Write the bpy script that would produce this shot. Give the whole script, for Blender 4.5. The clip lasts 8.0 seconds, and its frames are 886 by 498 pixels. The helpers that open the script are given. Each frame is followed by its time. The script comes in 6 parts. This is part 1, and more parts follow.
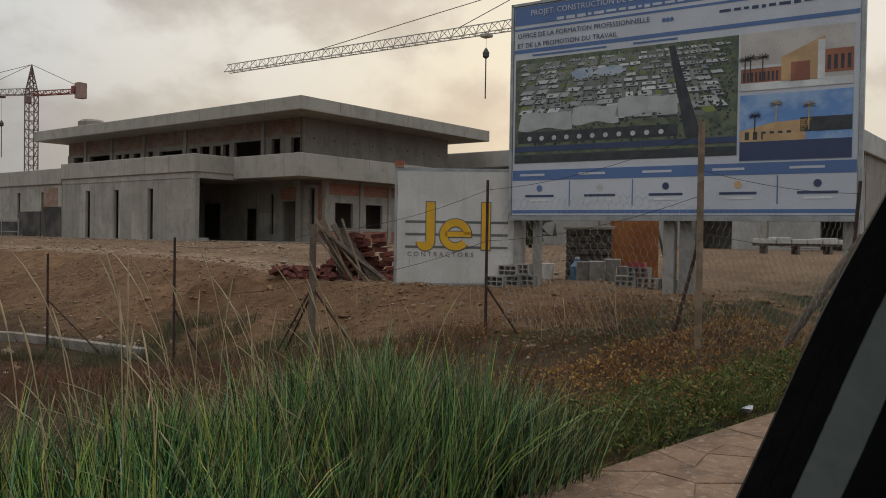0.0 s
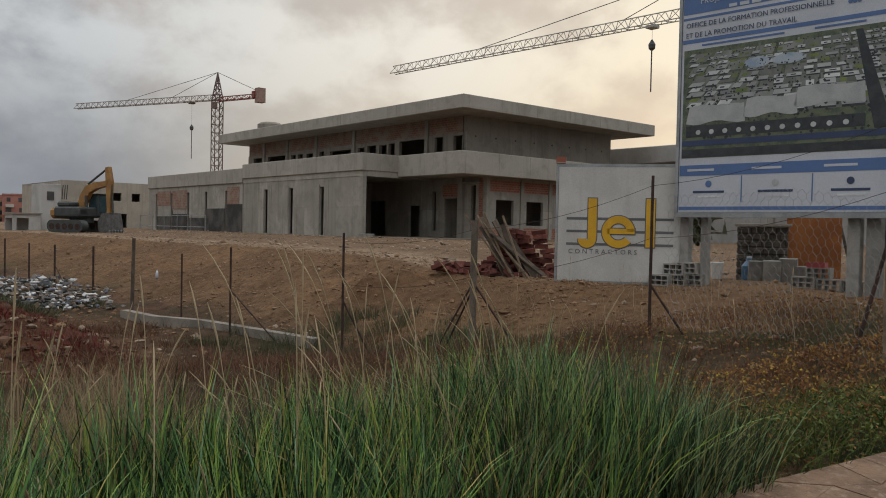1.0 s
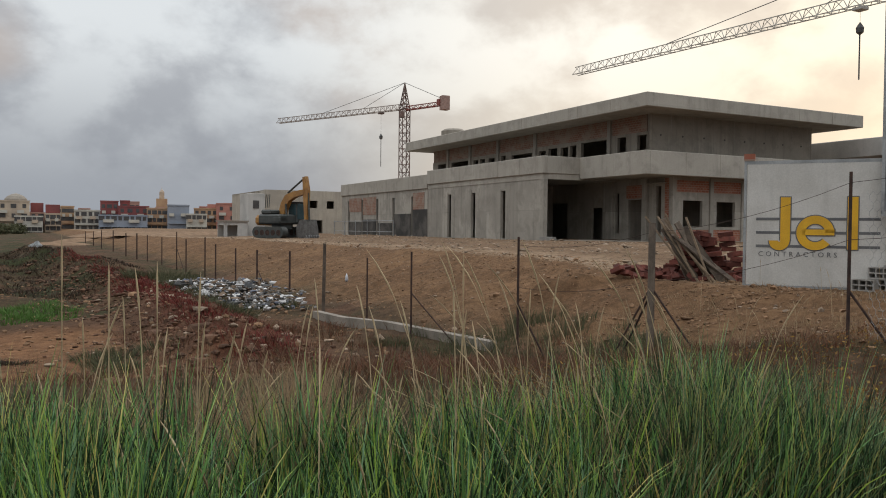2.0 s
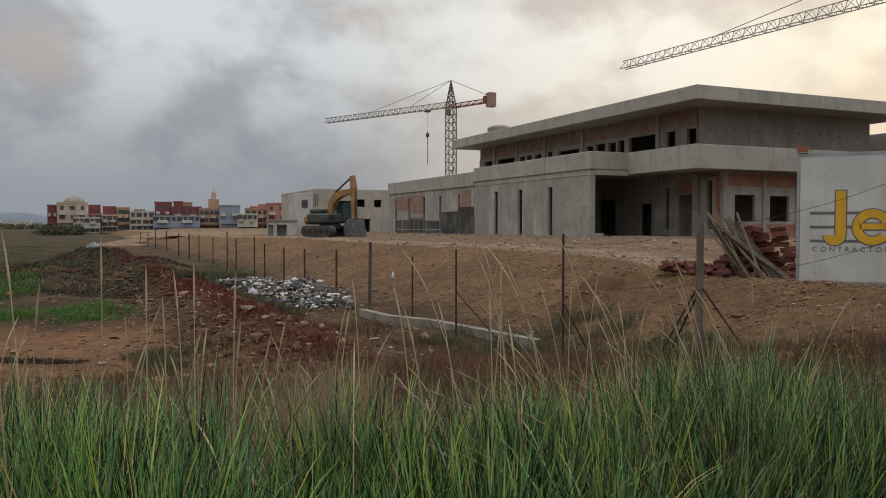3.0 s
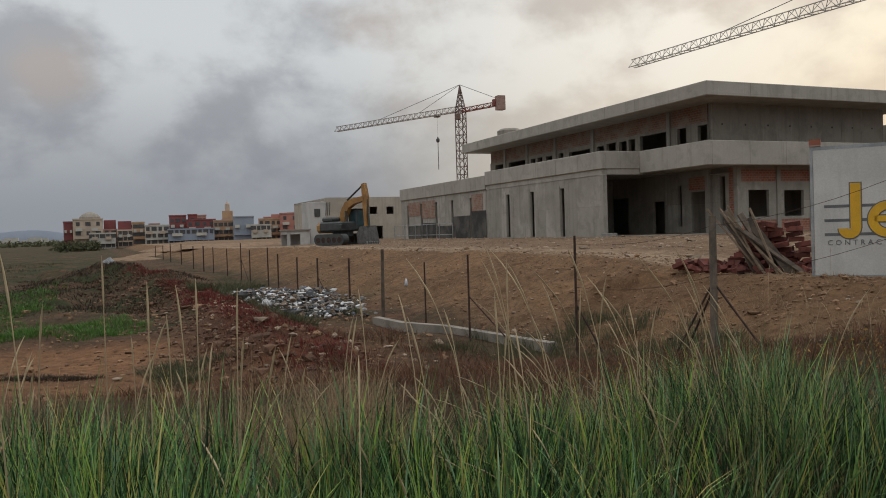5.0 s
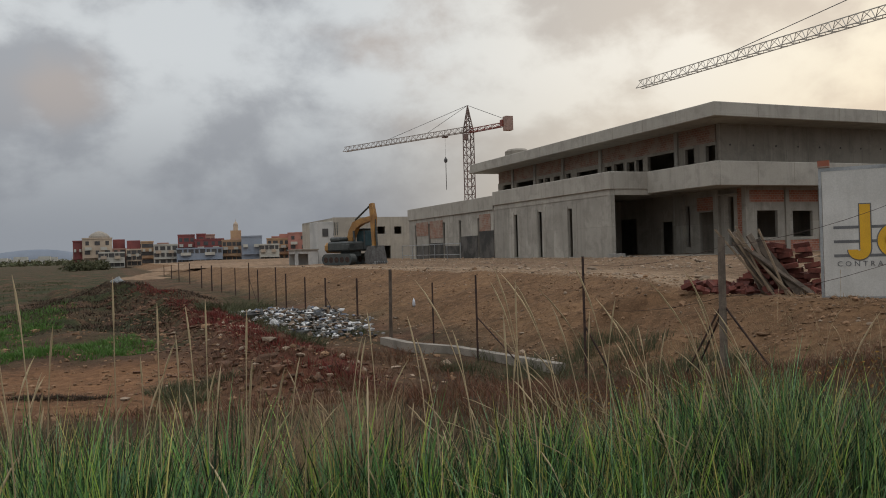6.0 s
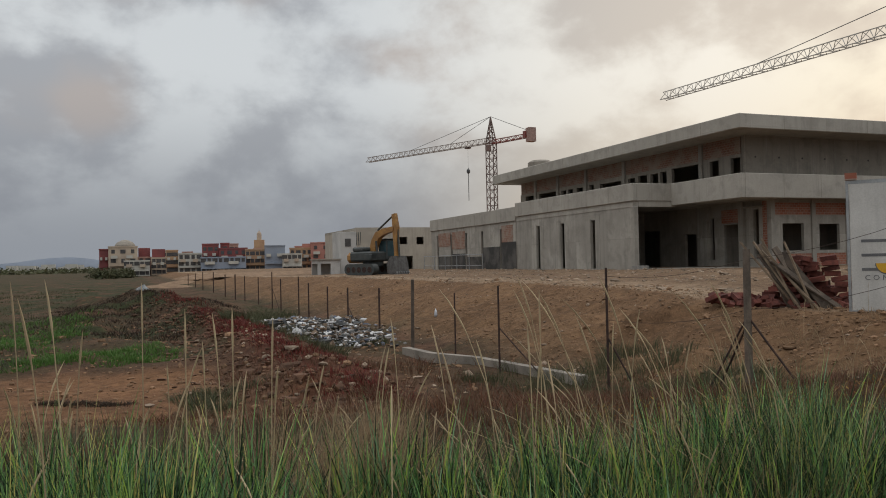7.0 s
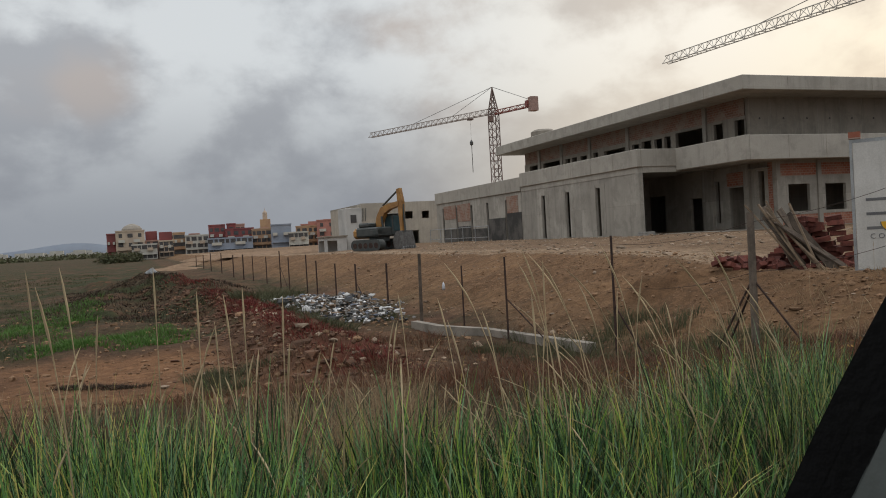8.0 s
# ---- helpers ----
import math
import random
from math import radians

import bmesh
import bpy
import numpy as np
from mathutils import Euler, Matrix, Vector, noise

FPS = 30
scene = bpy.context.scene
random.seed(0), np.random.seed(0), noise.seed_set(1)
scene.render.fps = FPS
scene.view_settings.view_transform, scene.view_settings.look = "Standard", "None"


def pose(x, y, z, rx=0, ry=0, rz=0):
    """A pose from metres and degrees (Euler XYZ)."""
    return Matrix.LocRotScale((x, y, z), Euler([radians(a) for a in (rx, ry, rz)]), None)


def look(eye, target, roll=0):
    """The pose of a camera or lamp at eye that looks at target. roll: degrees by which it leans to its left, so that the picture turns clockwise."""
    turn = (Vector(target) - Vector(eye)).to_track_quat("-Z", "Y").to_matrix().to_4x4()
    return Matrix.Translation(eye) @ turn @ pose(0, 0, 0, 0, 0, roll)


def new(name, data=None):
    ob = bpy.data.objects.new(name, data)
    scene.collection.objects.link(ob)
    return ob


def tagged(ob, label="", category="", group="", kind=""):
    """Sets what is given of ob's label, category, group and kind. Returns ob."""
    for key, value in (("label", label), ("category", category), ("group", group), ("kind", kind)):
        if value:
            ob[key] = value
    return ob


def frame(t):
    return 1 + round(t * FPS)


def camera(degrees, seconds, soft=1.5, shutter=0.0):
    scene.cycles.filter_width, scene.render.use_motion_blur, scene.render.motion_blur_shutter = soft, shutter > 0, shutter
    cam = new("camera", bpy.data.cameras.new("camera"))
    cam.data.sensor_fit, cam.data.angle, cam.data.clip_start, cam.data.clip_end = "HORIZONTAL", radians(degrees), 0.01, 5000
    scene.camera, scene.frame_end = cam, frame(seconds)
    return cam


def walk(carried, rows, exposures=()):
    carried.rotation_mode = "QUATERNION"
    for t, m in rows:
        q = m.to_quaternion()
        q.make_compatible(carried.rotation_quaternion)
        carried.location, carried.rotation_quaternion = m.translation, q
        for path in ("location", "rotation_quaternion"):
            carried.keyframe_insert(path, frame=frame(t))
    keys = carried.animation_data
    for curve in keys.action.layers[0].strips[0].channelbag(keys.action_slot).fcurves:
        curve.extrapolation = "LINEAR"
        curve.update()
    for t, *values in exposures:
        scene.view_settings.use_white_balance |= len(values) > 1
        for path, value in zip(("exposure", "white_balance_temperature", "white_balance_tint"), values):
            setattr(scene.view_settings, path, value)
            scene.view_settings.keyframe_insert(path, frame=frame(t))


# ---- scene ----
# ---- camera and walk ----
cam = camera(57.45, 8.0, 1.0)
walk(cam, [
    (0, pose(-0.110, 0.044, 1.437, 88.988, -0.893, -51.852)),
    (0.5, pose(-0.132, 0.049, 1.429, 89.255, -1.135, -48.429)),
    (0.7, pose(-0.129, 0.050, 1.434, 89.041, -1.079, -43.527)),
    (1, pose(-0.124, 0.043, 1.429, 88.573, -1.179, -40.535)),
    (1.2, pose(-0.114, 0.043, 1.443, 88.445, -0.729, -39.184)),
    (1.5, pose(-0.097, 0.027, 1.439, 88.444, -0.612, -37.967)),
    (1.7, pose(-0.063, 0.011, 1.447, 88.468, -0.460, -34.639)),
    (2, pose(-0.018, -0.035, 1.442, 88.597, -0.557, -27.576)),
    (2.2, pose(-0.000, -0.032, 1.446, 88.496, -0.552, -24.948)),
    (3.5, pose(0.090, -0.006, 1.453, 88.396, 0.207, -23.988)),
    (4, pose(0.112, 0.001, 1.460, 88.418, 1.159, -23.786)),
    (5.5, pose(0.129, 0.015, 1.467, 89.268, 1.922, -23.210)),
    (6, pose(0.120, 0.010, 1.473, 90.167, 1.679, -22.712)),
    (6.5, pose(0.092, -0.014, 1.466, 90.732, 1.285, -21.727)),
    (7, pose(0.101, -0.003, 1.465, 90.974, 1.239, -21.160)),
    (7.5, pose(0.104, -0.024, 1.463, 90.930, 1.484, -21.394)),
    (7.8, pose(0.092, -0.053, 1.458, 90.936, 2.171, -20.832)),
    (8, pose(0.087, -0.074, 1.473, 89.074, 3.243, -20.710)),
], exposures=((0.0, -0.33), (0.5, -0.22), (1.0, -0.24), (1.5, 0.03), (2.0, 0.11), (3.5, -0.14), (5.5, -0.16), (6.5, -0.16), (8.0, -0.06)))

# ---- world and sun ----
SUN_DIR = Vector((0.87, 0.49, 0.16)).normalized()


class Nodes:
    """Short hand for node trees."""

    def __init__(self, tree):
        self.t = tree
        tree.nodes.clear()

    def add(self, kind, ins=None, operation="", blend="", attribute=""):
        n = self.t.nodes.new(kind)
        if operation:
            n.operation = operation
        if blend:
            n.data_type, n.blend_type = "RGBA", blend
        if attribute:
            n.attribute_name = attribute
        for k, v in (ins or {}).items():
            if isinstance(v, bpy.types.NodeSocket):
                self.t.links.new(v, n.inputs[k])
            else:
                n.inputs[k].default_value = v
        return n

    def math(self, op, a, b=0.0):
        return self.add("ShaderNodeMath", {0: a, 1: b}, op).outputs[0]

    def mix(self, f, a, b, blend="MIX"):
        n = self.add("ShaderNodeMix", blend=blend)
        for sock, v in ((n.inputs[0], f), (n.inputs[6], a), (n.inputs[7], b)):
            if isinstance(v, bpy.types.NodeSocket):
                self.t.links.new(v, sock)
            else:
                sock.default_value = v
        return n.outputs[2]

    def ramp(self, f, lo, hi):
        n = self.add("ShaderNodeMapRange", {0: f, 1: lo, 2: hi})
        n.interpolation_type = "SMOOTHSTEP"
        return n.outputs[0]

    def noise(self, vec, scale, detail=4.0, rough=0.55, distort=0.0):
        return self.add("ShaderNodeTexNoise", {"Vector": vec, "Scale": scale, "Detail": detail, "Roughness": rough,
                                               "Distortion": distort}).outputs[0]


def col(r, g, b):
    return (r, g, b, 1.0)


world = bpy.data.worlds.new("world")
scene.world = world
world.use_nodes = True
w = Nodes(world.node_tree)
direction = w.add("ShaderNodeTexCoord").outputs["Generated"]
sep = w.add("ShaderNodeSeparateXYZ", {0: direction}).outputs
plan = w.add("ShaderNodeVectorMath", {0: direction, 1: (1.0, 1.0, 1.45)}, "MULTIPLY").outputs[0]
plan = w.add("ShaderNodeVectorMath", {0: plan, 1: (0.15, 0.55, 0.30)}, "ADD").outputs[0]
heavens = w.add("ShaderNodeTexSky")
heavens.sky_type, heavens.sun_disc, heavens.air_density, heavens.dust_density = "NISHITA", False, 1.5, 3.0
heavens.sun_elevation, heavens.sun_rotation = math.asin(SUN_DIR.z), math.atan2(SUN_DIR.x, SUN_DIR.y)
sky = w.mix(1.0, heavens.outputs[0], col(0.05, 0.05, 0.05), "MULTIPLY")
toward = w.add("ShaderNodeVectorMath", {0: direction, 1: tuple(SUN_DIR)}, operation="DOT_PRODUCT").outputs["Value"]
glow = w.ramp(toward, 0.68, 0.98)
core = w.ramp(toward, 0.93, 1.0)
wide = w.noise(plan, 2.6, 3.0, 0.5, 0.15)
fine = w.noise(plan, 7.0, 7.0, 0.56, 0.1)
thick = w.math("ADD", w.math("MULTIPLY", wide, 0.55), w.math("MULTIPLY", fine, 0.45))
veil = w.mix(glow, col(0.73, 0.765, 0.79), col(1.08, 1.02, 0.91))
veil = w.mix(core, veil, col(1.08, 1.0, 0.82))
belly = w.mix(glow, col(0.43, 0.45, 0.485), col(0.78, 0.70, 0.61))
belly = w.mix(w.ramp(w.noise(plan, 3.4, 3.0, 0.5, 0.3), 0.48, 0.62), belly, w.mix(glow, col(0.52, 0.475, 0.455), col(0.74, 0.66, 0.58)))
cloud = w.mix(w.ramp(thick, 0.455, 0.58), veil, belly)
low = w.ramp(sep[2], 0.24, 0.02)
bank = w.mix(glow, col(0.25, 0.275, 0.32), col(0.84, 0.74, 0.58))
cloud = w.mix(w.math("MULTIPLY", low, 0.84), cloud, bank)
heaven = w.mix(0.93, sky, cloud)
overhead = w.math("ADD", 1.0, w.math("MULTIPLY", w.ramp(sep[2], 0.30, 0.85), 1.45))
heaven = w.mix(1.0, heaven, w.add("ShaderNodeCombineXYZ", {0: overhead, 1: overhead, 2: overhead}).outputs[0], "MULTIPLY")
ground_glow = w.mix(w.ramp(sep[2], -0.02, 0.0), col(0.10, 0.085, 0.065), heaven)
w.add("ShaderNodeOutputWorld", {0: w.add("ShaderNodeBackground", {0: ground_glow, 1: 1.0}).outputs[0]})

sun = new("sun", bpy.data.lights.new("sun", "SUN"))
sun.data.energy, sun.data.angle, sun.data.color = 0.5, radians(14), (1.0, 0.84, 0.62)
sun.matrix_world = look(SUN_DIR * 60, (0, 0, 0))

# ---- materials ----


def surface(name, base, second, scale=3.0, rough=0.85, bump=0.3, fine=40.0, spread=(0.38, 0.62), third=None, metal=0.0,
            streak=0.0, vary=0.0, island=0.0, bump_size=0.02):
    """A worn surface: two tones in large patches, a third in small ones, grain and relief, all in metres."""
    m = bpy.data.materials.new(name)
    m.use_nodes = True
    n = Nodes(m.node_tree)
    place = n.add("ShaderNodeNewGeometry").outputs["Position"]
    big = n.noise(place, scale, 5.0, 0.6, 0.3)
    c = n.mix(n.ramp(big, *spread), col(*base), col(*second))
    if third:
        c = n.mix(n.ramp(n.noise(place, scale * 4.3, 4.0, 0.65), 0.52, 0.68), c, col(*third))
    if streak:
        tall = n.add("ShaderNodeVectorMath", {0: place, 1: (3.2, 3.2, 0.22)}, operation="MULTIPLY").outputs[0]
        c = n.mix(n.math("MULTIPLY", n.ramp(n.noise(tall, 1.0, 5.0, 0.6), 0.45, 0.72), streak), c,
                  col(*[v * 0.5 for v in base]))
    grain = n.noise(place, fine, 4.0, 0.7)
    c = n.mix(1.0, c, n.mix(grain, col(0.72, 0.72, 0.72), col(1.25, 1.25, 1.25)), "MULTIPLY")
    if vary:
        rnd = n.add("ShaderNodeObjectInfo").outputs["Random"]
        c = n.mix(1.0, c, n.mix(rnd, col(*[1 - vary] * 3), col(*[1 + vary] * 3)), "MULTIPLY")
    if island:
        rnd = n.add("ShaderNodeNewGeometry").outputs["Random Per Island"]
        c = n.mix(1.0, c, n.mix(rnd, col(*[1 - island] * 3), col(*[1 + island] * 3)), "MULTIPLY")
    relief = n.add("ShaderNodeBump", {"Height": grain, "Strength": bump, "Distance": bump_size}).outputs[0]
    b = n.add("ShaderNodeBsdfPrincipled", {"Base Color": c, "Roughness": rough, "Metallic": metal, "Normal": relief,
                                         "Specular IOR Level": 0.15 if rough > 0.6 else 0.5})
    n.add("ShaderNodeOutputMaterial", {0: b.outputs[0]})
    return m


def brickwork(name, base, second, mortar, smeared=0.38):
    """Hollow-brick infill with mortar joints and smears."""
    m = bpy.data.materials.new(name)
    m.use_nodes = True
    n = Nodes(m.node_tree)
    place = n.add("ShaderNodeNewGeometry").outputs["Position"]
    s = n.add("ShaderNodeSeparateXYZ", {0: place}).outputs
    flat = n.add("ShaderNodeCombineXYZ", {0: n.math("ADD", s[0], s[1]), 1: s[2], 2: 0.0}).outputs[0]
    tex = n.add("ShaderNodeTexBrick", {"Vector": flat, "Color1": col(*base), "Color2": col(*second), "Mortar": col(*mortar),
                                       "Scale": 1.0, "Mortar Size": 0.012, "Brick Width": 0.26, "Row Height": 0.13})
    smear = n.ramp(n.noise(place, 1.3, 6.0, 0.7), 0.42, 0.62)
    c = n.mix(n.math("MULTIPLY", smear, smeared), tex.outputs[0], col(*mortar))
    relief = n.add("ShaderNodeBump", {"Height": tex.outputs[1], "Strength": 0.5, "Distance": -0.01}).outputs[0]
    b = n.add("ShaderNodeBsdfPrincipled", {"Base Color": c, "Roughness": 0.9, "Normal": relief, "Specular IOR Level": 0.15})
    n.add("ShaderNodeOutputMaterial", {0: b.outputs[0]})
    return m


def cast(name, base, second, wide=2.4, tall=1.25, stain=0.5):
    """Fair-faced concrete: shutter panels of slightly different tone, fine joints, drips and blotches."""
    m = bpy.data.materials.new(name)
    m.use_nodes = True
    n = Nodes(m.node_tree)
    place = n.add("ShaderNodeNewGeometry").outputs["Position"]
    s = n.add("ShaderNodeSeparateXYZ", {0: place}).outputs
    flat = n.add("ShaderNodeCombineXYZ", {0: n.math("ADD", s[0], s[1]), 1: s[2], 2: 0.0}).outputs[0]
    tex = n.add("ShaderNodeTexBrick", {"Vector": flat, "Color1": col(*base), "Color2": col(*second),
                                       "Mortar": col(*[v * 0.72 for v in second]), "Scale": 1.0, "Mortar Size": 0.010,
                                       "Mortar Smooth": 0.6, "Brick Width": wide, "Row Height": tall})
    tex.offset, tex.squash = 0.0, 1.0
    c = n.mix(n.ramp(n.noise(place, 0.45, 4.0, 0.6, 0.4), 0.35, 0.65), tex.outputs[0], col(*second))
    blotch = n.ramp(n.noise(place, 1.1, 7.0, 0.68, 0.5), 0.46, 0.64)
    c = n.mix(n.math("MULTIPLY", blotch, 0.55), c, col(*[v * 0.74 for v in second]))
    tall_place = n.add("ShaderNodeVectorMath", {0: place, 1: (2.6, 2.6, 0.16)}, operation="MULTIPLY").outputs[0]
    drip = n.ramp(n.noise(tall_place, 1.0, 5.0, 0.6), 0.48, 0.74)
    c = n.mix(n.math("MULTIPLY", drip, stain), c, col(*[v * 0.55 for v in second]))
    lime = n.ramp(n.noise(tall_place, 1.7, 4.0, 0.6), 0.60, 0.78)
    c = n.mix(n.math("MULTIPLY", lime, 0.35), c, col(*[min(0.6, v * 1.35) for v in base]))
    grain = n.noise(place, 14.0, 6.0, 0.7)
    c = n.mix(1.0, c, n.mix(grain, col(0.86, 0.86, 0.86), col(1.13, 1.13, 1.13)), "MULTIPLY")
    relief = n.add("ShaderNodeBump", {"Height": grain, "Strength": 0.25, "Distance": 0.02}).outputs[0]
    b = n.add("ShaderNodeBsdfPrincipled", {"Base Color": c, "Roughness": 0.9, "Normal": relief, "Specular IOR Level": 0.15})
    n.add("ShaderNodeOutputMaterial", {0: b.outputs[0]})
    return m


def leafy(name, tones, rough=0.55, through_light=0.25, stepped=False):
    """Blades and leaves: a tone of its own for each blade."""
    m = bpy.data.materials.new(name)
    m.use_nodes = True
    n = Nodes(m.node_tree)
    rnd = n.add("ShaderNodeNewGeometry").outputs["Random Per Island"]
    ramp = n.add("ShaderNodeValToRGB", {0: rnd})
    e = ramp.color_ramp.elements
    while len(e) < len(tones):
        e.new(0.5)
    if stepped:
        ramp.color_ramp.interpolation = "CONSTANT"
    for i, t in enumerate(tones):
        e[i].position, e[i].color = i / (len(tones) - (0 if stepped else 1)), col(*t)
    place = n.add("ShaderNodeNewGeometry").outputs["Position"]
    c = n.mix(1.0, ramp.outputs[0], n.mix(n.noise(place, 6.0, 3.0), col(0.6, 0.6, 0.6), col(1.4, 1.4, 1.4)), "MULTIPLY")
    b = n.add("ShaderNodeBsdfPrincipled", {"Base Color": c, "Roughness": rough, "Specular IOR Level": 0.3})
    tr = n.add("ShaderNodeBsdfTranslucent", {0: c})
    mixed = n.add("ShaderNodeMixShader", {0: through_light, 1: b.outputs[0], 2: tr.outputs[0]})
    n.add("ShaderNodeOutputMaterial", {0: mixed.outputs[0]})
    return m


def soil():
    """The ground: tan fill, red earth, dark turf and grit, by zones stored on the mesh."""
    m = bpy.data.materials.new("soil")
    m.use_nodes = True
    n = Nodes(m.node_tree)
    place = n.add("ShaderNodeNewGeometry").outputs["Position"]
    fill = n.add("ShaderNodeAttribute", attribute="fill").outputs["Fac"]
    red = n.add("ShaderNodeAttribute", attribute="red").outputs["Fac"]
    turf = n.add("ShaderNodeAttribute", attribute="turf").outputs["Fac"]
    patch = n.noise(place, 0.35, 6.0, 0.6, 0.4)
    clod = n.noise(place, 4.0, 9.0, 0.78, 0.2)
    grit = n.noise(place, 34.0, 4.0, 0.7)
    slope = n.add("ShaderNodeAttribute", attribute="slope").outputs["Fac"]
    sand = n.add("ShaderNodeAttribute", attribute="sand").outputs["Fac"]
    track = n.add("ShaderNodeAttribute", attribute="track").outputs["Fac"]
    earth = n.mix(n.ramp(patch, 0.38, 0.62), col(0.135, 0.074, 0.045), col(0.085, 0.048, 0.030))
    tan = n.mix(n.ramp(patch, 0.35, 0.65), col(0.235, 0.155, 0.097), col(0.175, 0.112, 0.070))
    c = n.mix(fill, earth, tan)
    c = n.mix(slope, c, n.mix(n.ramp(patch, 0.35, 0.65), col(0.20, 0.116, 0.062), col(0.15, 0.086, 0.047)))
    c = n.mix(n.math("MULTIPLY", track, n.ramp(n.noise(place, 0.8, 5.0, 0.6), 0.30, 0.55)), c, col(0.30, 0.212, 0.14))
    c = n.mix(sand, c, n.mix(n.ramp(patch, 0.4, 0.6), col(0.215, 0.112, 0.058), col(0.145, 0.077, 0.043)))
    c = n.mix(n.math("MULTIPLY", red, n.ramp(n.noise(place, 0.9, 5.0, 0.6), 0.35, 0.6)), c, col(0.12, 0.036, 0.024))
    c = n.mix(n.math("MULTIPLY", turf, n.ramp(n.noise(place, 0.6, 6.0, 0.65), 0.33, 0.52)), c, n.mix(n.ramp(n.noise(place, 0.16, 4.0, 0.6), 0.42, 0.58), col(0.038, 0.042, 0.018), col(0.072, 0.050, 0.029)))
    c = n.mix(1.0, c, n.mix(n.ramp(clod, 0.25, 0.75), col(0.42, 0.42, 0.42), col(1.30, 1.30, 1.30)), "MULTIPLY")
    c = n.mix(n.ramp(grit, 0.66, 0.76), c, col(0.30, 0.25, 0.20))
    tall = n.math("ADD", n.math("MULTIPLY", clod, 0.75), n.math("MULTIPLY", grit, 0.25))
    relief = n.add("ShaderNodeBump", {"Height": tall, "Strength": 0.85, "Distance": 0.11}).outputs[0]
    b = n.add("ShaderNodeBsdfPrincipled", {"Base Color": c, "Roughness": 0.95, "Normal": relief, "Specular IOR Level": 0.1})
    n.add("ShaderNodeOutputMaterial", {0: b.outputs[0]})
    return m


SOIL = soil()
CONCRETE = cast("concrete", (0.415, 0.385, 0.335), (0.295, 0.273, 0.237), 1.22, 2.6, 0.55)
SLAB_EDGE = cast("slab_edge_concrete", (0.42, 0.39, 0.34), (0.345, 0.32, 0.278), 2.45, 4.0, 0.35)
# CONCRETE's panels again in a darker, browner tone
CONCRETE_DARK = cast("darker_concrete", (0.335, 0.298, 0.25), (0.265, 0.236, 0.198), 1.22, 2.6, 0.45)
PAPER_CONCRETE = surface("grey_block", (0.30, 0.285, 0.26), (0.22, 0.21, 0.19), 4.0, 0.95, 0.5, 60.0, vary=0.2)
TAR = surface("bitumen", (0.05, 0.048, 0.045), (0.11, 0.102, 0.092), 0.9, 0.75, 0.2, 15.0)
BRICK = brickwork("brick_infill", (0.36, 0.135, 0.085), (0.27, 0.10, 0.065), (0.34, 0.25, 0.20))
BRICK_SMEARED = brickwork("smeared_brick_infill", (0.27, 0.135, 0.095), (0.21, 0.11, 0.08), (0.29, 0.235, 0.19), 0.85)
CLAY = surface("fired_clay", (0.165, 0.058, 0.045), (0.10, 0.040, 0.033), 6.0, 0.9, 0.4, 60.0, vary=0.35)
STEEL = surface("galvanised_steel", (0.36, 0.37, 0.37), (0.27, 0.28, 0.28), 3.0, 0.5, 0.1, 30.0, metal=0.6)
RUST = surface("rusty_steel", (0.075, 0.045, 0.035), (0.04, 0.028, 0.025), 8.0, 0.8, 0.3, 80.0)
POSTWOOD = surface("fence_timber", (0.24, 0.18, 0.125), (0.16, 0.12, 0.085), 5.0, 0.9, 0.4, 70.0)
TIMBER = surface("weathered_wood", (0.15, 0.118, 0.092), (0.09, 0.072, 0.058), 5.0, 0.9, 0.4, 70.0, vary=0.25)

# ---- building helpers ----


def box(bm, x0, x1, y0, y1, z0, z1, bevel=0.0):
    m = Matrix.LocRotScale(((x0 + x1) / 2, (y0 + y1) / 2, (z0 + z1) / 2), None, (abs(x1 - x0), abs(y1 - y0), abs(z1 - z0)))
    r = bmesh.ops.create_cube(bm, size=1.0, matrix=m)
    if bevel:
        edges = list({e for v in r["verts"] for e in v.link_edges})
        bmesh.ops.bevel(bm, geom=edges, offset=bevel, segments=1, affect="EDGES")


def rod(bm, a, b, r0, r1=None, sides=8):
    """A tapered bar from a to b."""
    a, b = Vector(a), Vector(b)
    d = b - a
    m = Matrix.Translation((a + b) / 2) @ d.to_track_quat("Z", "Y").to_matrix().to_4x4()
    bmesh.ops.create_cone(bm, cap_ends=True, segments=sides, radius1=r0, radius2=r0 if r1 is None else r1, depth=d.length, matrix=m)


def beam(bm, a, b, wide, deep):
    """A square bar from a to b."""
    a, b = Vector(a), Vector(b)
    d = b - a
    m = Matrix.Translation((a + b) / 2) @ d.to_track_quat("Z", "Y").to_matrix().to_4x4() @ Matrix.Diagonal((wide, deep, d.length, 1))
    bmesh.ops.create_cube(bm, size=1.0, matrix=m)


def turned(bm, profile, centre=(0, 0, 0), sides=16):
    """A body of revolution about z, from (radius, height) rows."""
    cx, cy, cz = centre
    rings = [[bm.verts.new((cx + r * math.cos(2 * math.pi * i / sides), cy + r * math.sin(2 * math.pi * i / sides), cz + z))
              for i in range(sides)] for r, z in profile]
    for a, b in zip(rings, rings[1:]):
        for i in range(sides):
            bm.faces.new((a[i], a[(i + 1) % sides], b[(i + 1) % sides], b[i]))
    bm.faces.new(rings[0][::-1])
    bm.faces.new(rings[-1])


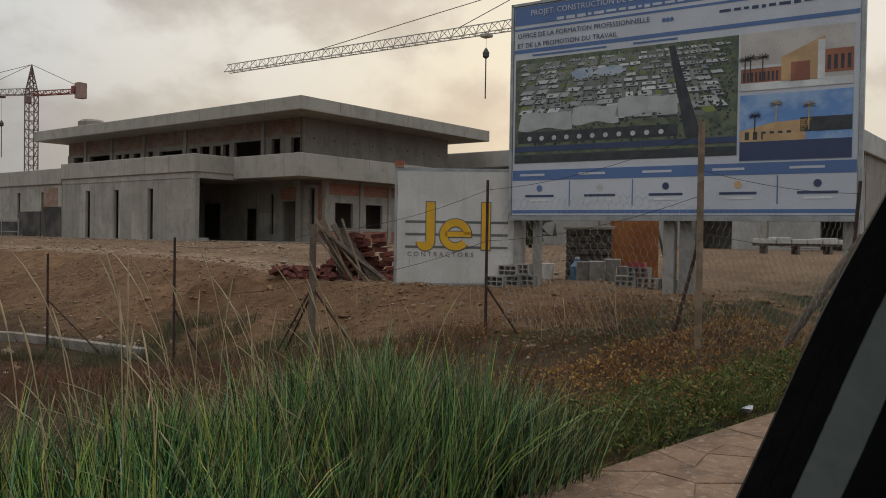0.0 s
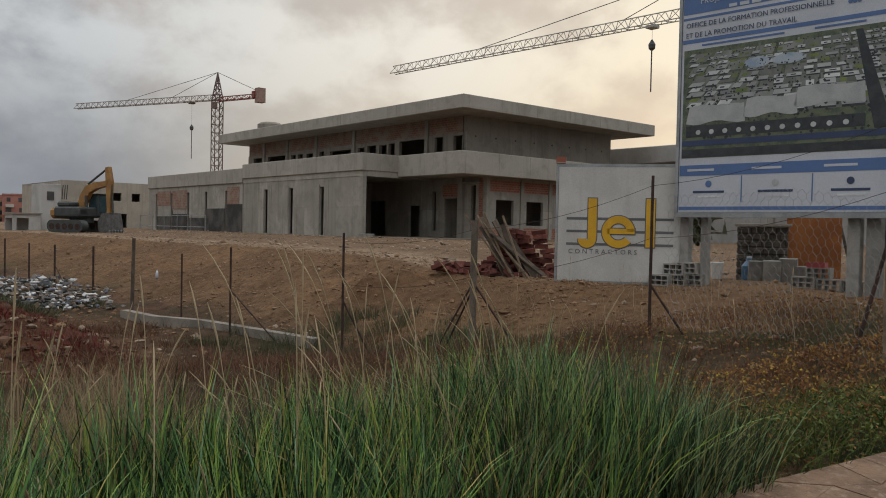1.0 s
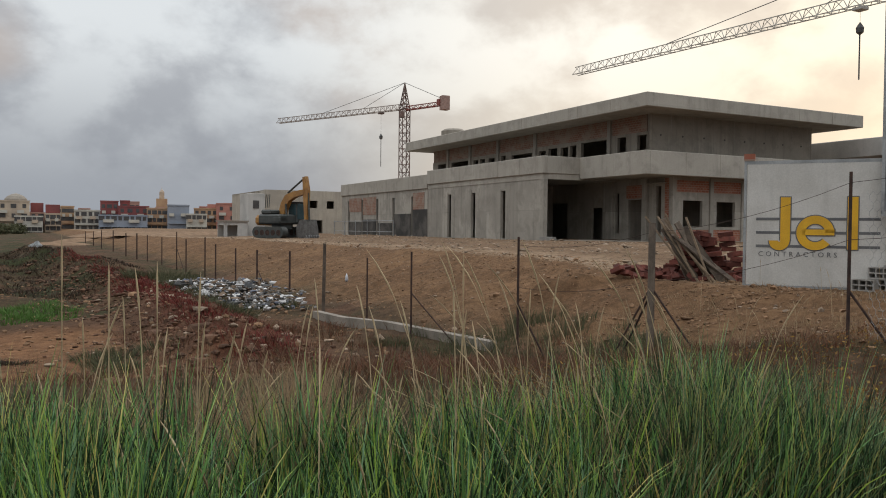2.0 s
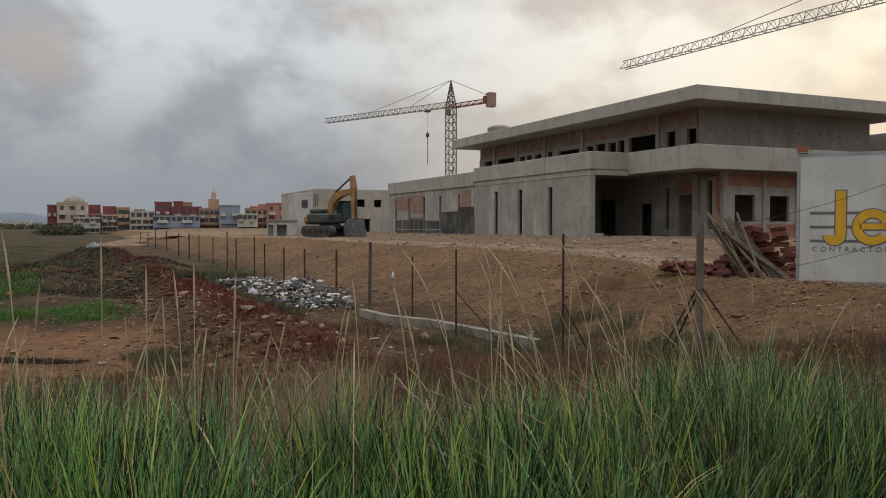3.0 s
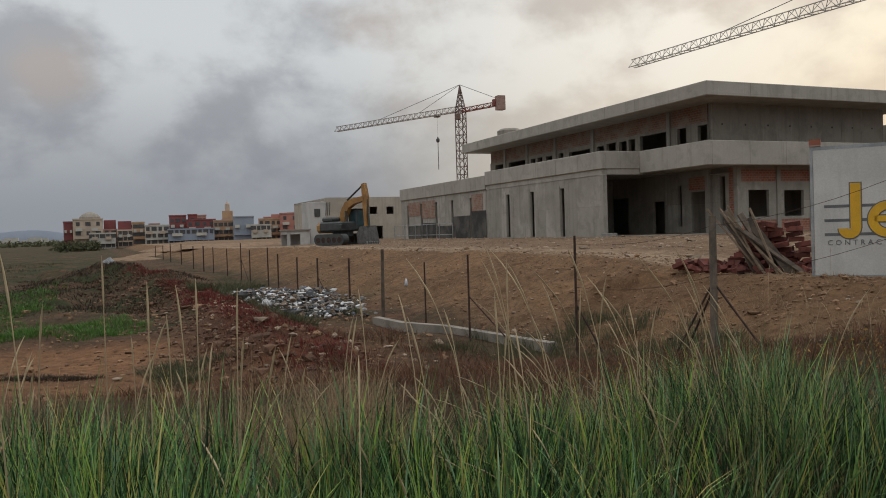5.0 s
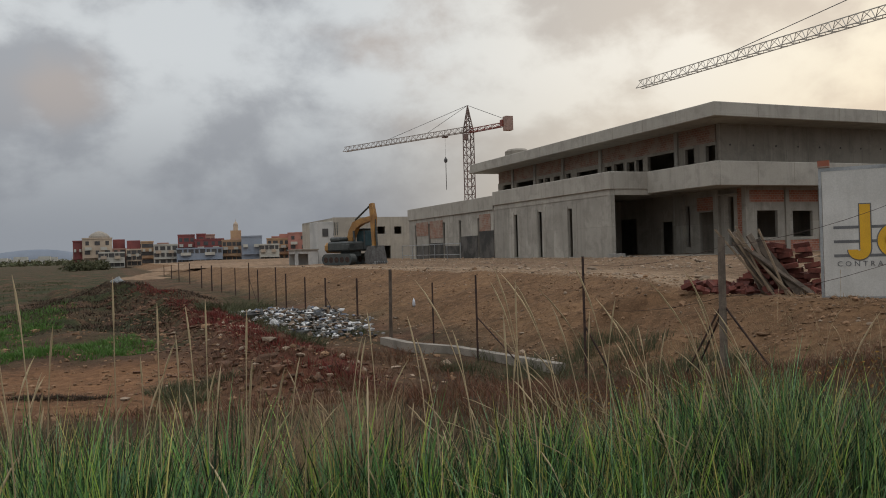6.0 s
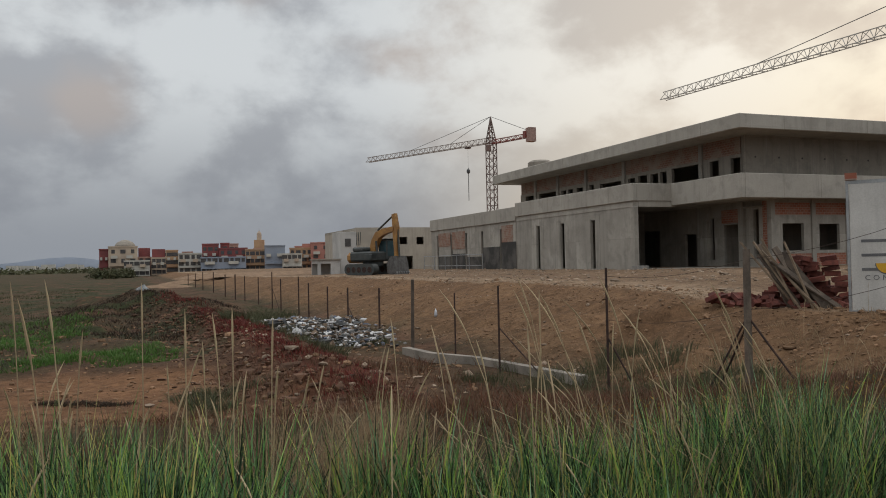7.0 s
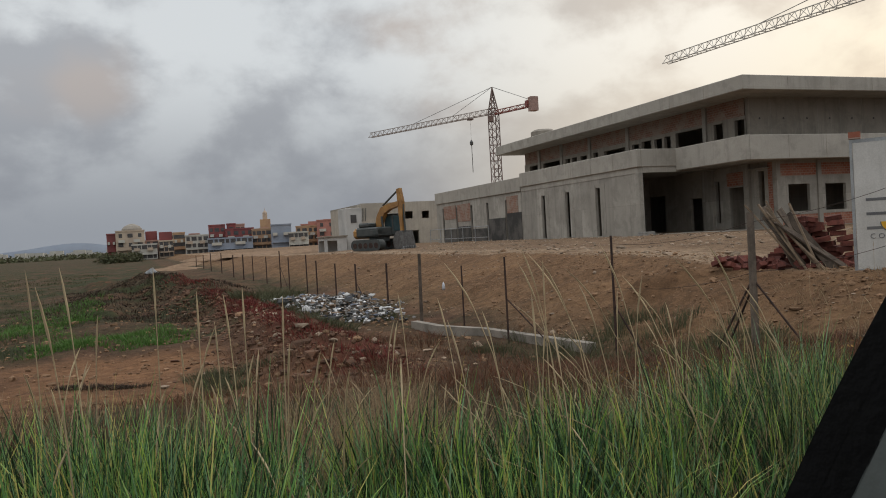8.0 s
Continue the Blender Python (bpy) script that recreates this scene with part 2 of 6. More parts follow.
def outline(bm, points, y0, y1):
    """A plate with the given outline in x and z, from y0 to y1."""
    front = [bm.verts.new((x, y0, z)) for x, z in points]
    back = [bm.verts.new((x, y1, z)) for x, z in points]
    bm.faces.new(front)
    bm.faces.new(back[::-1])
    k = len(points)
    for i in range(k):
        bm.faces.new((front[i], back[i], back[(i + 1) % k], front[(i + 1) % k]))


def link(name, bm, material, smooth=False):
    bmesh.ops.recalc_face_normals(bm, faces=bm.faces[:])
    me = bpy.data.meshes.new(name)
    bm.to_mesh(me)
    bm.free()
    me.materials.append(material)
    if smooth:
        me.polygons.foreach_set("use_smooth", [True] * len(me.polygons))
    return new(name, me)


def part(name, bm, material, parent, label="", smooth=False):
    """One mesh under a thing or under a part."""
    ob = link(name, bm, material, smooth)
    ob.parent = parent
    return tagged(ob, label)


def thing(name, label, category, at=None, group="", kind=""):
    """An Empty that carries a thing's parts."""
    ob = new(name)
    ob.empty_display_size = 0.2
    if at is not None:
        ob.matrix_basis = at
    return tagged(ob, label, category, group, kind)


def mesh_from(name, verts, faces, material, smooth=False):
    me = bpy.data.meshes.new(name)
    me.from_pydata(verts, [], faces)
    me.materials.append(material)
    if smooth:
        me.polygons.foreach_set("use_smooth", [True] * len(me.polygons))
    return new(name, me)


def piece(name, mesh, parent, m):
    """A small piece on shared mesh data."""
    ob = new(name, mesh)
    ob.parent = parent
    ob.matrix_basis = m
    return ob


def wall_along(bm, axis, at, depth, s0, s1, z0, z1, holes=()):
    """A wall with openings. axis 'y': it runs in y from s0 to s1, its face at x = at, depth metres thick towards +x;
    axis 'x': it runs in x with its face at y = at, towards +y. holes: (s0, s1, z0, z1)."""
    ss = sorted({s0, s1, *[v for h in holes for v in h[:2] if s0 < v < s1]})
    zs = sorted({z0, z1, *[v for h in holes for v in h[2:] if z0 < v < z1]})
    solid = {}
    for i, (a, b) in enumerate(zip(ss, ss[1:])):
        for j, (c, d) in enumerate(zip(zs, zs[1:])):
            p, q = (a + b) / 2, (c + d) / 2
            solid[i, j] = not any(h[0] < p < h[1] and h[2] < q < h[3] for h in holes)
    made = {}

    def at_corner(i, j, k):
        if (i, j, k) not in made:
            deep = at + depth * k
            made[i, j, k] = bm.verts.new((deep, ss[i], zs[j]) if axis == "y" else (ss[i], deep, zs[j]))
        return made[i, j, k]

    for (i, j), full in solid.items():
        if not full:
            continue
        c = [(i, j), (i + 1, j), (i + 1, j + 1), (i, j + 1)]
        for k in (0, 1):
            bm.faces.new([at_corner(*p, k) for p in c])
        for p, q, beside in ((0, 1, (i, j - 1)), (1, 2, (i + 1, j)), (2, 3, (i, j + 1)), (3, 0, (i - 1, j))):
            if not solid.get(beside, False):
                bm.faces.new((at_corner(*c[p], 0), at_corner(*c[q], 0), at_corner(*c[q], 1), at_corner(*c[p], 1)))


# ---- ground ----


def step(a, b, x):
    t = np.clip((x - a) / (b - a), 0, 1)
    return t * t * (3 - 2 * t)


def waves(x, y, size, seed):
    """Cheap smooth unevenness between -1 and 1."""
    rng = np.random.RandomState(seed)
    out = 0.0
    for k in range(7):
        a, p = rng.uniform(0, 6.283, 2)
        f = 6.283 / size * rng.uniform(0.6, 2.2)
        out = out + np.sin((x * math.cos(a) + y * math.sin(a)) * f + p + 1.3 * np.sin((x * math.sin(a) - y * math.cos(a)) * f * 0.6 + p * 2))
    return out / 4.0


def berm_x(y):
    """The line of the earth bank left of the fence."""
    return 3.05 - 0.0033 * np.clip(y - 12, 0, 40) ** 2


def crest_x(x, y):
    """The upper edge of the bank."""
    return 11.0 + 1.2 * step(12, 24, y) + 0.22 * waves(y, x * 0.2, 9.0, 5)


def height(x, y):
    """The lie of the land."""
    x, y = np.asarray(x, float), np.asarray(y, float)
    v = 0.13 * x + 0.99 * y
    right = 1 - step(6.0, 10.5, y + 0.25 * (x - 7))
    low = -0.62 + (0.50 + 0.16 * waves(x, y, 2.4, 14)) * np.exp(-((x - berm_x(y)) / 0.95) ** 2) * step(9, 12.5, y) * (1 - step(45, 70, y))
    low = low + 0.10 * waves(x, y, 5.0, 3) * step(6, 12, y)
    low = low + (0.52 + 0.16 * waves(x, y, 2.3, 22)) * np.exp(-((y - 36 - 1.2 * x) / 9.0) ** 2) * step(-4.6, -0.6, x) * (1 - step(2.5, 6.0, x))
    foot = 7.7 - 0.5 * step(12, 18, y)
    top = crest_x(x, y)
    rim = 0.50 + 0.20 * step(12.5, 16.0, y)
    plateau = rim + (0.87 - rim) * step(12, 26, x) - 0.30 * step(50, 90, y) * (1 - step(20, 26, x)) + 0.05 * waves(x, y, 6.0, 8)
    ramp = np.clip((x - foot) / (top - foot), 0, 1)
    ramp = 0.92 * ramp + 0.08 * ramp * ramp * (3 - 2 * ramp)
    left_side = low + (plateau - low) * ramp + 0.07 * waves(x, y, 1.7, 9) * ramp * (1 - ramp) * 4
    along = np.clip((y - 13.15) / 1.04, 0, 1)
    left_side = left_side + 0.30 * np.exp(-((x - (10.39 + -1.05 * along)) * 0.9 / (0.35 + 0.5 * along)) ** 2) * step(0.0, 0.25, along) * step(-0.05, 0.0, y - 13.15) * (1 - step(0.75, 1.0, along))
    side_right = 0.0 + (plateau) * step(5.0, 12.0, x) + 0.03 * waves(x, y, 1.2, 4) * step(4.5, 7, x)
    field = left_side * (1 - right) + side_right * right
    verge = 1 - step(3.3, 5.4, v)
    z = field * (1 - verge) + (-0.03) * verge
    z = z + 0.018 * waves(x, y, 0.7, 12) * step(3.0, 4.0, v)
    return np.where(v < 3.0, np.where(v < 2.0, -0.16, -0.10), z)


def axis_rows(spans):
    out = []
    for a, b, s in spans:
        out += list(np.arange(a, b, s))
    return np.array(out + [spans[-1][1]])


gx = axis_rows([(-1800, -300, 150), (-300, -60, 20), (-60, -14, 3), (-14, -4, 0.5), (-4, 14, 0.14), (14, 32, 0.5), (32, 80, 3), (80, 300, 20), (300, 1800, 150)])
gy = axis_rows([(-600, -60, 60), (-60, -6, 4), (-6, 2, 0.4), (2, 26, 0.14), (26, 60, 0.4), (60, 140, 2), (140, 400, 20), (400, 3600, 160)])
X, Y = np.meshgrid(gx, gy)
Z = height(X, Y)
nx, ny = len(gx), len(gy)
idx = np.arange(nx * ny).reshape(ny, nx)
quads = np.stack([idx[:-1, :-1], idx[:-1, 1:], idx[1:, 1:], idx[1:, :-1]], -1).reshape(-1, 4)
ground = mesh_from("ground", np.stack([X, Y, Z], -1).reshape(-1, 3).tolist(), quads.tolist(), SOIL, True)
tagged(ground, "bare brown and reddish earth with an embankment of tan fill", "ground", kind="structure")
zones = {
    "fill": step(7.0, 8.6, X) * np.maximum(step(8.0, 11.0, Y), step(9.5, 12.0, X)),
    "slope": ((X > 7.4) & (Y > 7)) * step(7.2, 8.2, X) * (1 - step(-0.1, 0.25, X - crest_x(X, Y))) * step(8.0, 11.0, Y)
    + step(7.0, 8.5, X) * (1 - step(12.9, 13.9, X + 0.3 * waves(X, Y, 2.0, 2))) * (1 - step(8.0, 11.0, Y)),
    "track": step(0.0, 0.3, X - crest_x(X, Y)) * (1 - step(1.8, 3.6, X - crest_x(X, Y) + 0.5 * waves(X, Y, 3.0, 7))) * step(11, 15, Y),
    "sand": step(7.0, 9.0, Y) * (1 - step(16.5, 18.5, Y + 0.8 * waves(X, Y, 3.0, 16))) * (1 - step(1.2, 2.8, X + 0.5 * waves(X, Y, 4.0, 6))),
    "red": np.exp(-((X - berm_x(Y) - 0.3) / 0.9) ** 2) * step(7, 10, Y) * (1 - step(60, 90, Y)),
    "turf": np.clip(step(17, 20, Y) * (1 - step(1.5, 3.5, X)) + 0.6 * step(20, 28, Y) * (1 - step(3.0, 6.0, X)) + (1 - step(5.0, 7.5, 0.13 * X + 0.99 * Y)) + 0.8 * np.exp(-((X - 6.6) / 1.6) ** 2)
                    + 0.8 * (1 - step(6.5, 9.0, X)) * (1 - step(7.0, 10.0, Y)), 0, 1),
}
for key, value in zones.items():
    ground.data.attributes.new(key, "FLOAT", "POINT").data.foreach_set("value", value.astype(np.float32).ravel())


def ground_z(x, y):
    return float(height(x, y))


# ---- the unfinished concrete building ----
G0, BAND, TOP, SOFFIT, ROOF = 0.75, 4.36, 5.67, 7.88, 8.61
main = thing("concrete_building", "unfinished two-storey grey concrete building with wide flat roof", "building", pose(0.05, 0.09, 0))

bm = bmesh.new()  # west wing wall with tall slits
SLITS = (42.35, 46.05, 49.4)
wall_along(bm, "y", 26.27, 0.14, 38.0, 52.65, G0, BAND, [(s - 0.26, s + 0.22, 0.9, 3.85) for s in SLITS])
part("wing_wall", bm, CONCRETE, main, "grey board-marked concrete wall with tall slits")
for s in SLITS:  # upright strips beside the slits
    for x, a, b, z in ((26.23, s + 0.24, s + 0.62, 4.02), (26.25, s - 0.80, s - 0.45, 4.16)):
        bm = bmesh.new()
        box(bm, x, 26.275, a, b, G0, z, 0.01)
        part("pilaster", bm, CONCRETE, main)
bm = bmesh.new()
box(bm, 26.20, 26.50, 37.92, 38.25, G0, BAND, 0.02)
part("corner_column", bm, CONCRETE, main)
bm = bmesh.new()  # beam under the parapet, round the wing and terrace
box(bm, 26.24, 26.55, 38.0, 52.65, BAND, 4.68)
box(bm, 26.55, 29.0, 37.96, 38.25, BAND, 4.68)
part("edge_beam", bm, SLAB_EDGE, main)
bm = bmesh.new()
box(bm, 26.14, 26.40, 37.90, 52.65, 4.68, TOP, 0.025)
box(bm, 26.40, 28.96, 37.90, 38.15, 4.68, TOP, 0.025)
box(bm, 28.70, 28.95, 32.24, 37.90, 4.42, TOP, 0.025)
box(bm, 28.95, 45.0, 32.24, 32.50, 4.42, TOP, 0.025)
part("parapet", bm, SLAB_EDGE, main, "pale fair-faced concrete parapet")
bm = bmesh.new()  # terrace slabs
box(bm, 26.40, 32.0, 38.15, 52.60, 4.40, 4.66)
box(bm, 28.95, 45.0, 32.50, 38.15, 4.46, 4.70)
part("terrace_slab", bm, CONCRETE, main)
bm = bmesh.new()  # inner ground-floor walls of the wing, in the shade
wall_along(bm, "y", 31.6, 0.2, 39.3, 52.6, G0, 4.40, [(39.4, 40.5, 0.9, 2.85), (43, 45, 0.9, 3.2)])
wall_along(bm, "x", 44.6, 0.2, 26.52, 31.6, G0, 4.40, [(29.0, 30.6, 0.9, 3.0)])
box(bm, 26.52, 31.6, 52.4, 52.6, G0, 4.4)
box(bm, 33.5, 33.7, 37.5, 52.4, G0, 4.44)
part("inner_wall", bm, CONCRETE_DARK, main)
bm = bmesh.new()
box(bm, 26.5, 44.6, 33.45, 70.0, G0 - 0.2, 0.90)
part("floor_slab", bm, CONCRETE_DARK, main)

# entrance wall in the porch
bm = bmesh.new()
wall_along(bm, "y", 31.75, 0.2, 33.7, 38.44, G0, 4.46, [(38.0, 38.36, 1.3, 3.7), (35.9, 37.2, 0.9, 3.26), (34.42, 34.85, 1.3, 4.0)])
part("entrance_wall", bm, CONCRETE, main)
for y0, y1, z0, z1 in ((36.0, 37.35, 3.34, 4.10), (33.72, 34.12, G0 + 0.15, 4.40)):
    bm = bmesh.new()
    box(bm, 31.735, 31.76, y0, y1, z0, z1)
    part("entrance_infill", bm, BRICK, main, "red hollow-brick infill by the entrance")
for y0, y1 in ((35.42, 35.82), (38.44, 39.3)):
    bm = bmesh.new()
    box(bm, 31.55, 31.96, y0, y1, G0, 4.46, 0.012)
    part("porch_column", bm, CONCRETE, main)
bm = bmesh.new()
box(bm, 31.45, 31.74, 34.0, 35.3, 4.10, 4.17, 0.01)
part("door_hood", bm, CONCRETE, main)
bm = bmesh.new()
box(bm, 31.58, 31.80, 35.95, 37.3, 3.26, 3.33, 0.008)
part("door_lintel", bm, CONCRETE, main)

# south bays with brick infill and square windows
bm = bmesh.new()
BAYS = ((32.45, 33.9, 1.72, 3.17), (35.0, 36.45, 1.72, 3.14), (37.9, 39.3, 1.72, 3.14), (40.6, 42.0, 1.72, 3.14))
wall_along(bm, "x", 33.45, 0.18, 31.9, 44.5, 1.55, 3.62, BAYS)
part("bay_wall", bm, CONCRETE, main, "rendered grey wall round square window openings")
for z0, z1 in ((G0, 1.55), (3.62, 4.30)):
    bm = bmesh.new()
    box(bm, 31.9, 44.5, 33.47, 33.63, z0, z1)
    part("bay_infill", bm, BRICK, main, "red hollow-brick infill with mortar smears")
for x in (31.75, 34.56, 37.05, 39.75, 42.3):
    bm = bmesh.new()
    box(bm, x - 0.14, x + 0.14, 33.36, 33.68, G0, 4.46, 0.012)
    part("bay_column", bm, CONCRETE, main)
bm = bmesh.new()  # walls added to close the rooms behind and block light from the back
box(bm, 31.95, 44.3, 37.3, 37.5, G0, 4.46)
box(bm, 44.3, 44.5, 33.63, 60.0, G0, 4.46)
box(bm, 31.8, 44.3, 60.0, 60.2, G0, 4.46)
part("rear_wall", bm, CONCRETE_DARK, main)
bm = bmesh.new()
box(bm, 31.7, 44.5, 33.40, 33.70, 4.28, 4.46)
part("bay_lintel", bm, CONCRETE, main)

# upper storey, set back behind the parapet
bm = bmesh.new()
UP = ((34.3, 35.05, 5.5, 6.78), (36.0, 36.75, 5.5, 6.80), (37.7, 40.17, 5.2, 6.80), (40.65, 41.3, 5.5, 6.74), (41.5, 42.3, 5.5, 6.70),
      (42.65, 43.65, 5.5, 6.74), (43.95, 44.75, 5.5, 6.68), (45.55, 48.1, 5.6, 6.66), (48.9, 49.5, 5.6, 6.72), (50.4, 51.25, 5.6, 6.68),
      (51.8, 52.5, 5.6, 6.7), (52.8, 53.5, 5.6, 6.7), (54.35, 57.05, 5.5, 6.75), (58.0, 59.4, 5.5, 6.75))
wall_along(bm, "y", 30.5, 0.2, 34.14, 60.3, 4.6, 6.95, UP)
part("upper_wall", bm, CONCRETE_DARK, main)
bm = bmesh.new()
box(bm, 30.52, 30.68, 34.3, 60.2, 6.95, SOFFIT)
part("upper_infill", bm, BRICK_SMEARED, main, "red hollow-brick infill under the roof")
for y in (37.45, 45.15, 49.9, 54.0, 57.6):
    bm = bmesh.new()
    box(bm, 30.40, 30.72, y - 0.15, y + 0.15, 4.6, SOFFIT, 0.01)
    part("upper_column", bm, CONCRETE, main)
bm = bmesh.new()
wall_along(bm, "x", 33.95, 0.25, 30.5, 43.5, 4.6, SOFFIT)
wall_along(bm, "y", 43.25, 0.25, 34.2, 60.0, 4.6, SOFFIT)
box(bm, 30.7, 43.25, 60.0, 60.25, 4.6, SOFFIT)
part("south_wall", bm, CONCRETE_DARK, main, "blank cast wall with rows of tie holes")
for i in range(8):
    # no real hole: a black disc carries the hole's shade in its colour
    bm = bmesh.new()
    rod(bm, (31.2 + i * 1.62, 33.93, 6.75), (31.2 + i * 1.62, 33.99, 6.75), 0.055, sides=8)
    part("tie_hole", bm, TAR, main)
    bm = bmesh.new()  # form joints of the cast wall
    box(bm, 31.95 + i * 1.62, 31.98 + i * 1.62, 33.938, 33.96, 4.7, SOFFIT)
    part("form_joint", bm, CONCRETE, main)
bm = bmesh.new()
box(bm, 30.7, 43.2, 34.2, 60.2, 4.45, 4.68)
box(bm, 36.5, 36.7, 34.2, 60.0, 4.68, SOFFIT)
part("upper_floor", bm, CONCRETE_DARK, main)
bm = bmesh.new()
box(bm, 28.40, 45.56, 31.92, 61.28, SOFFIT, ROOF, 0.03)
for i in range(1, 10):  # pour joints on the fascia and the parapet
    jb = bmesh.new()
    box(jb, 28.392, 28.42, 31.92 + i * 2.93, 31.935 + i * 2.93, SOFFIT + 0.02, ROOF - 0.02)
    part("pour_joint", jb, CONCRETE_DARK, main)
    if i < 6:
        jb = bmesh.new()
        box(jb, 28.40 + i * 2.86, 28.415 + i * 2.86, 31.912, 31.94, SOFFIT + 0.02, ROOF - 0.02)
        part("pour_joint", jb, CONCRETE_DARK, main)
        jb = bmesh.new()
        box(jb, 28.95 + i * 2.5, 28.965 + i * 2.5, 32.232, 32.26, 4.45, TOP - 0.03)
        part("pour_joint", jb, CONCRETE_DARK, main)
        jb = bmesh.new()
        box(jb, 26.132, 26.16, 37.9 + i * 2.45, 37.915 + i * 2.45, 4.7, TOP - 0.03)
        part("pour_joint", jb, CONCRETE_DARK, main)
part("roof", bm, SLAB_EDGE, main, "thin overhanging flat concrete roof slab")
bm = bmesh.new()
turned(bm, [(0.95, 0.0), (0.95, 0.36), (0.7, 0.52), (0.25, 0.58)], (29.5, 54.9, ROOF), 20)
part("roof_cap", bm, CONCRETE_DARK, main)

# lower north wing
wing = thing("north_wing", "single-storey concrete wing with brick infill and bitumen base", "building", pose(0.05, 0.09, 0))
bm = bmesh.new()
AS = (55.4, 58.9, 62.2, 65.5, 68.8)
wall_along(bm, "y", 26.27, 0.14, 52.7, 70.5, G0, 4.40, [(s - 0.24, s + 0.20, 0.95, 3.9) for s in AS])
box(bm, 26.5, 44.0, 70.3, 70.5, G0, 4.4)
box(bm, 43.8, 44.0, 60.3, 70.3, G0, 4.4)
part("wall", bm, CONCRETE, wing)
bm = bmesh.new()
box(bm, 26.16, 26.45, 52.7, 70.55, 4.40, 5.42, 0.02)
box(bm, 26.45, 44.0, 70.3, 70.55, 4.40, 5.42, 0.02)
part("parapet", bm, SLAB_EDGE, wing)
bm = bmesh.new()
box(bm, 26.45, 44.0, 52.8, 70.3, 4.3, 4.5)
part("roof_slab", bm, CONCRETE_DARK, wing)
for a, b, z0, z1 in ((53.3, 55.2, 2.9, 4.15), (62.4, 65.3, 2.6, 4.1), (65.7, 68.6, 2.9, 4.1)):
    bm = bmesh.new()
    box(bm, 26.24, 26.275, a, b, z0, z1)
    part("brick_panel", bm, BRICK_SMEARED, wing, "patch of bare red brickwork")
for a, b, z in ((52.8, 55.2, 2.9), (55.6, 58.7, 2.6), (59.1, 62.0, 1.9), (62.4, 65.3, 2.2), (65.7, 68.6, 2.0)):
    bm = bmesh.new()
    box(bm, 26.225, 26.272, a, b, G0, z)
    part("bitumen_coat", bm, TAR, wing, "black bitumen coat low on the wall")
guard = thing("guard_rail", "thin steel tube guard rail along the wing", "railing")
for i in range(6):
    bm = bmesh.new()
    rod(bm, (25.0, 56.0 + i * 2.6, 0.4), (25.0, 56.0 + i * 2.6, 2.1), 0.03, sides=6)
    part("post", bm, STEEL, guard)
for z in (1.2, 2.05):
    bm = bmesh.new()
    rod(bm, (25.0, 56.0, z), (25.0, 69.0, z), 0.025, sides=6)
    part("rail", bm, STEEL, guard)

# ---- project billboard ----
WHITE = surface("vinyl_white", (0.50, 0.52, 0.56), (0.44, 0.46, 0.50), 0.8, 0.55, 0.05, 50.0)
BLUE = surface("vinyl_blue", (0.085, 0.155, 0.33), (0.075, 0.135, 0.29), 0.8, 0.55, 0.05, 50.0)
BB_TURN = math.degrees(math.atan2(-5.81, 0.54))
board = thing("project_billboard", "large blue and white printed project billboard on concrete legs", "billboard", pose(12.68, 8.46, 0, 0, 0, BB_TURN) @ Matrix.Diagonal((0.9645, 1, 1, 1)))
BW, Z0, Z1 = 6.05, 1.82, 5.72
bm = bmesh.new()
box(bm, 0, BW, 0.0, 0.12, Z0, Z1, 0.01)
part("panel", bm, WHITE, board, "printed white vinyl panel")
bm = bmesh.new()
box(bm, -0.06, 0.0, -0.02, 0.14, Z0 - 0.05, Z1 + 0.05)
box(bm, BW, BW + 0.06, -0.02, 0.14, Z0 - 0.05, Z1 + 0.05)
box(bm, -0.06, BW + 0.06, -0.02, 0.14, Z0 - 0.09, Z0 - 0.003)
box(bm, -0.06, BW + 0.06, -0.02, 0.14, Z1 + 0.003, Z1 + 0.05)
part("frame", bm, STEEL, board)
for x, wd in ((0.06, 0.18), (0.46, 0.14), (3.06, 0.20), (3.36, 0.22), (5.95, 0.22)):
    bm = bmesh.new()
    box(bm, x - wd / 2, x + wd / 2, 0.16, 0.16 + wd, 0.2, 5.2 if wd > 0.15 else 2.4, 0.01)
    part("leg", bm, PAPER_CONCRETE, board)

# the board's print: thin sheets a few millimetres proud of the panel
INK = surface("print_navy", (0.035, 0.055, 0.12), (0.03, 0.045, 0.10), 2.0, 0.6, 0.0, 50.0)
PALE = surface("print_pale", (0.47, 0.48, 0.47), (0.36, 0.37, 0.37), 2.0, 0.6, 0.0, 50.0, island=0.45)
COURT = surface("print_court", (0.21, 0.215, 0.20), (0.15, 0.165, 0.14), 5.0, 0.6, 0.0, 60.0, island=0.35)
ROOFPRINT = surface("print_roof", (0.40, 0.41, 0.40), (0.33, 0.34, 0.34), 3.0, 0.6, 0.0, 50.0)
POOL = surface("print_pool", (0.25, 0.33, 0.42), (0.38, 0.43, 0.48), 4.0, 0.6, 0.0, 50.0)
GREENERY = surface("print_green", (0.12, 0.14, 0.085), (0.06, 0.08, 0.055), 6.0, 0.6, 0.0, 60.0, third=(0.14, 0.15, 0.08))
LAWN = surface("print_lawn", (0.19, 0.23, 0.06), (0.12, 0.16, 0.06), 4.0, 0.6, 0.0, 60.0)
SHADE = surface("print_dark", (0.022, 0.028, 0.034), (0.04, 0.045, 0.05), 6.0, 0.6, 0.0, 60.0)
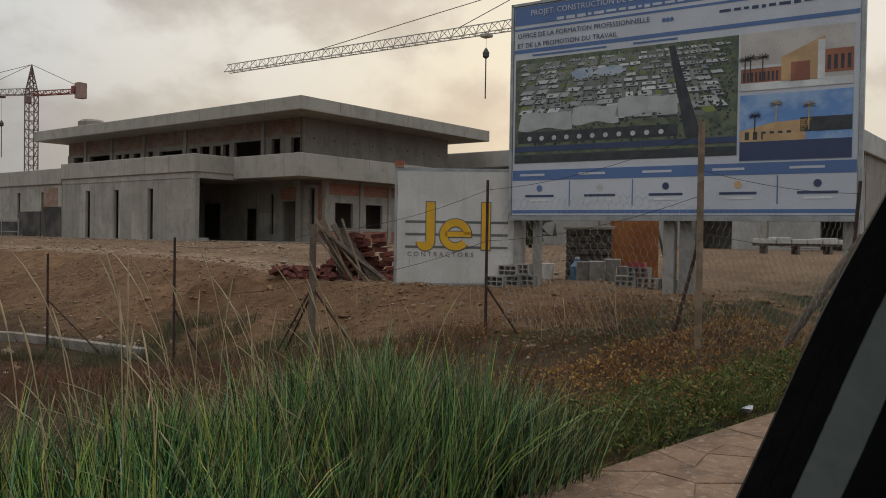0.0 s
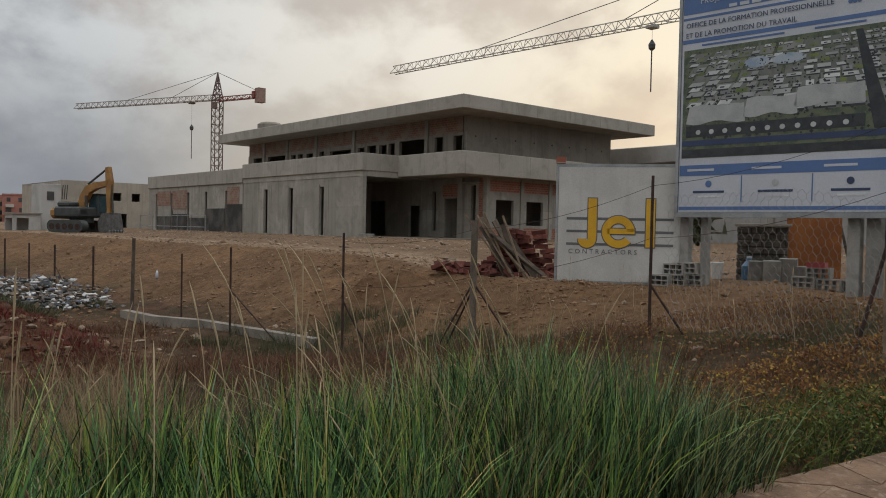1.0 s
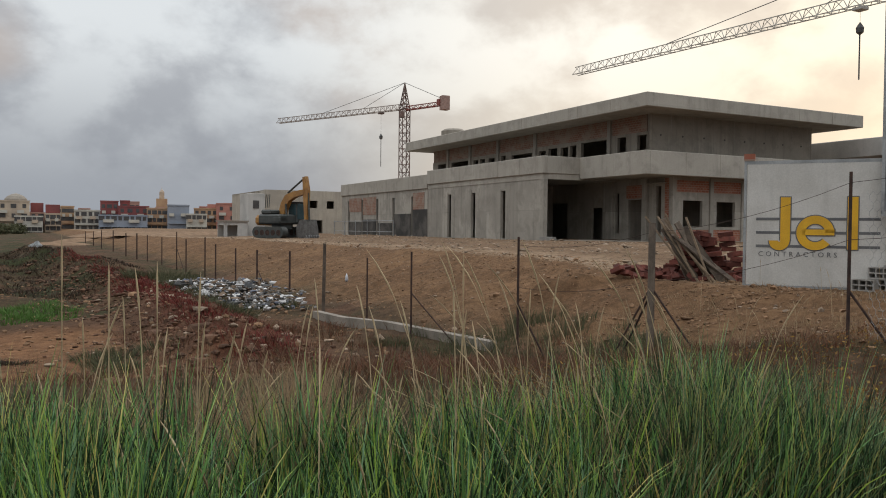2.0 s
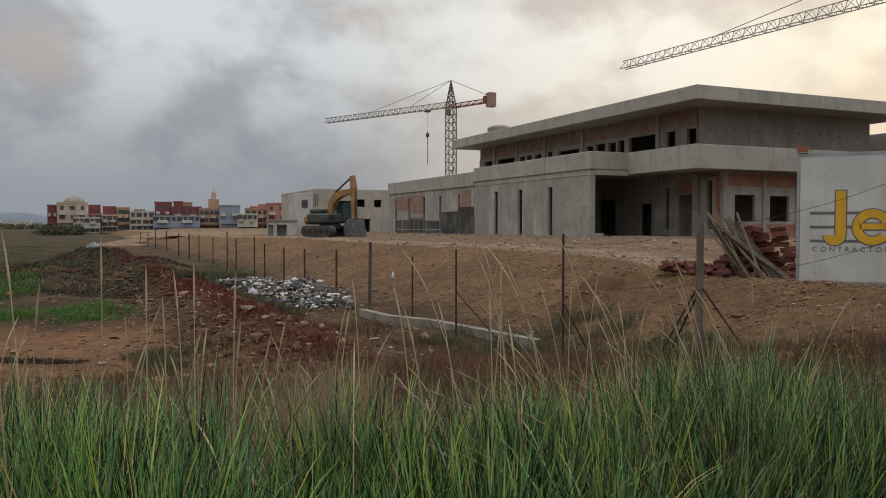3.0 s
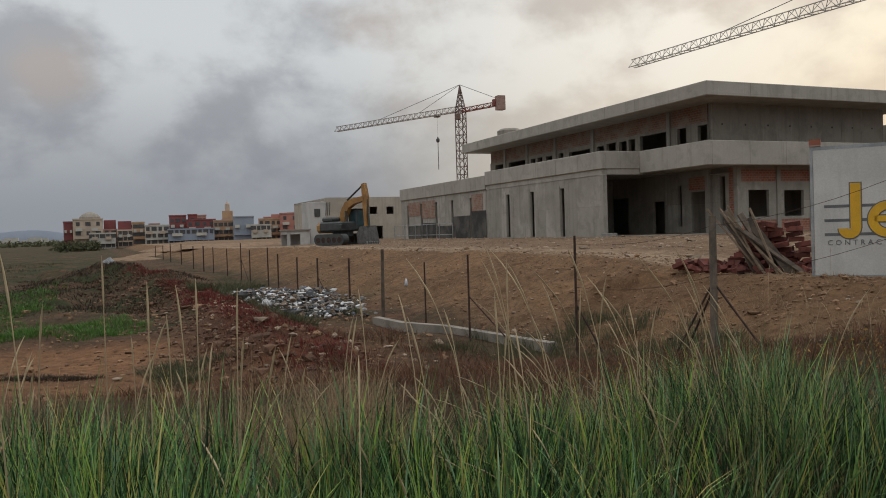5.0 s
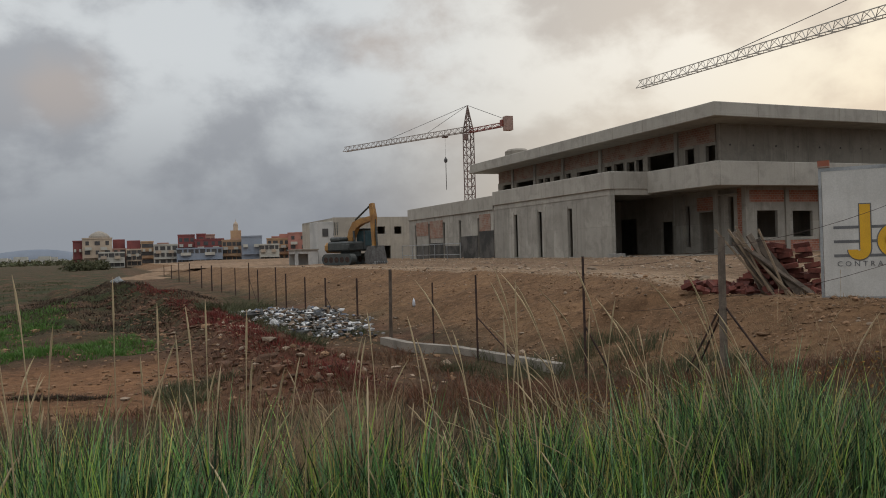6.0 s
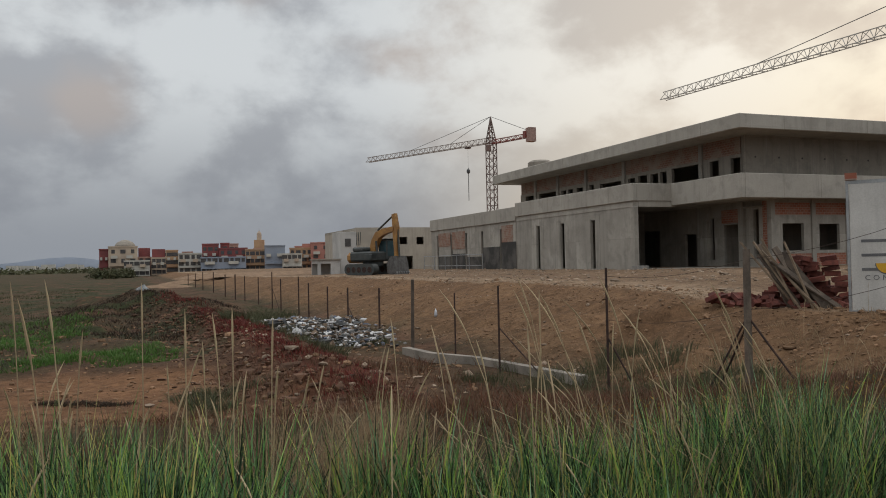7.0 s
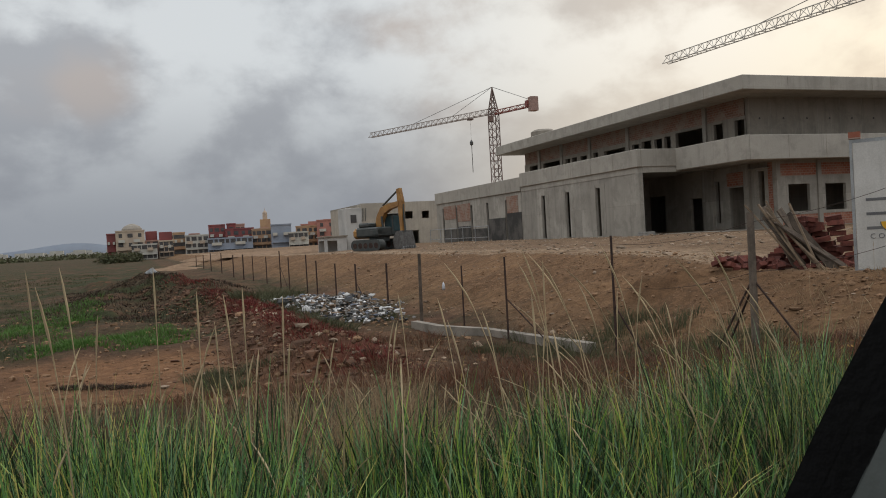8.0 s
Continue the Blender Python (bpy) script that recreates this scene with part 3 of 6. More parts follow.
SKYPRINT = surface("print_sky", (0.11, 0.24, 0.50), (0.28, 0.40, 0.58), 1.5, 0.6, 0.0, 50.0)
DUSK = surface("print_dusk", (0.40, 0.36, 0.34), (0.50, 0.46, 0.42), 1.5, 0.6, 0.0, 50.0)
TERRACOTTA = surface("print_terracotta", (0.30, 0.11, 0.06), (0.22, 0.08, 0.05), 3.0, 0.6, 0.0, 50.0)
SAND = surface("print_sand", (0.50, 0.33, 0.16), (0.40, 0.26, 0.14), 3.0, 0.6, 0.0, 50.0)


def bz(down):
    """Height on the board from the distance below its top edge."""
    return Z1 - down


def sheet(name, u0, u1, d0, d1, material, proud=0.004, parent=None, label=""):
    b = bmesh.new()
    box(b, u0, u1, -proud, 0.01, bz(d1), bz(d0))
    return part(name, b, material, parent or board, label)


def words(text, u, down, size, material, parent, proud=0.012, align="LEFT"):
    """Raised lettering in the built-in font."""
    cu = bpy.data.curves.new("lettering", "FONT")
    cu.body, cu.size, cu.extrude, cu.align_x, cu.resolution_u = text, size, 0.001, align, 2
    tmp = bpy.data.objects.new("lettering", cu)
    scene.collection.objects.link(tmp)
    me = bpy.data.meshes.new_from_object(tmp.evaluated_get(bpy.context.evaluated_depsgraph_get()))
    bpy.data.objects.remove(tmp)
    me.materials.clear()
    me.materials.append(material)
    ob = new("lettering", me)
    ob.parent = parent
    ob.matrix_basis = pose(u, -proud, bz(down), 90, 0, 0)
    return tagged(ob, kind="stuff")


sheet("header_band", 0.02, BW - 0.02, 0.02, 0.36, BLUE)
sheet("header_rule", 0.02, BW - 0.02, 0.42, 0.46, BLUE)
sheet("middle_rule", 0.02, BW - 0.02, 0.81, 0.88, BLUE)
sheet("lower_band", 0.02, BW - 0.02, 3.06, 3.25, BLUE)
sheet("footer_rule", 0.02, BW - 0.02, 3.80, 3.86, BLUE)
words("PROJET: CONSTRUCTION DE LA CITE DES METIERS", 0.35, 0.20, 0.145, WHITE, board)
words("OFFICE DE LA FORMATION PROFESSIONNELLE", 0.08, 0.60, 0.125, INK, board)
words("ET DE LA PROMOTION DU TRAVAIL", 0.08, 0.78, 0.125, INK, board)
random.seed(5)
for u0, u1, d in ((0.9, 3.3, 0.29), (3.5, 4.6, 0.29), (3.9, 5.8, 0.56)):  # script that cannot be read
    u = u0
    while u < u1:
        n = random.uniform(0.06, 0.2)
        sheet("script_bar", u, min(u + n, u1), d, d + random.uniform(0.035, 0.06), WHITE if d < 0.4 else INK, 0.007)
        u += n + 0.05
for u0, u1, d in ((0.4, 1.9, 0.92), (2.4, 3.2, 0.92)):
    sheet("script_bar", u0, u1, d, d + 0.03, BLUE, 0.007)
for i in range(3):
    b = bmesh.new()
    rod(b, (2.95 + i * 0.07, -0.008, bz(0.60)), (2.95 + i * 0.07, 0.0, bz(0.60)), 0.035, sides=12)
    part("emblem", b, BLUE, board)
# aerial view of the campus
aerial = sheet("aerial_picture", 0.05, 3.95, 1.0, 2.93, GREENERY, 0.005, label="printed bird's-eye picture of a campus")
lots, fronts, trees, lawns = bmesh.new(), bmesh.new(), bmesh.new(), bmesh.new()
random.seed(11)


def plot(target, u, d, wd, deep, skew, y0=-0.008):
    """A tilted printed rectangle."""
    outline(target, [(u, bz(d)), (u + wd, bz(d)), (u + wd + skew, bz(d - deep)), (u + skew, bz(d - deep))], y0, -0.004)


courts = bmesh.new()
for row in range(6):  # paved courts and avenues between the blocks
    d = 1.24 + row * 0.20
    u = 0.08 + random.uniform(0, 0.1)
    while u < 3.35:
        wd = random.uniform(0.28, 0.62) * (0.7 + row * 0.08)
        plot(courts, u, d, min(wd, 3.8 - u), 0.15 + 0.01 * row, (2.2 - u) * 0.06, -0.0065)
        u += wd + random.uniform(0.03, 0.09)
for k in range(4):
    u = 0.75 + k * 0.62
    outline(courts, [(u, bz(1.04)), (u + 0.03, bz(1.04)), (u - 0.17 + k * 0.12, bz(2.2)), (u - 0.25 + k * 0.12, bz(2.2))], -0.0068, -0.004)
tagged(part("printed_court", courts, COURT, aerial), kind="stuff")
for row in range(13):
    d = 1.12 + row * 0.088 + 0.002 * row
    grow = 0.55 + row * 0.075
    u = 0.10 + random.uniform(0, 0.12)
    while u < 3.8:
        wd, deep = grow * random.uniform(0.10, 0.24), grow * random.uniform(0.045, 0.075)
        skew = (2.2 - u) * 0.28 * deep / 0.06 * 0.12
        if u + wd > 3.88:
            break
        pick = random.random()
        if pick < 0.66:
            plot(lots, u, d, wd, deep, skew)
            plot(fronts, u, d + deep * 0.45, wd, deep * 0.42, 0.0, -0.0075)
            if random.random() < 0.5:
                plot(fronts, u + wd * 0.3, d - deep * 0.3, wd * 0.35, deep * 0.35, skew * 0.3, -0.0095)
        elif pick < 0.80:
            plot(lawns, u, d, wd * 0.8, deep, skew)
        u += wd + grow * random.uniform(0.03, 0.10)
for k in range(520):
    d = random.uniform(1.06, 2.6)
    u = random.uniform(0.08, 3.88)
    r_ = random.uniform(0.012, 0.026) * (0.6 + (d - 1.0) * 0.5)
    outline(trees, [(u - r_, bz(d)), (u, bz(d + r_)), (u + r_, bz(d)), (u, bz(d - r_))], -0.0105, -0.004)
for k in range(9):  # rows of trees along the avenues
    for q in range(14):
        d = 1.06 + q * 0.075
        u = 3.05 + k * 0.095 + q * 0.02 * (1 + k * 0.12)
        if u < 3.9:
            r_ = 0.014 + 0.0008 * q
            outline(trees, [(u - r_, bz(d)), (u, bz(d + r_)), (u + r_, bz(d)), (u, bz(d - r_))], -0.0105, -0.004)
tagged(part("printed_building", lots, PALE, aerial), kind="stuff")
tagged(part("printed_front", fronts, SHADE, aerial), kind="stuff")
tagged(part("printed_tree", trees, SHADE, aerial), kind="stuff")
tagged(part("printed_lawn", lawns, LAWN, aerial), kind="stuff")
for cu_, cd, ru in ((1.35, 1.36, 0.22), (1.85, 1.36, 0.26)):
    b = bmesh.new()
    outline(b, [(cu_ + ru * math.cos(a * 0.5236), bz(cd + 0.09 * math.sin(a * 0.5236))) for a in range(12)], -0.010, -0.005)
    part("printed_pool", b, POOL, aerial)
for u0, u1, d0 in ((0.18, 1.15, 2.32), (1.2, 2.0, 2.26), (2.02, 3.0, 2.16)):
    b = bmesh.new()
    top = [(u0 + (u1 - u0) * i / 8, bz(d0 - 0.30 - 0.02 * math.sin(i * 0.8))) for i in range(9)]
    low = [(u0 - 0.06 + (u1 - u0 + 0.08) * i / 8, bz(d0 + 0.03 * math.sin(i * 1.1))) for i in range(8, -1, -1)]
    outline(b, top + low, -0.011, -0.005)
    part("printed_roof", b, ROOFPRINT, aerial)
sheet("printed_facade", 0.12, 3.02, 2.36, 2.56, SHADE, 0.009, aerial)
for i in range(11):
    b = bmesh.new()
    rod(b, (0.35 + i * 0.24, -0.013, bz(2.48)), (0.35 + i * 0.24, -0.006, bz(2.48)), 0.045, sides=8)
    part("printed_tree", b, PALE, aerial)
sheet("printed_road", 0.05, 3.95, 2.62, 2.72, INK, 0.009, aerial)
sheet("printed_road", 0.05, 3.95, 2.78, 2.92, SHADE, 0.009, aerial)
b = bmesh.new()
outline(b, [(2.85, bz(1.05)), (2.95, bz(1.05)), (3.4, bz(2.6)), (3.15, bz(2.6))], -0.012, -0.005)
part("printed_road", b, SHADE, aerial)
# the two smaller pictures
one = sheet("entrance_picture", 4.02, 5.98, 0.72, 1.72, DUSK, 0.005, label="printed picture of an entrance at dusk")
b = bmesh.new()
outline(b, [(4.75, bz(1.6)), (5.5, bz(1.6)), (5.5, bz(0.88)), (4.75, bz(1.18))], -0.009, -0.004)
part("printed_gate", b, SAND, one)
sheet("printed_gateway", 4.92, 5.25, 1.28, 1.6, TERRACOTTA, 0.012, one)
sheet("printed_wall", 4.03, 4.75, 1.33, 1.58, TERRACOTTA, 0.009, one)
sheet("printed_wall", 5.5, 5.97, 1.12, 1.5, TERRACOTTA, 0.009, one)
sheet("printed_wall_top", 4.03, 4.75, 1.29, 1.335, PALE, 0.010, one)
for k in range(9):
    sheet("printed_opening", 4.06 + k * 0.075, 4.10 + k * 0.075, 1.40, 1.56, SHADE, 0.0105, one)
for k in range(4):
    sheet("printed_opening", 5.54 + k * 0.11, 5.60 + k * 0.11, 1.22, 1.46, SHADE, 0.0105, one)
sheet("printed_pillar", 5.38, 5.5, 0.95, 1.6, PALE, 0.013, one)
sheet("printed_plaza", 4.03, 5.97, 1.58, 1.71, PALE, 0.009, one)
two = sheet("street_picture", 4.02, 5.98, 1.80, 2.90, SKYPRINT, 0.005, label="printed picture of a palm-lined street")
b = bmesh.new()
outline(b, [(4.03, bz(2.62)), (5.1, bz(2.55)), (5.3, bz(2.24)), (4.6, bz(2.28)), (4.03, bz(2.40))], -0.009, -0.004)
part("printed_building", b, SAND, two)
sheet("printed_hedge", 5.1, 5.97, 2.22, 2.45, SHADE, 0.009, two)
for k in range(6):
    sheet("printed_opening", 4.12 + k * 0.15, 4.2 + k * 0.15, 2.42, 2.55, SHADE, 0.0105, two)
sheet("printed_glow", 4.45, 5.2, 2.46, 2.58, SAND, 0.0108, two)
sheet("printed_street", 4.03, 5.97, 2.58, 2.89, INK, 0.011, two)
for u, d, pic in ((4.68, 1.97, two), (5.25, 2.02, two), (4.3, 2.15, two), (4.2, 1.15, one), (4.42, 1.15, one), (4.1, 1.17, one)):
    b = bmesh.new()
    beam(b, (u, -0.012, bz(d + 0.4)), (u, -0.012, bz(d)), 0.02, 0.006)
    for k in range(7):
        a = math.radians(-20 + k * 37)
        beam(b, (u, -0.012, bz(d)), (u + 0.11 * math.cos(a), -0.012, bz(d) + 0.07 * math.sin(a)), 0.03, 0.005)
    part("printed_palm", b, SAND if pic is two and u > 4.5 else SHADE, pic)
aerial.matrix_basis = Matrix.Diagonal((1.07, 1, 1, 1))
one.matrix_basis = Matrix.Translation((0.79, 0, 0.12)) @ Matrix.Diagonal((0.865, 1, 0.92, 1))
two.matrix_basis = Matrix.Translation((0.79, 0, -0.004)) @ Matrix.Diagonal((0.865, 1, 0.955, 1))
# partners' row
for i in range(5):
    if i:
        sheet("divider", 1.22 * i - 0.01, 1.22 * i + 0.01, 3.27, 3.72, BLUE)
    c = 1.22 * i + 0.6
    b = bmesh.new()
    rod(b, (c, -0.008, bz(3.40)), (c, 0.0, bz(3.40)), 0.06, sides=14)
    part("emblem", b, (BLUE, PALE, INK, SAND, INK)[i], board)
    sheet("script_bar", c - 0.3, c + 0.3, 3.52, 3.56, INK, 0.006)
    sheet("script_bar", c - 0.2, c + 0.22, 3.61, 3.64, PALE, 0.006)
    sheet("script_bar", c - 0.42, c + 0.1, 3.13, 3.17, WHITE, 0.008)

# ---- contractor's sign ----
YELLOW = surface("sign_yellow", (0.68, 0.38, 0.015), (0.60, 0.33, 0.015), 2.0, 0.5, 0.0, 60.0)
STRIPE = surface("sign_grey", (0.10, 0.10, 0.105), (0.13, 0.13, 0.13), 2.0, 0.6, 0.0, 60.0)
SIGNWHITE = surface("painted_sheet", (0.56, 0.545, 0.51), (0.48, 0.465, 0.43), 1.2, 0.6, 0.1, 40.0, streak=0.25)
SG_TURN = math.degrees(math.atan2(8.55 - 10.28, 12.84 - 11.50))
sign = thing("contractor_sign", "square white sheet sign with yellow emblem and grey stripes", "sign", pose(11.52, 10.30, 0, 0, 0, SG_TURN))
bm = bmesh.new()
box(bm, 0, 2.25, 0, 0.04, 0.50, 2.66)
part("panel", bm, SIGNWHITE, sign)
for a, b in (((-0.03, 0.02, 0.3), (-0.03, 0.02, 2.70)), ((2.27, 0.02, 0.3), (2.27, 0.02, 2.70)), ((-0.05, 0.02, 0.48), (2.29, 0.02, 0.48)), ((-0.05, 0.02, 2.68), (2.29, 0.02, 2.68))):
    bm = bmesh.new()
    beam(bm, a, b, 0.045, 0.06)
    part("frame_bar", bm, STEEL, sign)
for z in (1.20, 1.44, 1.68):
    for u0, u1 in ((0.16, 2.12),):
        bm = bmesh.new()
        box(bm, u0, u1, -0.004, 0.01, z - 0.024, z + 0.024)
        part("stripe", bm, STRIPE, sign)


def ring(bm, cx, cz, r0, r1, a0, a1, y0, y1, steps=28, sx=1.0):
    pts = [(cx + sx * r1 * math.cos(math.radians(a0 + (a1 - a0) * i / steps)), cz + r1 * math.sin(math.radians(a0 + (a1 - a0) * i / steps))) for i in range(steps + 1)]
    pts += [(cx + sx * r0 * math.cos(math.radians(a1 + (a0 - a1) * i / steps)), cz + r0 * math.sin(math.radians(a1 + (a0 - a1) * i / steps))) for i in range(steps + 1)]
    outline(bm, pts, y0, y1)


for grow, mat_, y in ((0.018, STRIPE, -0.008), (0.0, YELLOW, -0.013)):
    bm = bmesh.new()  # hook shape
    box(bm, 0.56 - grow, 0.72 + grow, y, 0.0, 1.30, 2.06 + grow)
    ring(bm, 0.545, 1.30, 0.02, 0.17 + grow, 180, 360, y, 0.0)
    part("emblem_shape", bm, mat_, sign)
    bm = bmesh.new()  # ring shape
    ring(bm, 1.12, 1.44, 0.16 - grow, 0.30 + grow, 0, 320, y, 0.0)
    box(bm, 0.92, 1.42 + grow, y, 0.0, 1.40 - grow, 1.50 + grow)
    part("emblem_shape", bm, mat_, sign)
    bm = bmesh.new()  # upright shape
    box(bm, 1.62 - grow, 1.78 + grow, y, 0.0, 1.16 - grow, 2.06 + grow)
    part("emblem_shape", bm, mat_, sign)
words("C O N T R A C T O R S", 0.20, Z1 - 1.02, 0.125, STRIPE, sign, 0.006)
bm = bmesh.new()
box(bm, -0.06, 0.12, -0.02, 0.14, 2.72, 2.84)
b = part("loose_brick", bm, BRICK, sign)

# ---- fence along the ditch ----
fence = thing("wire_fence", "rusty wire fence with thin steel posts and barbed wire", "fence")


def post_at(x, y, top, r=0.017, mat_=RUST, brace=None, lean=(0, 0), name="post", sides=7):
    z = ground_z(x, y) - 0.1
    bm = bmesh.new()
    rod(bm, (x, y, z), (x + lean[0], y + lean[1], top), r, r * 0.9, sides)
    p = part(name, bm, mat_, fence)
    if brace:
        for bx, by, h in brace:
            bm = bmesh.new()
            rod(bm, (x, y, z + h * (top - z)), (x + bx, y + by, ground_z(x + bx, y + by) - 0.05), 0.014, sides=6)
            part("brace", bm, RUST, fence)
    return (x + lean[0], y + lean[1], top)


tops = []
tops.append(post_at(7.93, 3.05, 2.62, 0.036, POSTWOOD, None, (-0.02, 0.0), "timber_post", 9))
tops.append(post_at(8.10, 5.80, 2.12, 0.02, RUST, [(0.25, -0.35, 0.35)]))
tops.append(post_at(7.25, 8.02, 1.55, 0.05, TIMBER, [(0.30, -0.55, 0.55), (-0.25, 0.6, 0.55), (0.05, 0.75, 0.5)], (0.01, 0.0), "timber_post", 9))
tops.append(post_at(6.52, 10.06, 1.34, 0.02, RUST, [(0.35, -0.35, 0.5)]))
tops.append(post_at(6.40, 13.50, 1.02, 0.02, RUST, [(0.5, -0.9, 0.55)]))
tops.append(post_at(6.50, 15.9, 0.82, 0.019))
tops.append(post_at(6.50, 18.7, 1.07, 0.045, TIMBER, None, (0.03, 0), "timber_post", 8))
for y, top in ((21.6, 0.80), (24.8, 0.75), (27.9, 0.72), (30.6, 0.8), (33.4, 1.02), (36.6, 0.9), (40.0, 1.2), (44.2, 0.9), (48.8, 0.95), (53.9, 1.0), (60, 0.95), (68.4, 1.1), (79, 1.1), (90, 0.9), (98.7, 0.8)):
    tops.append(post_at(6.5 + 0.1 * math.sin(y), y, top, 0.03 if y < 50 else 0.045, RUST, [(0.2, -0.8, 0.6)] if y in (24.8, 40.0) else None))
for bx, by, top, ln in ((8.66, 3.66, 1.50, (0.12, -0.30)), ):
    post_at(bx, by, top, 0.022, RUST, None, ln)
bm = bmesh.new()
rod(bm, (9.66, 2.78, 0.05), (10.05, 1.96, 1.50), 0.05, 0.045, 8)
part("raking_strut", bm, TIMBER, fence, "leaning timber strut")
bm = bmesh.new()
rod(bm, (9.99, 2.12, 0.3), (10.04, 2.0, 2.12), 0.02, sides=6)
part("post", bm, RUST, fence)


def tube(bm, pts, r, sides=4):
    """One bent round bar through the points."""
    rings = []
    for i, p in enumerate(pts):
        d = (pts[min(i + 1, len(pts) - 1)] - pts[max(i - 1, 0)]).normalized()
        side = d.cross(Vector((0.2, 0.3, 0.93))).normalized()
        other = d.cross(side)
        rings.append([bm.verts.new(p + (side * math.cos(k * 6.2832 / sides) + other * math.sin(k * 6.2832 / sides)) * r) for k in range(sides)])
    for a, b in zip(rings, rings[1:]):
        for k in range(sides):
            bm.faces.new((a[k], a[(k + 1) % sides], b[(k + 1) % sides], b[k]))


def sagging(a, b, sag, r, name, mat_, steps=8):
    a, b = Vector(a), Vector(b)
    pts = [a.lerp(b, i / steps) - Vector((0, 0, sag * 4 * (i / steps) * (1 - i / steps))) for i in range(steps + 1)]
    bm = bmesh.new()
    tube(bm, pts, r)
    return part(name, bm, mat_, fence)


for drop in (0.12, 0.75):
    sagging((10.04, 2.0, 2.1 - drop), (7.93, 3.05, 2.25 - drop), 0.06, 0.003, "strand", RUST)
    for p, q in zip(tops[:3], tops[1:4]):
        sagging((p[0], p[1], p[2] - drop), (q[0], q[1], q[2] - drop), 0.10, 0.003, "strand", RUST)
# hexagonal netting on the stretch by the billboard
NET = [Vector(p) for p in ((10.02, 2.05, 0), (7.96, 3.08, 0), (8.12, 5.78, 0), (7.28, 8.0, 0))]
NET_LEN = [(q - p).length for p, q in zip(NET, NET[1:])]
cell = 0.088


def net_point(s, z):
    k = 0
    while k < 2 and s > NET_LEN[k]:
        s -= NET_LEN[k]
        k += 1
    p = NET[k].lerp(NET[k + 1], s / NET_LEN[k])
    return Vector((p.x + 0.02 * math.sin(s * 5.0 + z * 3), p.y, ground_z(p.x, p.y) + 0.12 + z))


nv, nf = [], []


def wire(a, b, r):
    d = (b - a).normalized()
    side = d.cross(Vector((0.37, 0.61, 0.7))).normalized()
    other = d.cross(side)
    o = len(nv)
    for p in (a, b):
        for k in range(3):
            q = p + (side * math.cos(k * 2.094) + other * math.sin(k * 2.094)) * r
            nv.append(tuple(q))
    nf.extend([(o, o + 1, o + 4, o + 3), (o + 1, o + 2, o + 5, o + 4), (o + 2, o, o + 3, o + 5)])


for j in range(18):
    for i in range(int((NET_LEN[0] + NET_LEN[1]) / cell) - 1):
        s = (i + 0.5 * (j % 2)) * cell
        z = j * cell
        p0, p1 = net_point(s, z), net_point(s, z + cell * 0.5)
        for a, b in ((p0, p1), (p1, net_point(s - cell / 2, z + cell)), (p1, net_point(s + cell / 2, z + cell))):
            wire(a, b, 0.0018)
net = mesh_from("netting", nv, nf, STEEL)
net.parent = fence
tagged(net, "hexagonal galvanised wire netting", kind="stuff")

# ---- lattice cranes ----
CRANE_WHITE = surface("crane_cream", (0.42, 0.40, 0.36), (0.34, 0.32, 0.29), 2.0, 0.6, 0.0, 30.0)
CRANE_MAST = surface("crane_mast_paint", (0.17, 0.105, 0.085), (0.12, 0.085, 0.075), 2.0, 0.6, 0.0, 30.0)
CRANE_RED = surface("crane_red", (0.25, 0.06, 0.045), (0.18, 0.05, 0.04), 2.0, 0.6, 0.0, 30.0)
CRANE_BALLAST = surface("crane_ballast", (0.35, 0.23, 0.195), (0.28, 0.19, 0.16), 2.0, 0.7, 0.0, 30.0)
CRANE_JIB = surface("weathered_jib", (0.30, 0.26, 0.225), (0.24, 0.19, 0.165), 2.0, 0.6, 0.0, 30.0)
CABLE = surface("steel_cable", (0.05, 0.05, 0.05), (0.07, 0.07, 0.07), 2.0, 0.6, 0.0, 30.0)


def truss(bm, a, b, wide, deep, bay, r, tri=True):
    """A lattice girder: three chords (or four) and its lacing."""
    a, b = Vector(a), Vector(b)
    d = (b - a).normalized()
    up_ = Vector((0, 0, 1)) if abs(d.z) < 0.9 else Vector((0, 1, 0))
    side = d.cross(up_).normalized()
    rise = side.cross(d).normalized()
    if tri:
        offs = [side * wide / 2, side * -wide / 2, rise * deep]
    else:
        offs = [side * wide / 2 + rise * wide / 2, side * -wide / 2 + rise * wide / 2, side * -wide / 2 - rise * wide / 2, side * wide / 2 - rise * wide / 2]
    n = max(2, round((b - a).length / bay))
    for o in offs:
        beam(bm, a + o, b + o, r * 2.2, r * 2.2)
    k = len(offs)
    for i in range(n):
        p, q = a.lerp(b, i / n), a.lerp(b, (i + 1) / n)
        for j in range(k):
            o, o2 = offs[j], offs[(j + 1) % k]
            beam(bm, p + o, p.lerp(q, 0.5) + o2 if tri else q + o2, r * 1.4, r * 1.4)
            if tri:
                beam(bm, p.lerp(q, 0.5) + o2, q + o, r * 1.4, r * 1.4)
            else:
                beam(bm, p + o, p + o2, r * 1.4, r * 1.4)


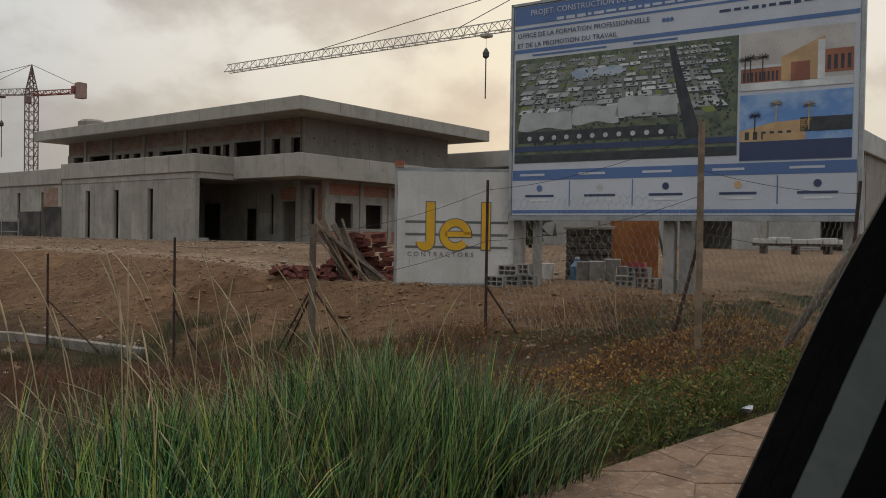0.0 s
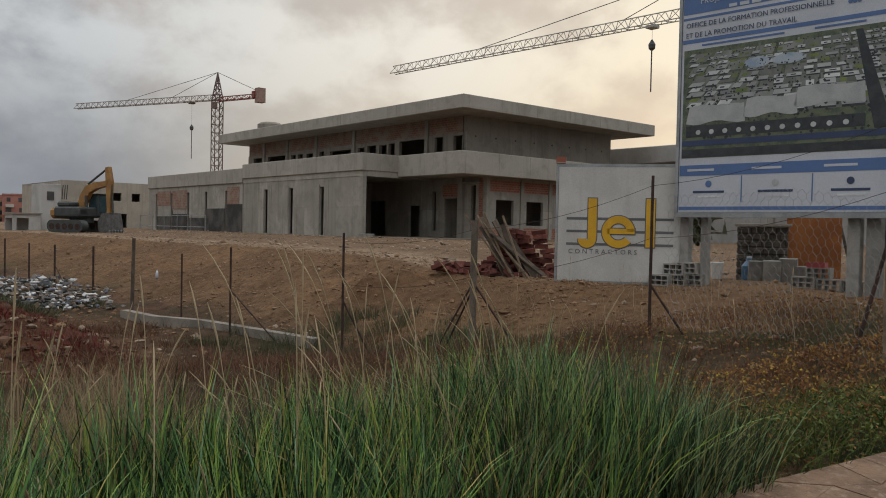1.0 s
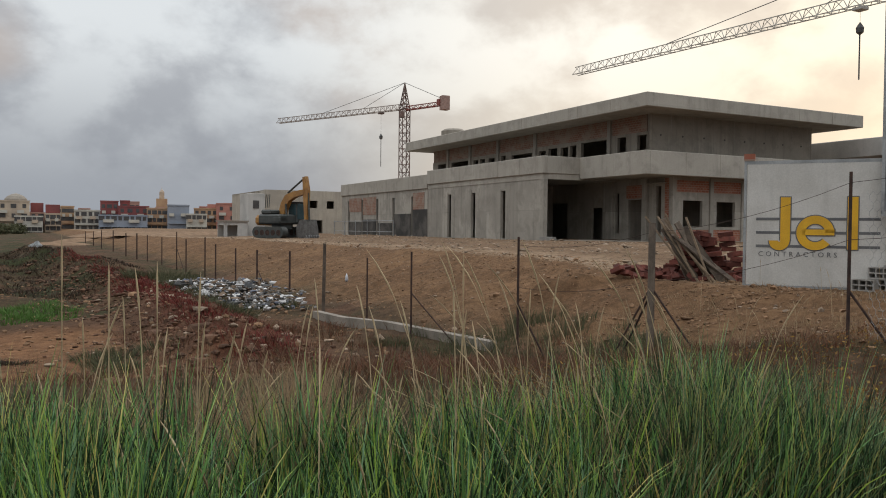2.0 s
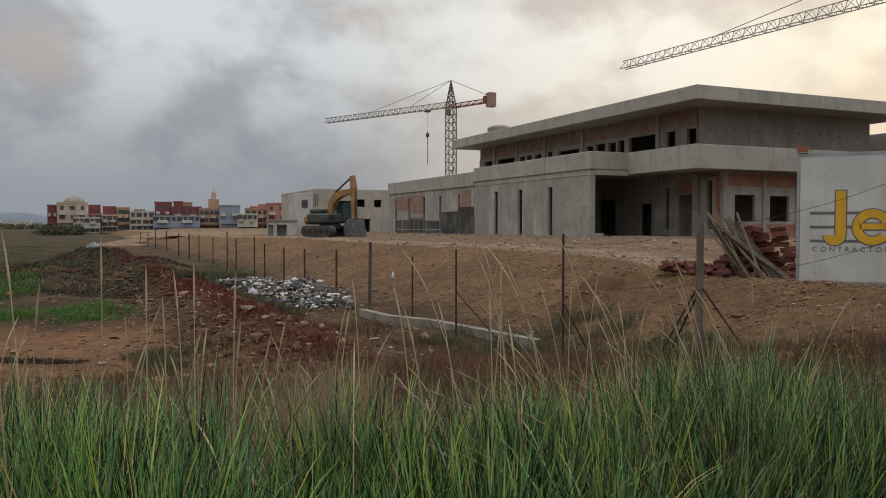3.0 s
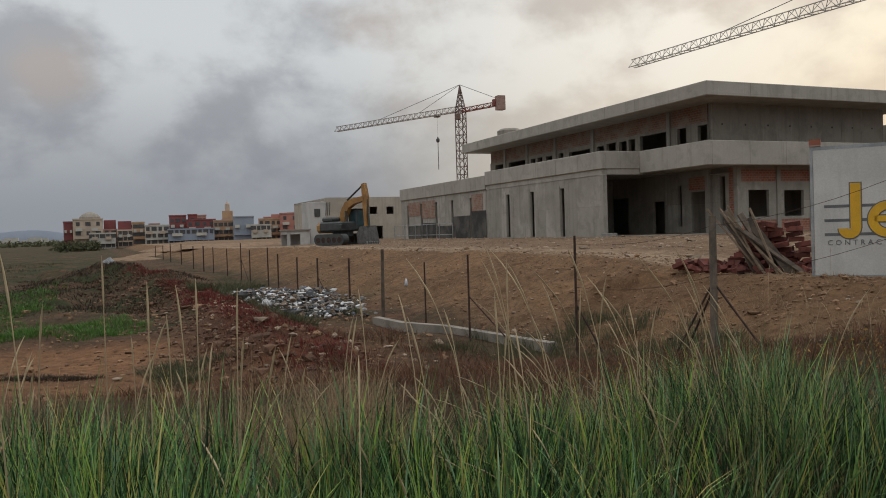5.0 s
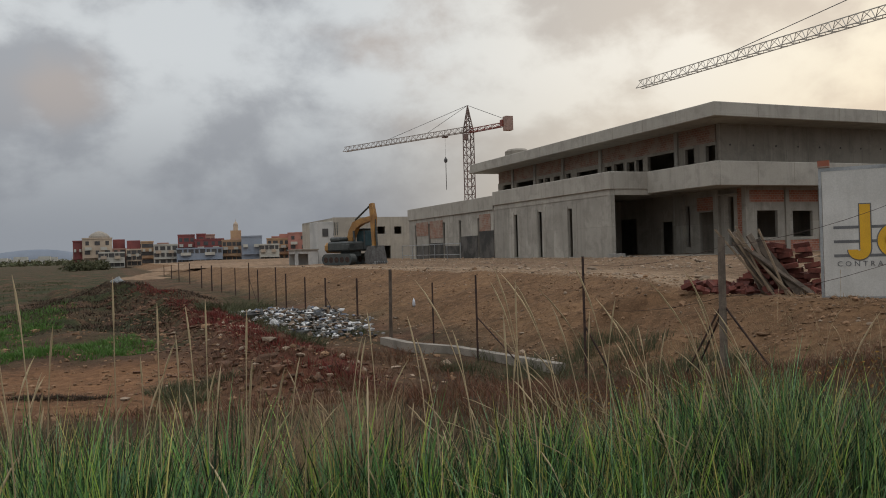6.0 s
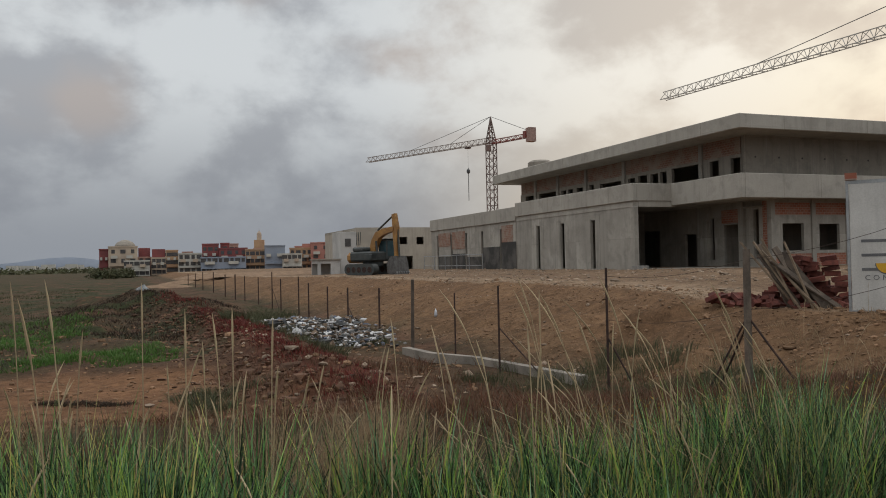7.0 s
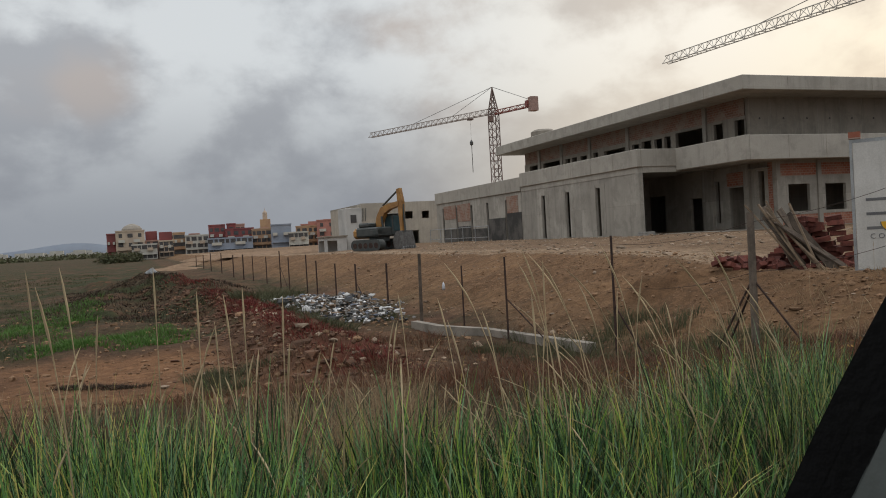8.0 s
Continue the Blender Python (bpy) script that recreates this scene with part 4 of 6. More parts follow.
def crane(label, foot, top_z, apex_z, tip, tail, mast_mat, jib_mat, trolley, hook_z, rope_z, tie_points, r, weight_mat):
    c = thing("tower_crane", label, "crane")
    fx, fy = foot
    bm = bmesh.new()
    truss(bm, (fx, fy, 0.2), (fx, fy, top_z), 1.5, 1.5, 1.5, r, False)
    part("mast", bm, mast_mat, c)
    bm = bmesh.new()
    truss(bm, (fx, fy, top_z), (tip[0], tip[1], top_z), 1.0, 1.0, 1.5, r * 0.8)
    part("jib", bm, jib_mat, c)
    bm = bmesh.new()
    truss(bm, (fx, fy, top_z - 0.2), (tail[0], tail[1], top_z), 0.9, 0.7, 1.5, r)
    part("counter_jib", bm, CRANE_RED, c)
    t = Vector((tail[0], tail[1], top_z))
    d = (Vector((fx, fy, top_z)) - t).normalized()
    bm = bmesh.new()
    beam(bm, t + d * 0.3 + Vector((0, 0, -0.9)), t + d * 0.3 + Vector((0, 0, 1.6)), 1.4, 1.3)
    part("counterweight", bm, weight_mat, c)
    bm = bmesh.new()
    beam(bm, t + d * 1.2 + Vector((0, 0, 0.0)), t + d * 1.2 + Vector((0, 0, 1.1)), 1.2, 0.9)
    part("winch", bm, CRANE_RED, c)
    bm = bmesh.new()  # four-legged head drawn together at its apex
    peak = Vector((fx, fy, apex_z))
    feet = [Vector((fx + i * 0.75, fy + j * 0.75, top_z)) for i, j in ((-1, -1), (1, -1), (1, 1), (-1, 1))]
    for i, p in enumerate(feet):
        beam(bm, p, peak, r * 2.4, r * 2.4)
        for k in range(4):
            q = feet[(i + 1) % 4]
            beam(bm, p.lerp(peak, k / 5), q.lerp(peak, (k + 1) / 5), r * 1.5, r * 1.5)
            beam(bm, p.lerp(peak, k / 5), q.lerp(peak, k / 5), r * 1.5, r * 1.5)
    part("tower_head", bm, mast_mat, c)
    bm = bmesh.new()
    box(bm, fx - 1.3, fx - 0.5, fy - 1.2, fy - 0.4, top_z - 1.7, top_z - 0.5, 0.08)
    part("cab", bm, mast_mat, c)
    for k in tie_points:
        p = Vector((fx, fy, top_z)).lerp(Vector((tip[0], tip[1], top_z)), k) + Vector((0, 0, 1.0))
        bm = bmesh.new()
        rod(bm, (fx, fy, apex_z), p, 0.045, sides=4)
        part("tie_rod", bm, CABLE, c)
    bm = bmesh.new()
    rod(bm, (fx, fy, apex_z), t + Vector((0, 0, 0.8)), 0.045, sides=4)
    part("tie_rod", bm, CABLE, c)
    hx, hy = trolley
    bm = bmesh.new()
    box(bm, hx - 0.5, hx + 0.5, hy - 0.5, hy + 0.5, top_z - 0.40, top_z - 0.1, 0.05)
    part("trolley", bm, mast_mat, c)
    bm = bmesh.new()
    rod(bm, (hx, hy, hook_z), (hx, hy, top_z - 0.3), 0.018, sides=4)
    part("hoist_rope", bm, CABLE, c)
    bm = bmesh.new()
    turned(bm, [(0.08, -0.5), (0.32, -0.3), (0.36, 0.1), (0.15, 0.45), (0.05, 0.6)], (hx, hy, hook_z), 10)
    part("hook_block", bm, CABLE, c)
    bm = bmesh.new()
    rod(bm, (hx, hy, rope_z), (hx, hy, hook_z - 0.3), 0.07, sides=5)
    part("sling", bm, CABLE, c)
    return c


crane("red tower crane with cream jib behind the wing", (62.9, 136.2), 23.5, 28.4, (48.3, 168.3), (66.9, 127.4), CRANE_MAST, CRANE_JIB,
      (60.5, 141.6), 18.8, 13.2, (0.30, 0.62), 0.062, CRANE_BALLAST)
crane("tall tower crane with a long cream lattice jib", (67.0, 40.6), 21.75, 26.0, (64.3, 86.2), (67.6, 30.0), CRANE_WHITE, CRANE_WHITE,
      (66.6, 47.3), 19.7, 15.2, (0.22, 0.66), 0.05, CRANE_WHITE)

# ---- excavator on the plateau ----
DIGGER = surface("digger_yellow", (0.36, 0.185, 0.05), (0.25, 0.125, 0.04), 2.0, 0.5, 0.1, 30.0)
DARK = surface("dark_steel", (0.035, 0.042, 0.040), (0.055, 0.058, 0.055), 3.0, 0.6, 0.2, 30.0)
BUCKET_STEEL = surface("worn_bucket_steel", (0.13, 0.125, 0.12), (0.09, 0.085, 0.08), 4.0, 0.7, 0.3, 30.0)
GLASS = surface("tinted_glass", (0.03, 0.06, 0.07), (0.045, 0.08, 0.09), 1.0, 0.08, 0.0, 30.0)
EX, EY = 16.2, 55.3
digger = thing("excavator", "dark tracked excavator with a raised orange boom on tan fill", "excavator", pose(EX, EY, ground_z(EX, EY), 0, 0, -62) @ Matrix.Scale(0.92, 4))
for y in (-1.25, 1.25):
    bm = bmesh.new()
    ring_pts = [(-1.2 + 0.42 * math.cos(math.radians(a)), 0.45 + 0.42 * math.sin(math.radians(a))) for a in range(90, 271, 20)]
    ring_pts += [(1.2 + 0.42 * math.cos(math.radians(a)), 0.45 + 0.42 * math.sin(math.radians(a))) for a in range(-90, 91, 20)]
    outline(bm, ring_pts, y - 0.28, y + 0.28)
    track = part("track", bm, DARK, digger)
    for i in range(5):
        bm = bmesh.new()
        rod(bm, (-1.16 + i * 0.58, y - 0.30, 0.42), (-1.16 + i * 0.58, y + 0.30, 0.42), 0.22, sides=12)
        part("roller", bm, RUST, track)
bm = bmesh.new()
rod(bm, (0, 0, 0.7), (0, 0, 1.05), 0.8, sides=20)
part("slew_ring", bm, DARK, digger)
bm = bmesh.new()
box(bm, -1.4, 1.0, -1.2, 1.2, 1.05, 1.80, 0.12)
box(bm, -1.2, -0.1, -1.1, 0.2, 1.80, 2.15, 0.10)
part("house", bm, DARK, digger, "dark engine housing")
bm = bmesh.new()
box(bm, -1.75, -1.25, -1.3, 1.2, 0.95, 1.75, 0.22)
part("counterweight", bm, DIGGER, digger)
bm = bmesh.new()
box(bm, 0.20, 1.15, 0.36, 1.22, 1.1, 2.72, 0.10)
cab = part("cab", bm, DARK, digger)
bm = bmesh.new()
box(bm, 0.3, 1.05, 0.335, 0.365, 1.75, 2.58, 0.01)
part("side_window", bm, GLASS, cab)
bm = bmesh.new()
box(bm, 1.13, 1.18, 0.45, 1.13, 1.45, 2.60, 0.01)
part("windscreen", bm, GLASS, cab)
bm = bmesh.new()
outline(bm, [(-0.35, 1.15), (0.25, 1.15), (0.40, 2.1), (0.80, 2.80), (1.45, 3.10), (2.38, 3.28), (2.42, 3.66), (1.3, 3.52), (0.45, 3.26), (0.0, 2.65), (-0.28, 1.8)], -0.18, 0.22)
part("boom", bm, DIGGER, digger)
bm = bmesh.new()
outline(bm, [(2.20, 4.55), (2.50, 4.62), (2.72, 3.6), (2.62, 1.35), (2.42, 1.35), (2.28, 3.2)], -0.14, 0.18)
part("stick", bm, DIGGER, digger)
bm = bmesh.new()
outline(bm, [(2.62, 1.42), (2.30, 1.36), (1.95, 0.85), (2.0, 0.15), (2.5, -0.02), (2.9, 0.15), (2.78, 0.85)], -0.5, 0.95)
bucket = part("bucket", bm, BUCKET_STEEL, digger, "dark toothed bucket resting on soil")
for i in range(6):
    bm = bmesh.new()
    box(bm, 2.5, 2.98, -0.46 + i * 0.26, -0.37 + i * 0.26, 0.0, 0.24, 0.01)
    part("tooth", bm, STEEL, bucket)
bm = bmesh.new()
box(bm, 0.15, 1.2, 0.32, 1.26, 2.71, 2.78, 0.03)
part("roof", bm, DARK, cab)
bm = bmesh.new()
box(bm, 0.2, 1.0, -1.22, -0.45, 1.2, 1.6, 0.05)
part("side_box", bm, DARK, digger)
for a, b in (((0.55, 0.02, 3.42), (2.28, 0.02, 4.5)), ((0.75, -0.25, 1.3), (0.6, -0.25, 2.6)), ((2.66, 0.02, 3.4), (2.80, 0.02, 1.3))):
    bm = bmesh.new()
    rod(bm, a, b, 0.075, sides=8)
    part("ram", bm, DARK, digger)
bm = bmesh.new()
for i in range(3):
    rod(bm, (-0.9 + i * 0.2, -0.9, 2.3), (-0.8 + i * 0.2, -0.9, 3.3), 0.03, sides=5)
part("handrail", bm, DARK, digger)

# ---- pale buildings beyond the plateau ----
PLASTER = surface("cream_plaster", (0.42, 0.375, 0.31), (0.35, 0.315, 0.265), 0.6, 0.9, 0.1, 20.0, streak=0.35)
WHITEWASH = surface("whitewash", (0.47, 0.455, 0.43), (0.38, 0.37, 0.35), 0.6, 0.9, 0.1, 20.0, streak=0.15)
PANE = surface("dark_opening", (0.045, 0.042, 0.042), (0.07, 0.065, 0.062), 1.0, 0.4, 0.0, 20.0)
site = thing("site_building", "low cream building with dark square windows", "building")
bm = bmesh.new()
wall_along(bm, "x", 81.0, 0.3, 21.84, 46.0, 0.2, 5.29, [(26.61, 27.48, 3.51, 4.28), (28.50, 29.32, 3.48, 4.26), (26.92, 28.05, 0.20, 2.25)])
part("wall", bm, PLASTER, site)
bm = bmesh.new()
box(bm, 21.84, 46, 81.3, 95, 4.99, 5.24)
box(bm, 21.84, 22.14, 81.3, 95, 0.2, 5.24)
box(bm, 22.14, 46, 86, 86.2, 0.2, 4.99)
part("roof", bm, PLASTER, site)
bm = bmesh.new()
box(bm, 20.11, 21.82, 80.6, 84.0, 0.2, 4.84, 0.03)
tower = part("stair_tower", bm, WHITEWASH, site)
bm = bmesh.new()
box(bm, 20.61, 21.21, 80.55, 80.62, 3.34, 4.14)
part("window", bm, PANE, tower)
hut = thing("site_hut", "small white site hut with a dark doorway", "hut")
bm = bmesh.new()
wall_along(bm, "x", 79.0, 0.2, 17.41, 19.69, 0.2, 1.98, [(17.71, 18.71, 0.2, 1.63)])
box(bm, 17.41, 19.69, 79.2, 82, 1.63, 1.98)
box(bm, 17.41, 19.69, 81.8, 82, 0.2, 1.63)
part("wall", bm, WHITEWASH, hut)
bm = bmesh.new()
box(bm, 17.26, 19.79, 78.85, 82.2, 1.98, 2.10)
part("roof", bm, CONCRETE_DARK, hut)

# building behind the billboard
hall = thing("rear_hall", "unfinished white-walled hall with a deep flat roof", "building")
bm = bmesh.new()
box(bm, 46.5, 62, 9.0, 36.5, 6.2, 7.35, 0.04)
part("roof", bm, WHITEWASH, hall)
bm = bmesh.new()
wall_along(bm, "y", 48.5, 0.25, 9.2, 36.0, 0.4, 6.2, [(16.3, 19.2, 0.6, 3.4), (10.0, 11.4, 0.6, 3.0), (22.0, 23.6, 0.6, 3.0), (27.0, 30.5, 3.4, 5.4)])
part("wall", bm, WHITEWASH, hall)
for y in (9.6, 14.0, 18.5 + 1.2, 24.5, 30.0, 35.8):
    bm = bmesh.new()
    box(bm, 46.9, 47.25, y - 0.18, y + 0.18, 0.3, 6.2, 0.01)
    part("column", bm, CONCRETE, hall)
bm = bmesh.new()
box(bm, 48.6, 61.5, 9.2, 9.4, 0.4, 6.2)
box(bm, 61.3, 61.5, 9.4, 36, 0.4, 6.2)
box(bm, 48.75, 61.3, 35.8, 36, 0.4, 6.2)
box(bm, 52, 52.2, 9.4, 35.8, 0.4, 6.2)
part("inner_wall", bm, CONCRETE_DARK, hall)

# ---- the town on the plain ----


def bearing(deg, dist):
    """A place at so many degrees to the right of +y, seen from the road."""
    return dist * math.sin(math.radians(deg)), dist * math.cos(math.radians(deg))


WINDOW = bpy.data.meshes.new("window")
wb = bmesh.new()
box(wb, -0.48, 0.48, -0.06, 0.06, -0.58, 0.58)
wb.to_mesh(WINDOW)
wb.free()
WINDOW.materials.append(PANE)
TOWN = {
    "cream": surface("town_cream", (0.46, 0.37, 0.28), (0.40, 0.32, 0.25), 0.3, 0.9, 0.0, 8.0),
    "red": surface("town_red", (0.235, 0.075, 0.07), (0.19, 0.07, 0.068), 0.3, 0.9, 0.0, 8.0),
    "pink": surface("town_pink", (0.42, 0.255, 0.20), (0.36, 0.22, 0.18), 0.3, 0.9, 0.0, 8.0),
    "orange": surface("town_orange", (0.44, 0.29, 0.175), (0.37, 0.235, 0.15), 0.3, 0.9, 0.0, 8.0),
    "blue": surface("town_blue", (0.235, 0.265, 0.315), (0.26, 0.285, 0.33), 0.3, 0.9, 0.0, 8.0),
    "brick": surface("town_brick", (0.40, 0.19, 0.15), (0.34, 0.16, 0.13), 0.3, 0.9, 0.0, 8.0),
    "pale": surface("town_pale", (0.48, 0.46, 0.40), (0.40, 0.38, 0.34), 0.3, 0.9, 0.0, 8.0),
}


def house(label, deg0, deg1, top, colour, upper=None, dist=260.0, hut_side=0, rows=3, cols=4, dome=False, blank=False):
    mid = (deg0 + deg1) / 2
    wd = dist * math.radians(deg1 - deg0)
    x, y = bearing(mid, dist)
    zg = -0.55
    h = thing("house", label, "house", pose(x, y, zg, 0, 0, -mid), "houses of the town")
    tall = top - zg
    split = tall * (0.66 if upper else 1.0)
    bm = bmesh.new()
    box(bm, -wd / 2, wd / 2, 0, 11, 0, split, 0.05)
    body = part("wall", bm, TOWN[colour], h)
    if upper:
        bm = bmesh.new()
        box(bm, -wd / 2 + 0.2, wd / 2 - 0.3, 1.2, 11, split, tall, 0.05)
        part("upper_storey", bm, TOWN[upper], h)
    bm = bmesh.new()
    box(bm, -wd / 2 - 0.1, wd / 2 + 0.1, -0.15, 0.3, split - 0.2, split + 0.2)
    part("cornice", bm, TOWN[colour], h)
    if hut_side:
        bm = bmesh.new()
        box(bm, hut_side * wd * 0.25 - 1.5, hut_side * wd * 0.25 + 1.5, 3, 7, tall, tall + 1.5)
        part("roof_hut", bm, TOWN["brick"], h)
    if dome:
        bm = bmesh.new()
        turned(bm, [(3.0, 0.0), (2.9, 0.7), (2.2, 1.5), (1.0, 2.1), (0.2, 2.3)], (0.6, 5, tall), 14)
        part("dome", bm, CONCRETE_DARK, h)
    for side in (-0.30, 0.22):
        bm = bmesh.new()
        box(bm, side * wd - wd * 0.11, side * wd + wd * 0.11, -1.0, 0.0, split * 0.62 - 0.12, split * 0.62 + 0.75)
        part("balcony", bm, TOWN["pale" if colour != "pale" else "cream"], h)
    bm = bmesh.new()
    box(bm, -wd / 2 + 0.3, wd / 2 - 0.3, -0.9, 0.0, split * 0.36 - 0.15, split * 0.36)
    part("canopy", bm, TOWN[colour], h)
    if not blank:
        for r_ in range(rows):
            for c_ in range(cols):
                z = split * (0.22 + 0.62 * r_ / max(1, rows - 1)) if rows > 1 else split * 0.6
                px = -wd / 2 + wd * (c_ + 0.5) / cols
                piece("window", WINDOW, h, pose(px, -0.02, z) @ Matrix.Diagonal((1.0 + 0.5 * ((r_ + c_) % 2), 1, 1, 1)))
    return h


# degrees right of +y on the plain
house("dark red narrow house at the town's edge", -1.85, -1.25, 7.6, "red", blank=True, dist=262)
house("cream three-storey house with a low dome on its roof", -1.3, 0.5, 8.3, "cream", None, dome=True, cols=3)
house("low pale house before the red ones", -0.35, 1.25, 3.9, "pale", None, 252, 0, 2, 5)
house("pink house with a dark red top storey", 0.5, 1.35, 8.0, "pink", "red", cols=2, dist=264)
house("cream house with a dark red top storey", 1.35, 2.3, 7.5, "cream", "red", cols=3)
house("orange plastered house with arched balconies", 2.3, 3.05, 7.0, "orange", cols=3)
house("pale plastered house with dark windows", 3.05, 4.6, 5.9, "pale", None, 256, 0, 3, 4)
house("long low blue-grey house with dark shopfronts", 4.5, 7.5, 4.5, "blue", None, 252, 0, 2, 8)
house("dark red house behind the blue one", 4.6, 5.7, 9.0, "red", None, 268, 0, 3, 3)
house("narrow dark red stair house", 5.8, 6.4, 9.3, "red", None, 272, 0, 2, 1)
house("red house with cream parapet", 5.7, 7.6, 7.5, "red", None, 266, 0, 3, 4)
house("pale roof house over the red ones", 6.4, 7.0, 9.4, "pink", None, 285, 0, 2, 2)
house("orange house beside the blue one", 7.45, 8.75, 6.9, "orange", None, 260, 0, 3, 4)
house("blank blue-grey gable wall", 8.75, 10.15, 7.7, "blue", None, 250, blank=True)
house("pale house with open balconies", 9.95, 11.3, 5.1, "pale", None, 248, 0, 2, 4)
house("orange plastered house with a roof room", 10.45, 12.05, 7.1, "orange", None, 262, 1, 3, 4)
house("bare red brick house", 11.9, 14.0, 8.6, "brick", None, 258, 0, 3, 3)
for k, (d0, d1, top, shade) in enumerate(((-0.1, 0.5, 8.0, "cream"), (2.0, 2.7, 7.6, "cream"), (3.3, 4.0, 7.0, "pink"), (8.0, 8.6, 7.8, "pink"), (10.8, 11.3, 8.3, "brick"), (12.4, 13.0, 9.6, "pink"))):
    house({"pink": "pink", "cream": "cream", "brick": "brick-red"}[shade] + " plastered house behind the front row", d0, d1, top, shade, None, 290.0, 0, 3, 2)
mx, my = bearing(8.4, 330)
minaret = thing("minaret", "slender square sand-coloured minaret over the roofs", "minaret", pose(mx, my, -0.5, 0, 0, -10))
bm = bmesh.new()
box(bm, -2.0, 2.0, -2.0, 2.0, 0, 12.6)
part("shaft", bm, TOWN["orange"], minaret)
bm = bmesh.new()
box(bm, -0.9, 0.9, -0.9, 0.9, 12.6, 14.8)
turned(bm, [(0.9, 0.0), (0.9, 0.4), (0.5, 1.0), (0.08, 1.5), (0.04, 2.4)], (0, 0, 14.8), 10)
part("lantern", bm, TOWN["cream"], minaret)

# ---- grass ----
# near-black and bright steps put shaded gaps and highlights into the blade colours
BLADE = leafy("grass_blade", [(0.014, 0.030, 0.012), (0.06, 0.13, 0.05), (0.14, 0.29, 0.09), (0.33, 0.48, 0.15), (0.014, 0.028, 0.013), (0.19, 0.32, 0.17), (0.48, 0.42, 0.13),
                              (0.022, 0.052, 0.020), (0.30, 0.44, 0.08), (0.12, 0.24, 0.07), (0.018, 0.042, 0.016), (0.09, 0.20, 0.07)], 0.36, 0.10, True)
rng = np.random.RandomState(4)


def blades(name, roots, tall, width, lean, material, droop=0.5, levels=4):
    """Many tapered, bending blades in one mesh. roots: n x 2 places; tall, width: n; lean: n x 2 tip shifts."""
    n = len(roots)
    base = np.c_[roots, height(roots[:, 0], roots[:, 1]) - 0.02]
    turn = rng.uniform(0, math.pi, n)
    side = np.c_[np.cos(turn), np.sin(turn), np.zeros(n)]
    verts = np.empty((n, 2 * levels + 1, 3))
    for k in range(levels + 1):
        s = k / levels
        p = base.copy()
        p[:, :2] += lean * (s ** 1.8)[None] if np.ndim(s) else lean * s ** 1.8
        p[:, 2] += tall * (s - droop * 0.35 * s ** 3)
        wd = width * (1 - s) ** 0.85 / 2
        if k < levels:
            verts[:, 2 * k] = p - side * wd[:, None]
            verts[:, 2 * k + 1] = p + side * wd[:, None]
        else:
            verts[:, 2 * k] = p
    faces = []
    per = 2 * levels + 1
    for i in range(n):
        o = i * per
        for k in range(levels - 1):
            faces.append((o + 2 * k, o + 2 * k + 1, o + 2 * k + 3, o + 2 * k + 2))
        faces.append((o + per - 3, o + per - 2, o + per - 1))
    return mesh_from(name, verts.reshape(-1, 3).tolist(), faces, material)


def belt(u, v):
    """Places along the verge: u along it, v away from the road."""
    return np.c_[0.99 * u + 0.13 * v, -0.13 * u + 0.99 * v]


def clumps(count, u0, u1, v0, v1, per, tall, spread, uneven=False):
    c = np.c_[rng.uniform(u0, u1, count), rng.uniform(v0, v1, count)]
    size = rng.uniform(0.60, 1.14, count)
    if uneven:
        size = size * np.interp(c[:, 0], [-1.0, 0.0, 0.6, 1.0, 1.8, 2.4, 3.2], [1.0, 0.98, 1.0, 0.90, 0.84, 0.94, 0.96])
    k = np.repeat(np.arange(count), per)
    n = len(k)
    ang, rad = rng.uniform(0, 6.283, n), np.sqrt(rng.uniform(0, 1, n))
    off = np.c_[np.cos(ang), np.sin(ang)] * rad[:, None]
    roots = belt(c[k, 0], c[k, 1]) + off * 0.21
    hh = tall * size[k] * rng.uniform(0.55, 1.1, n)
    lean = off * (spread * hh)[:, None] + rng.normal(0, 0.085, (n, 2))
    return roots, hh, lean


r, hh, ln = clumps(290, -7.0, 3.45, 2.95, 4.2, 90, 0.86, 0.24, True)
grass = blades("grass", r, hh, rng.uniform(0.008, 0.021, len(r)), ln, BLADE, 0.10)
tagged(grass, "tall green blue-tinged grass growing along the verge", "grass", kind="stuff")
r, hh, ln = clumps(110, -7.0, 3.6, 2.95, 4.2, 34, 0.80, 0.75, True)
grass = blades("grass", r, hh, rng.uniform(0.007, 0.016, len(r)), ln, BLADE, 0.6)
tagged(grass, "bent and crossing green grass blades in the verge", "grass", kind="stuff")


DRY = leafy("dry_straw", [(0.28, 0.20, 0.115), (0.38, 0.28, 0.165), (0.20, 0.13, 0.08), (0.32, 0.235, 0.145)], 0.8, 0.3)
MAROON = leafy("maroon_weed", [(0.13, 0.022, 0.018), (0.17, 0.038, 0.028), (0.06, 0.018, 0.015)], 0.8, 0.2)
RUSSET = leafy("russet_weed", [(0.11, 0.04, 0.024), (0.16, 0.075, 0.042), (0.07, 0.038, 0.025), (0.14, 0.095, 0.048)], 0.8, 0.2)
WEED = leafy("weed_leaf", [(0.022, 0.038, 0.010), (0.05, 0.078, 0.018), (0.095, 0.13, 0.028), (0.15, 0.17, 0.04), (0.09, 0.05, 0.025)], 0.7, 0.2)
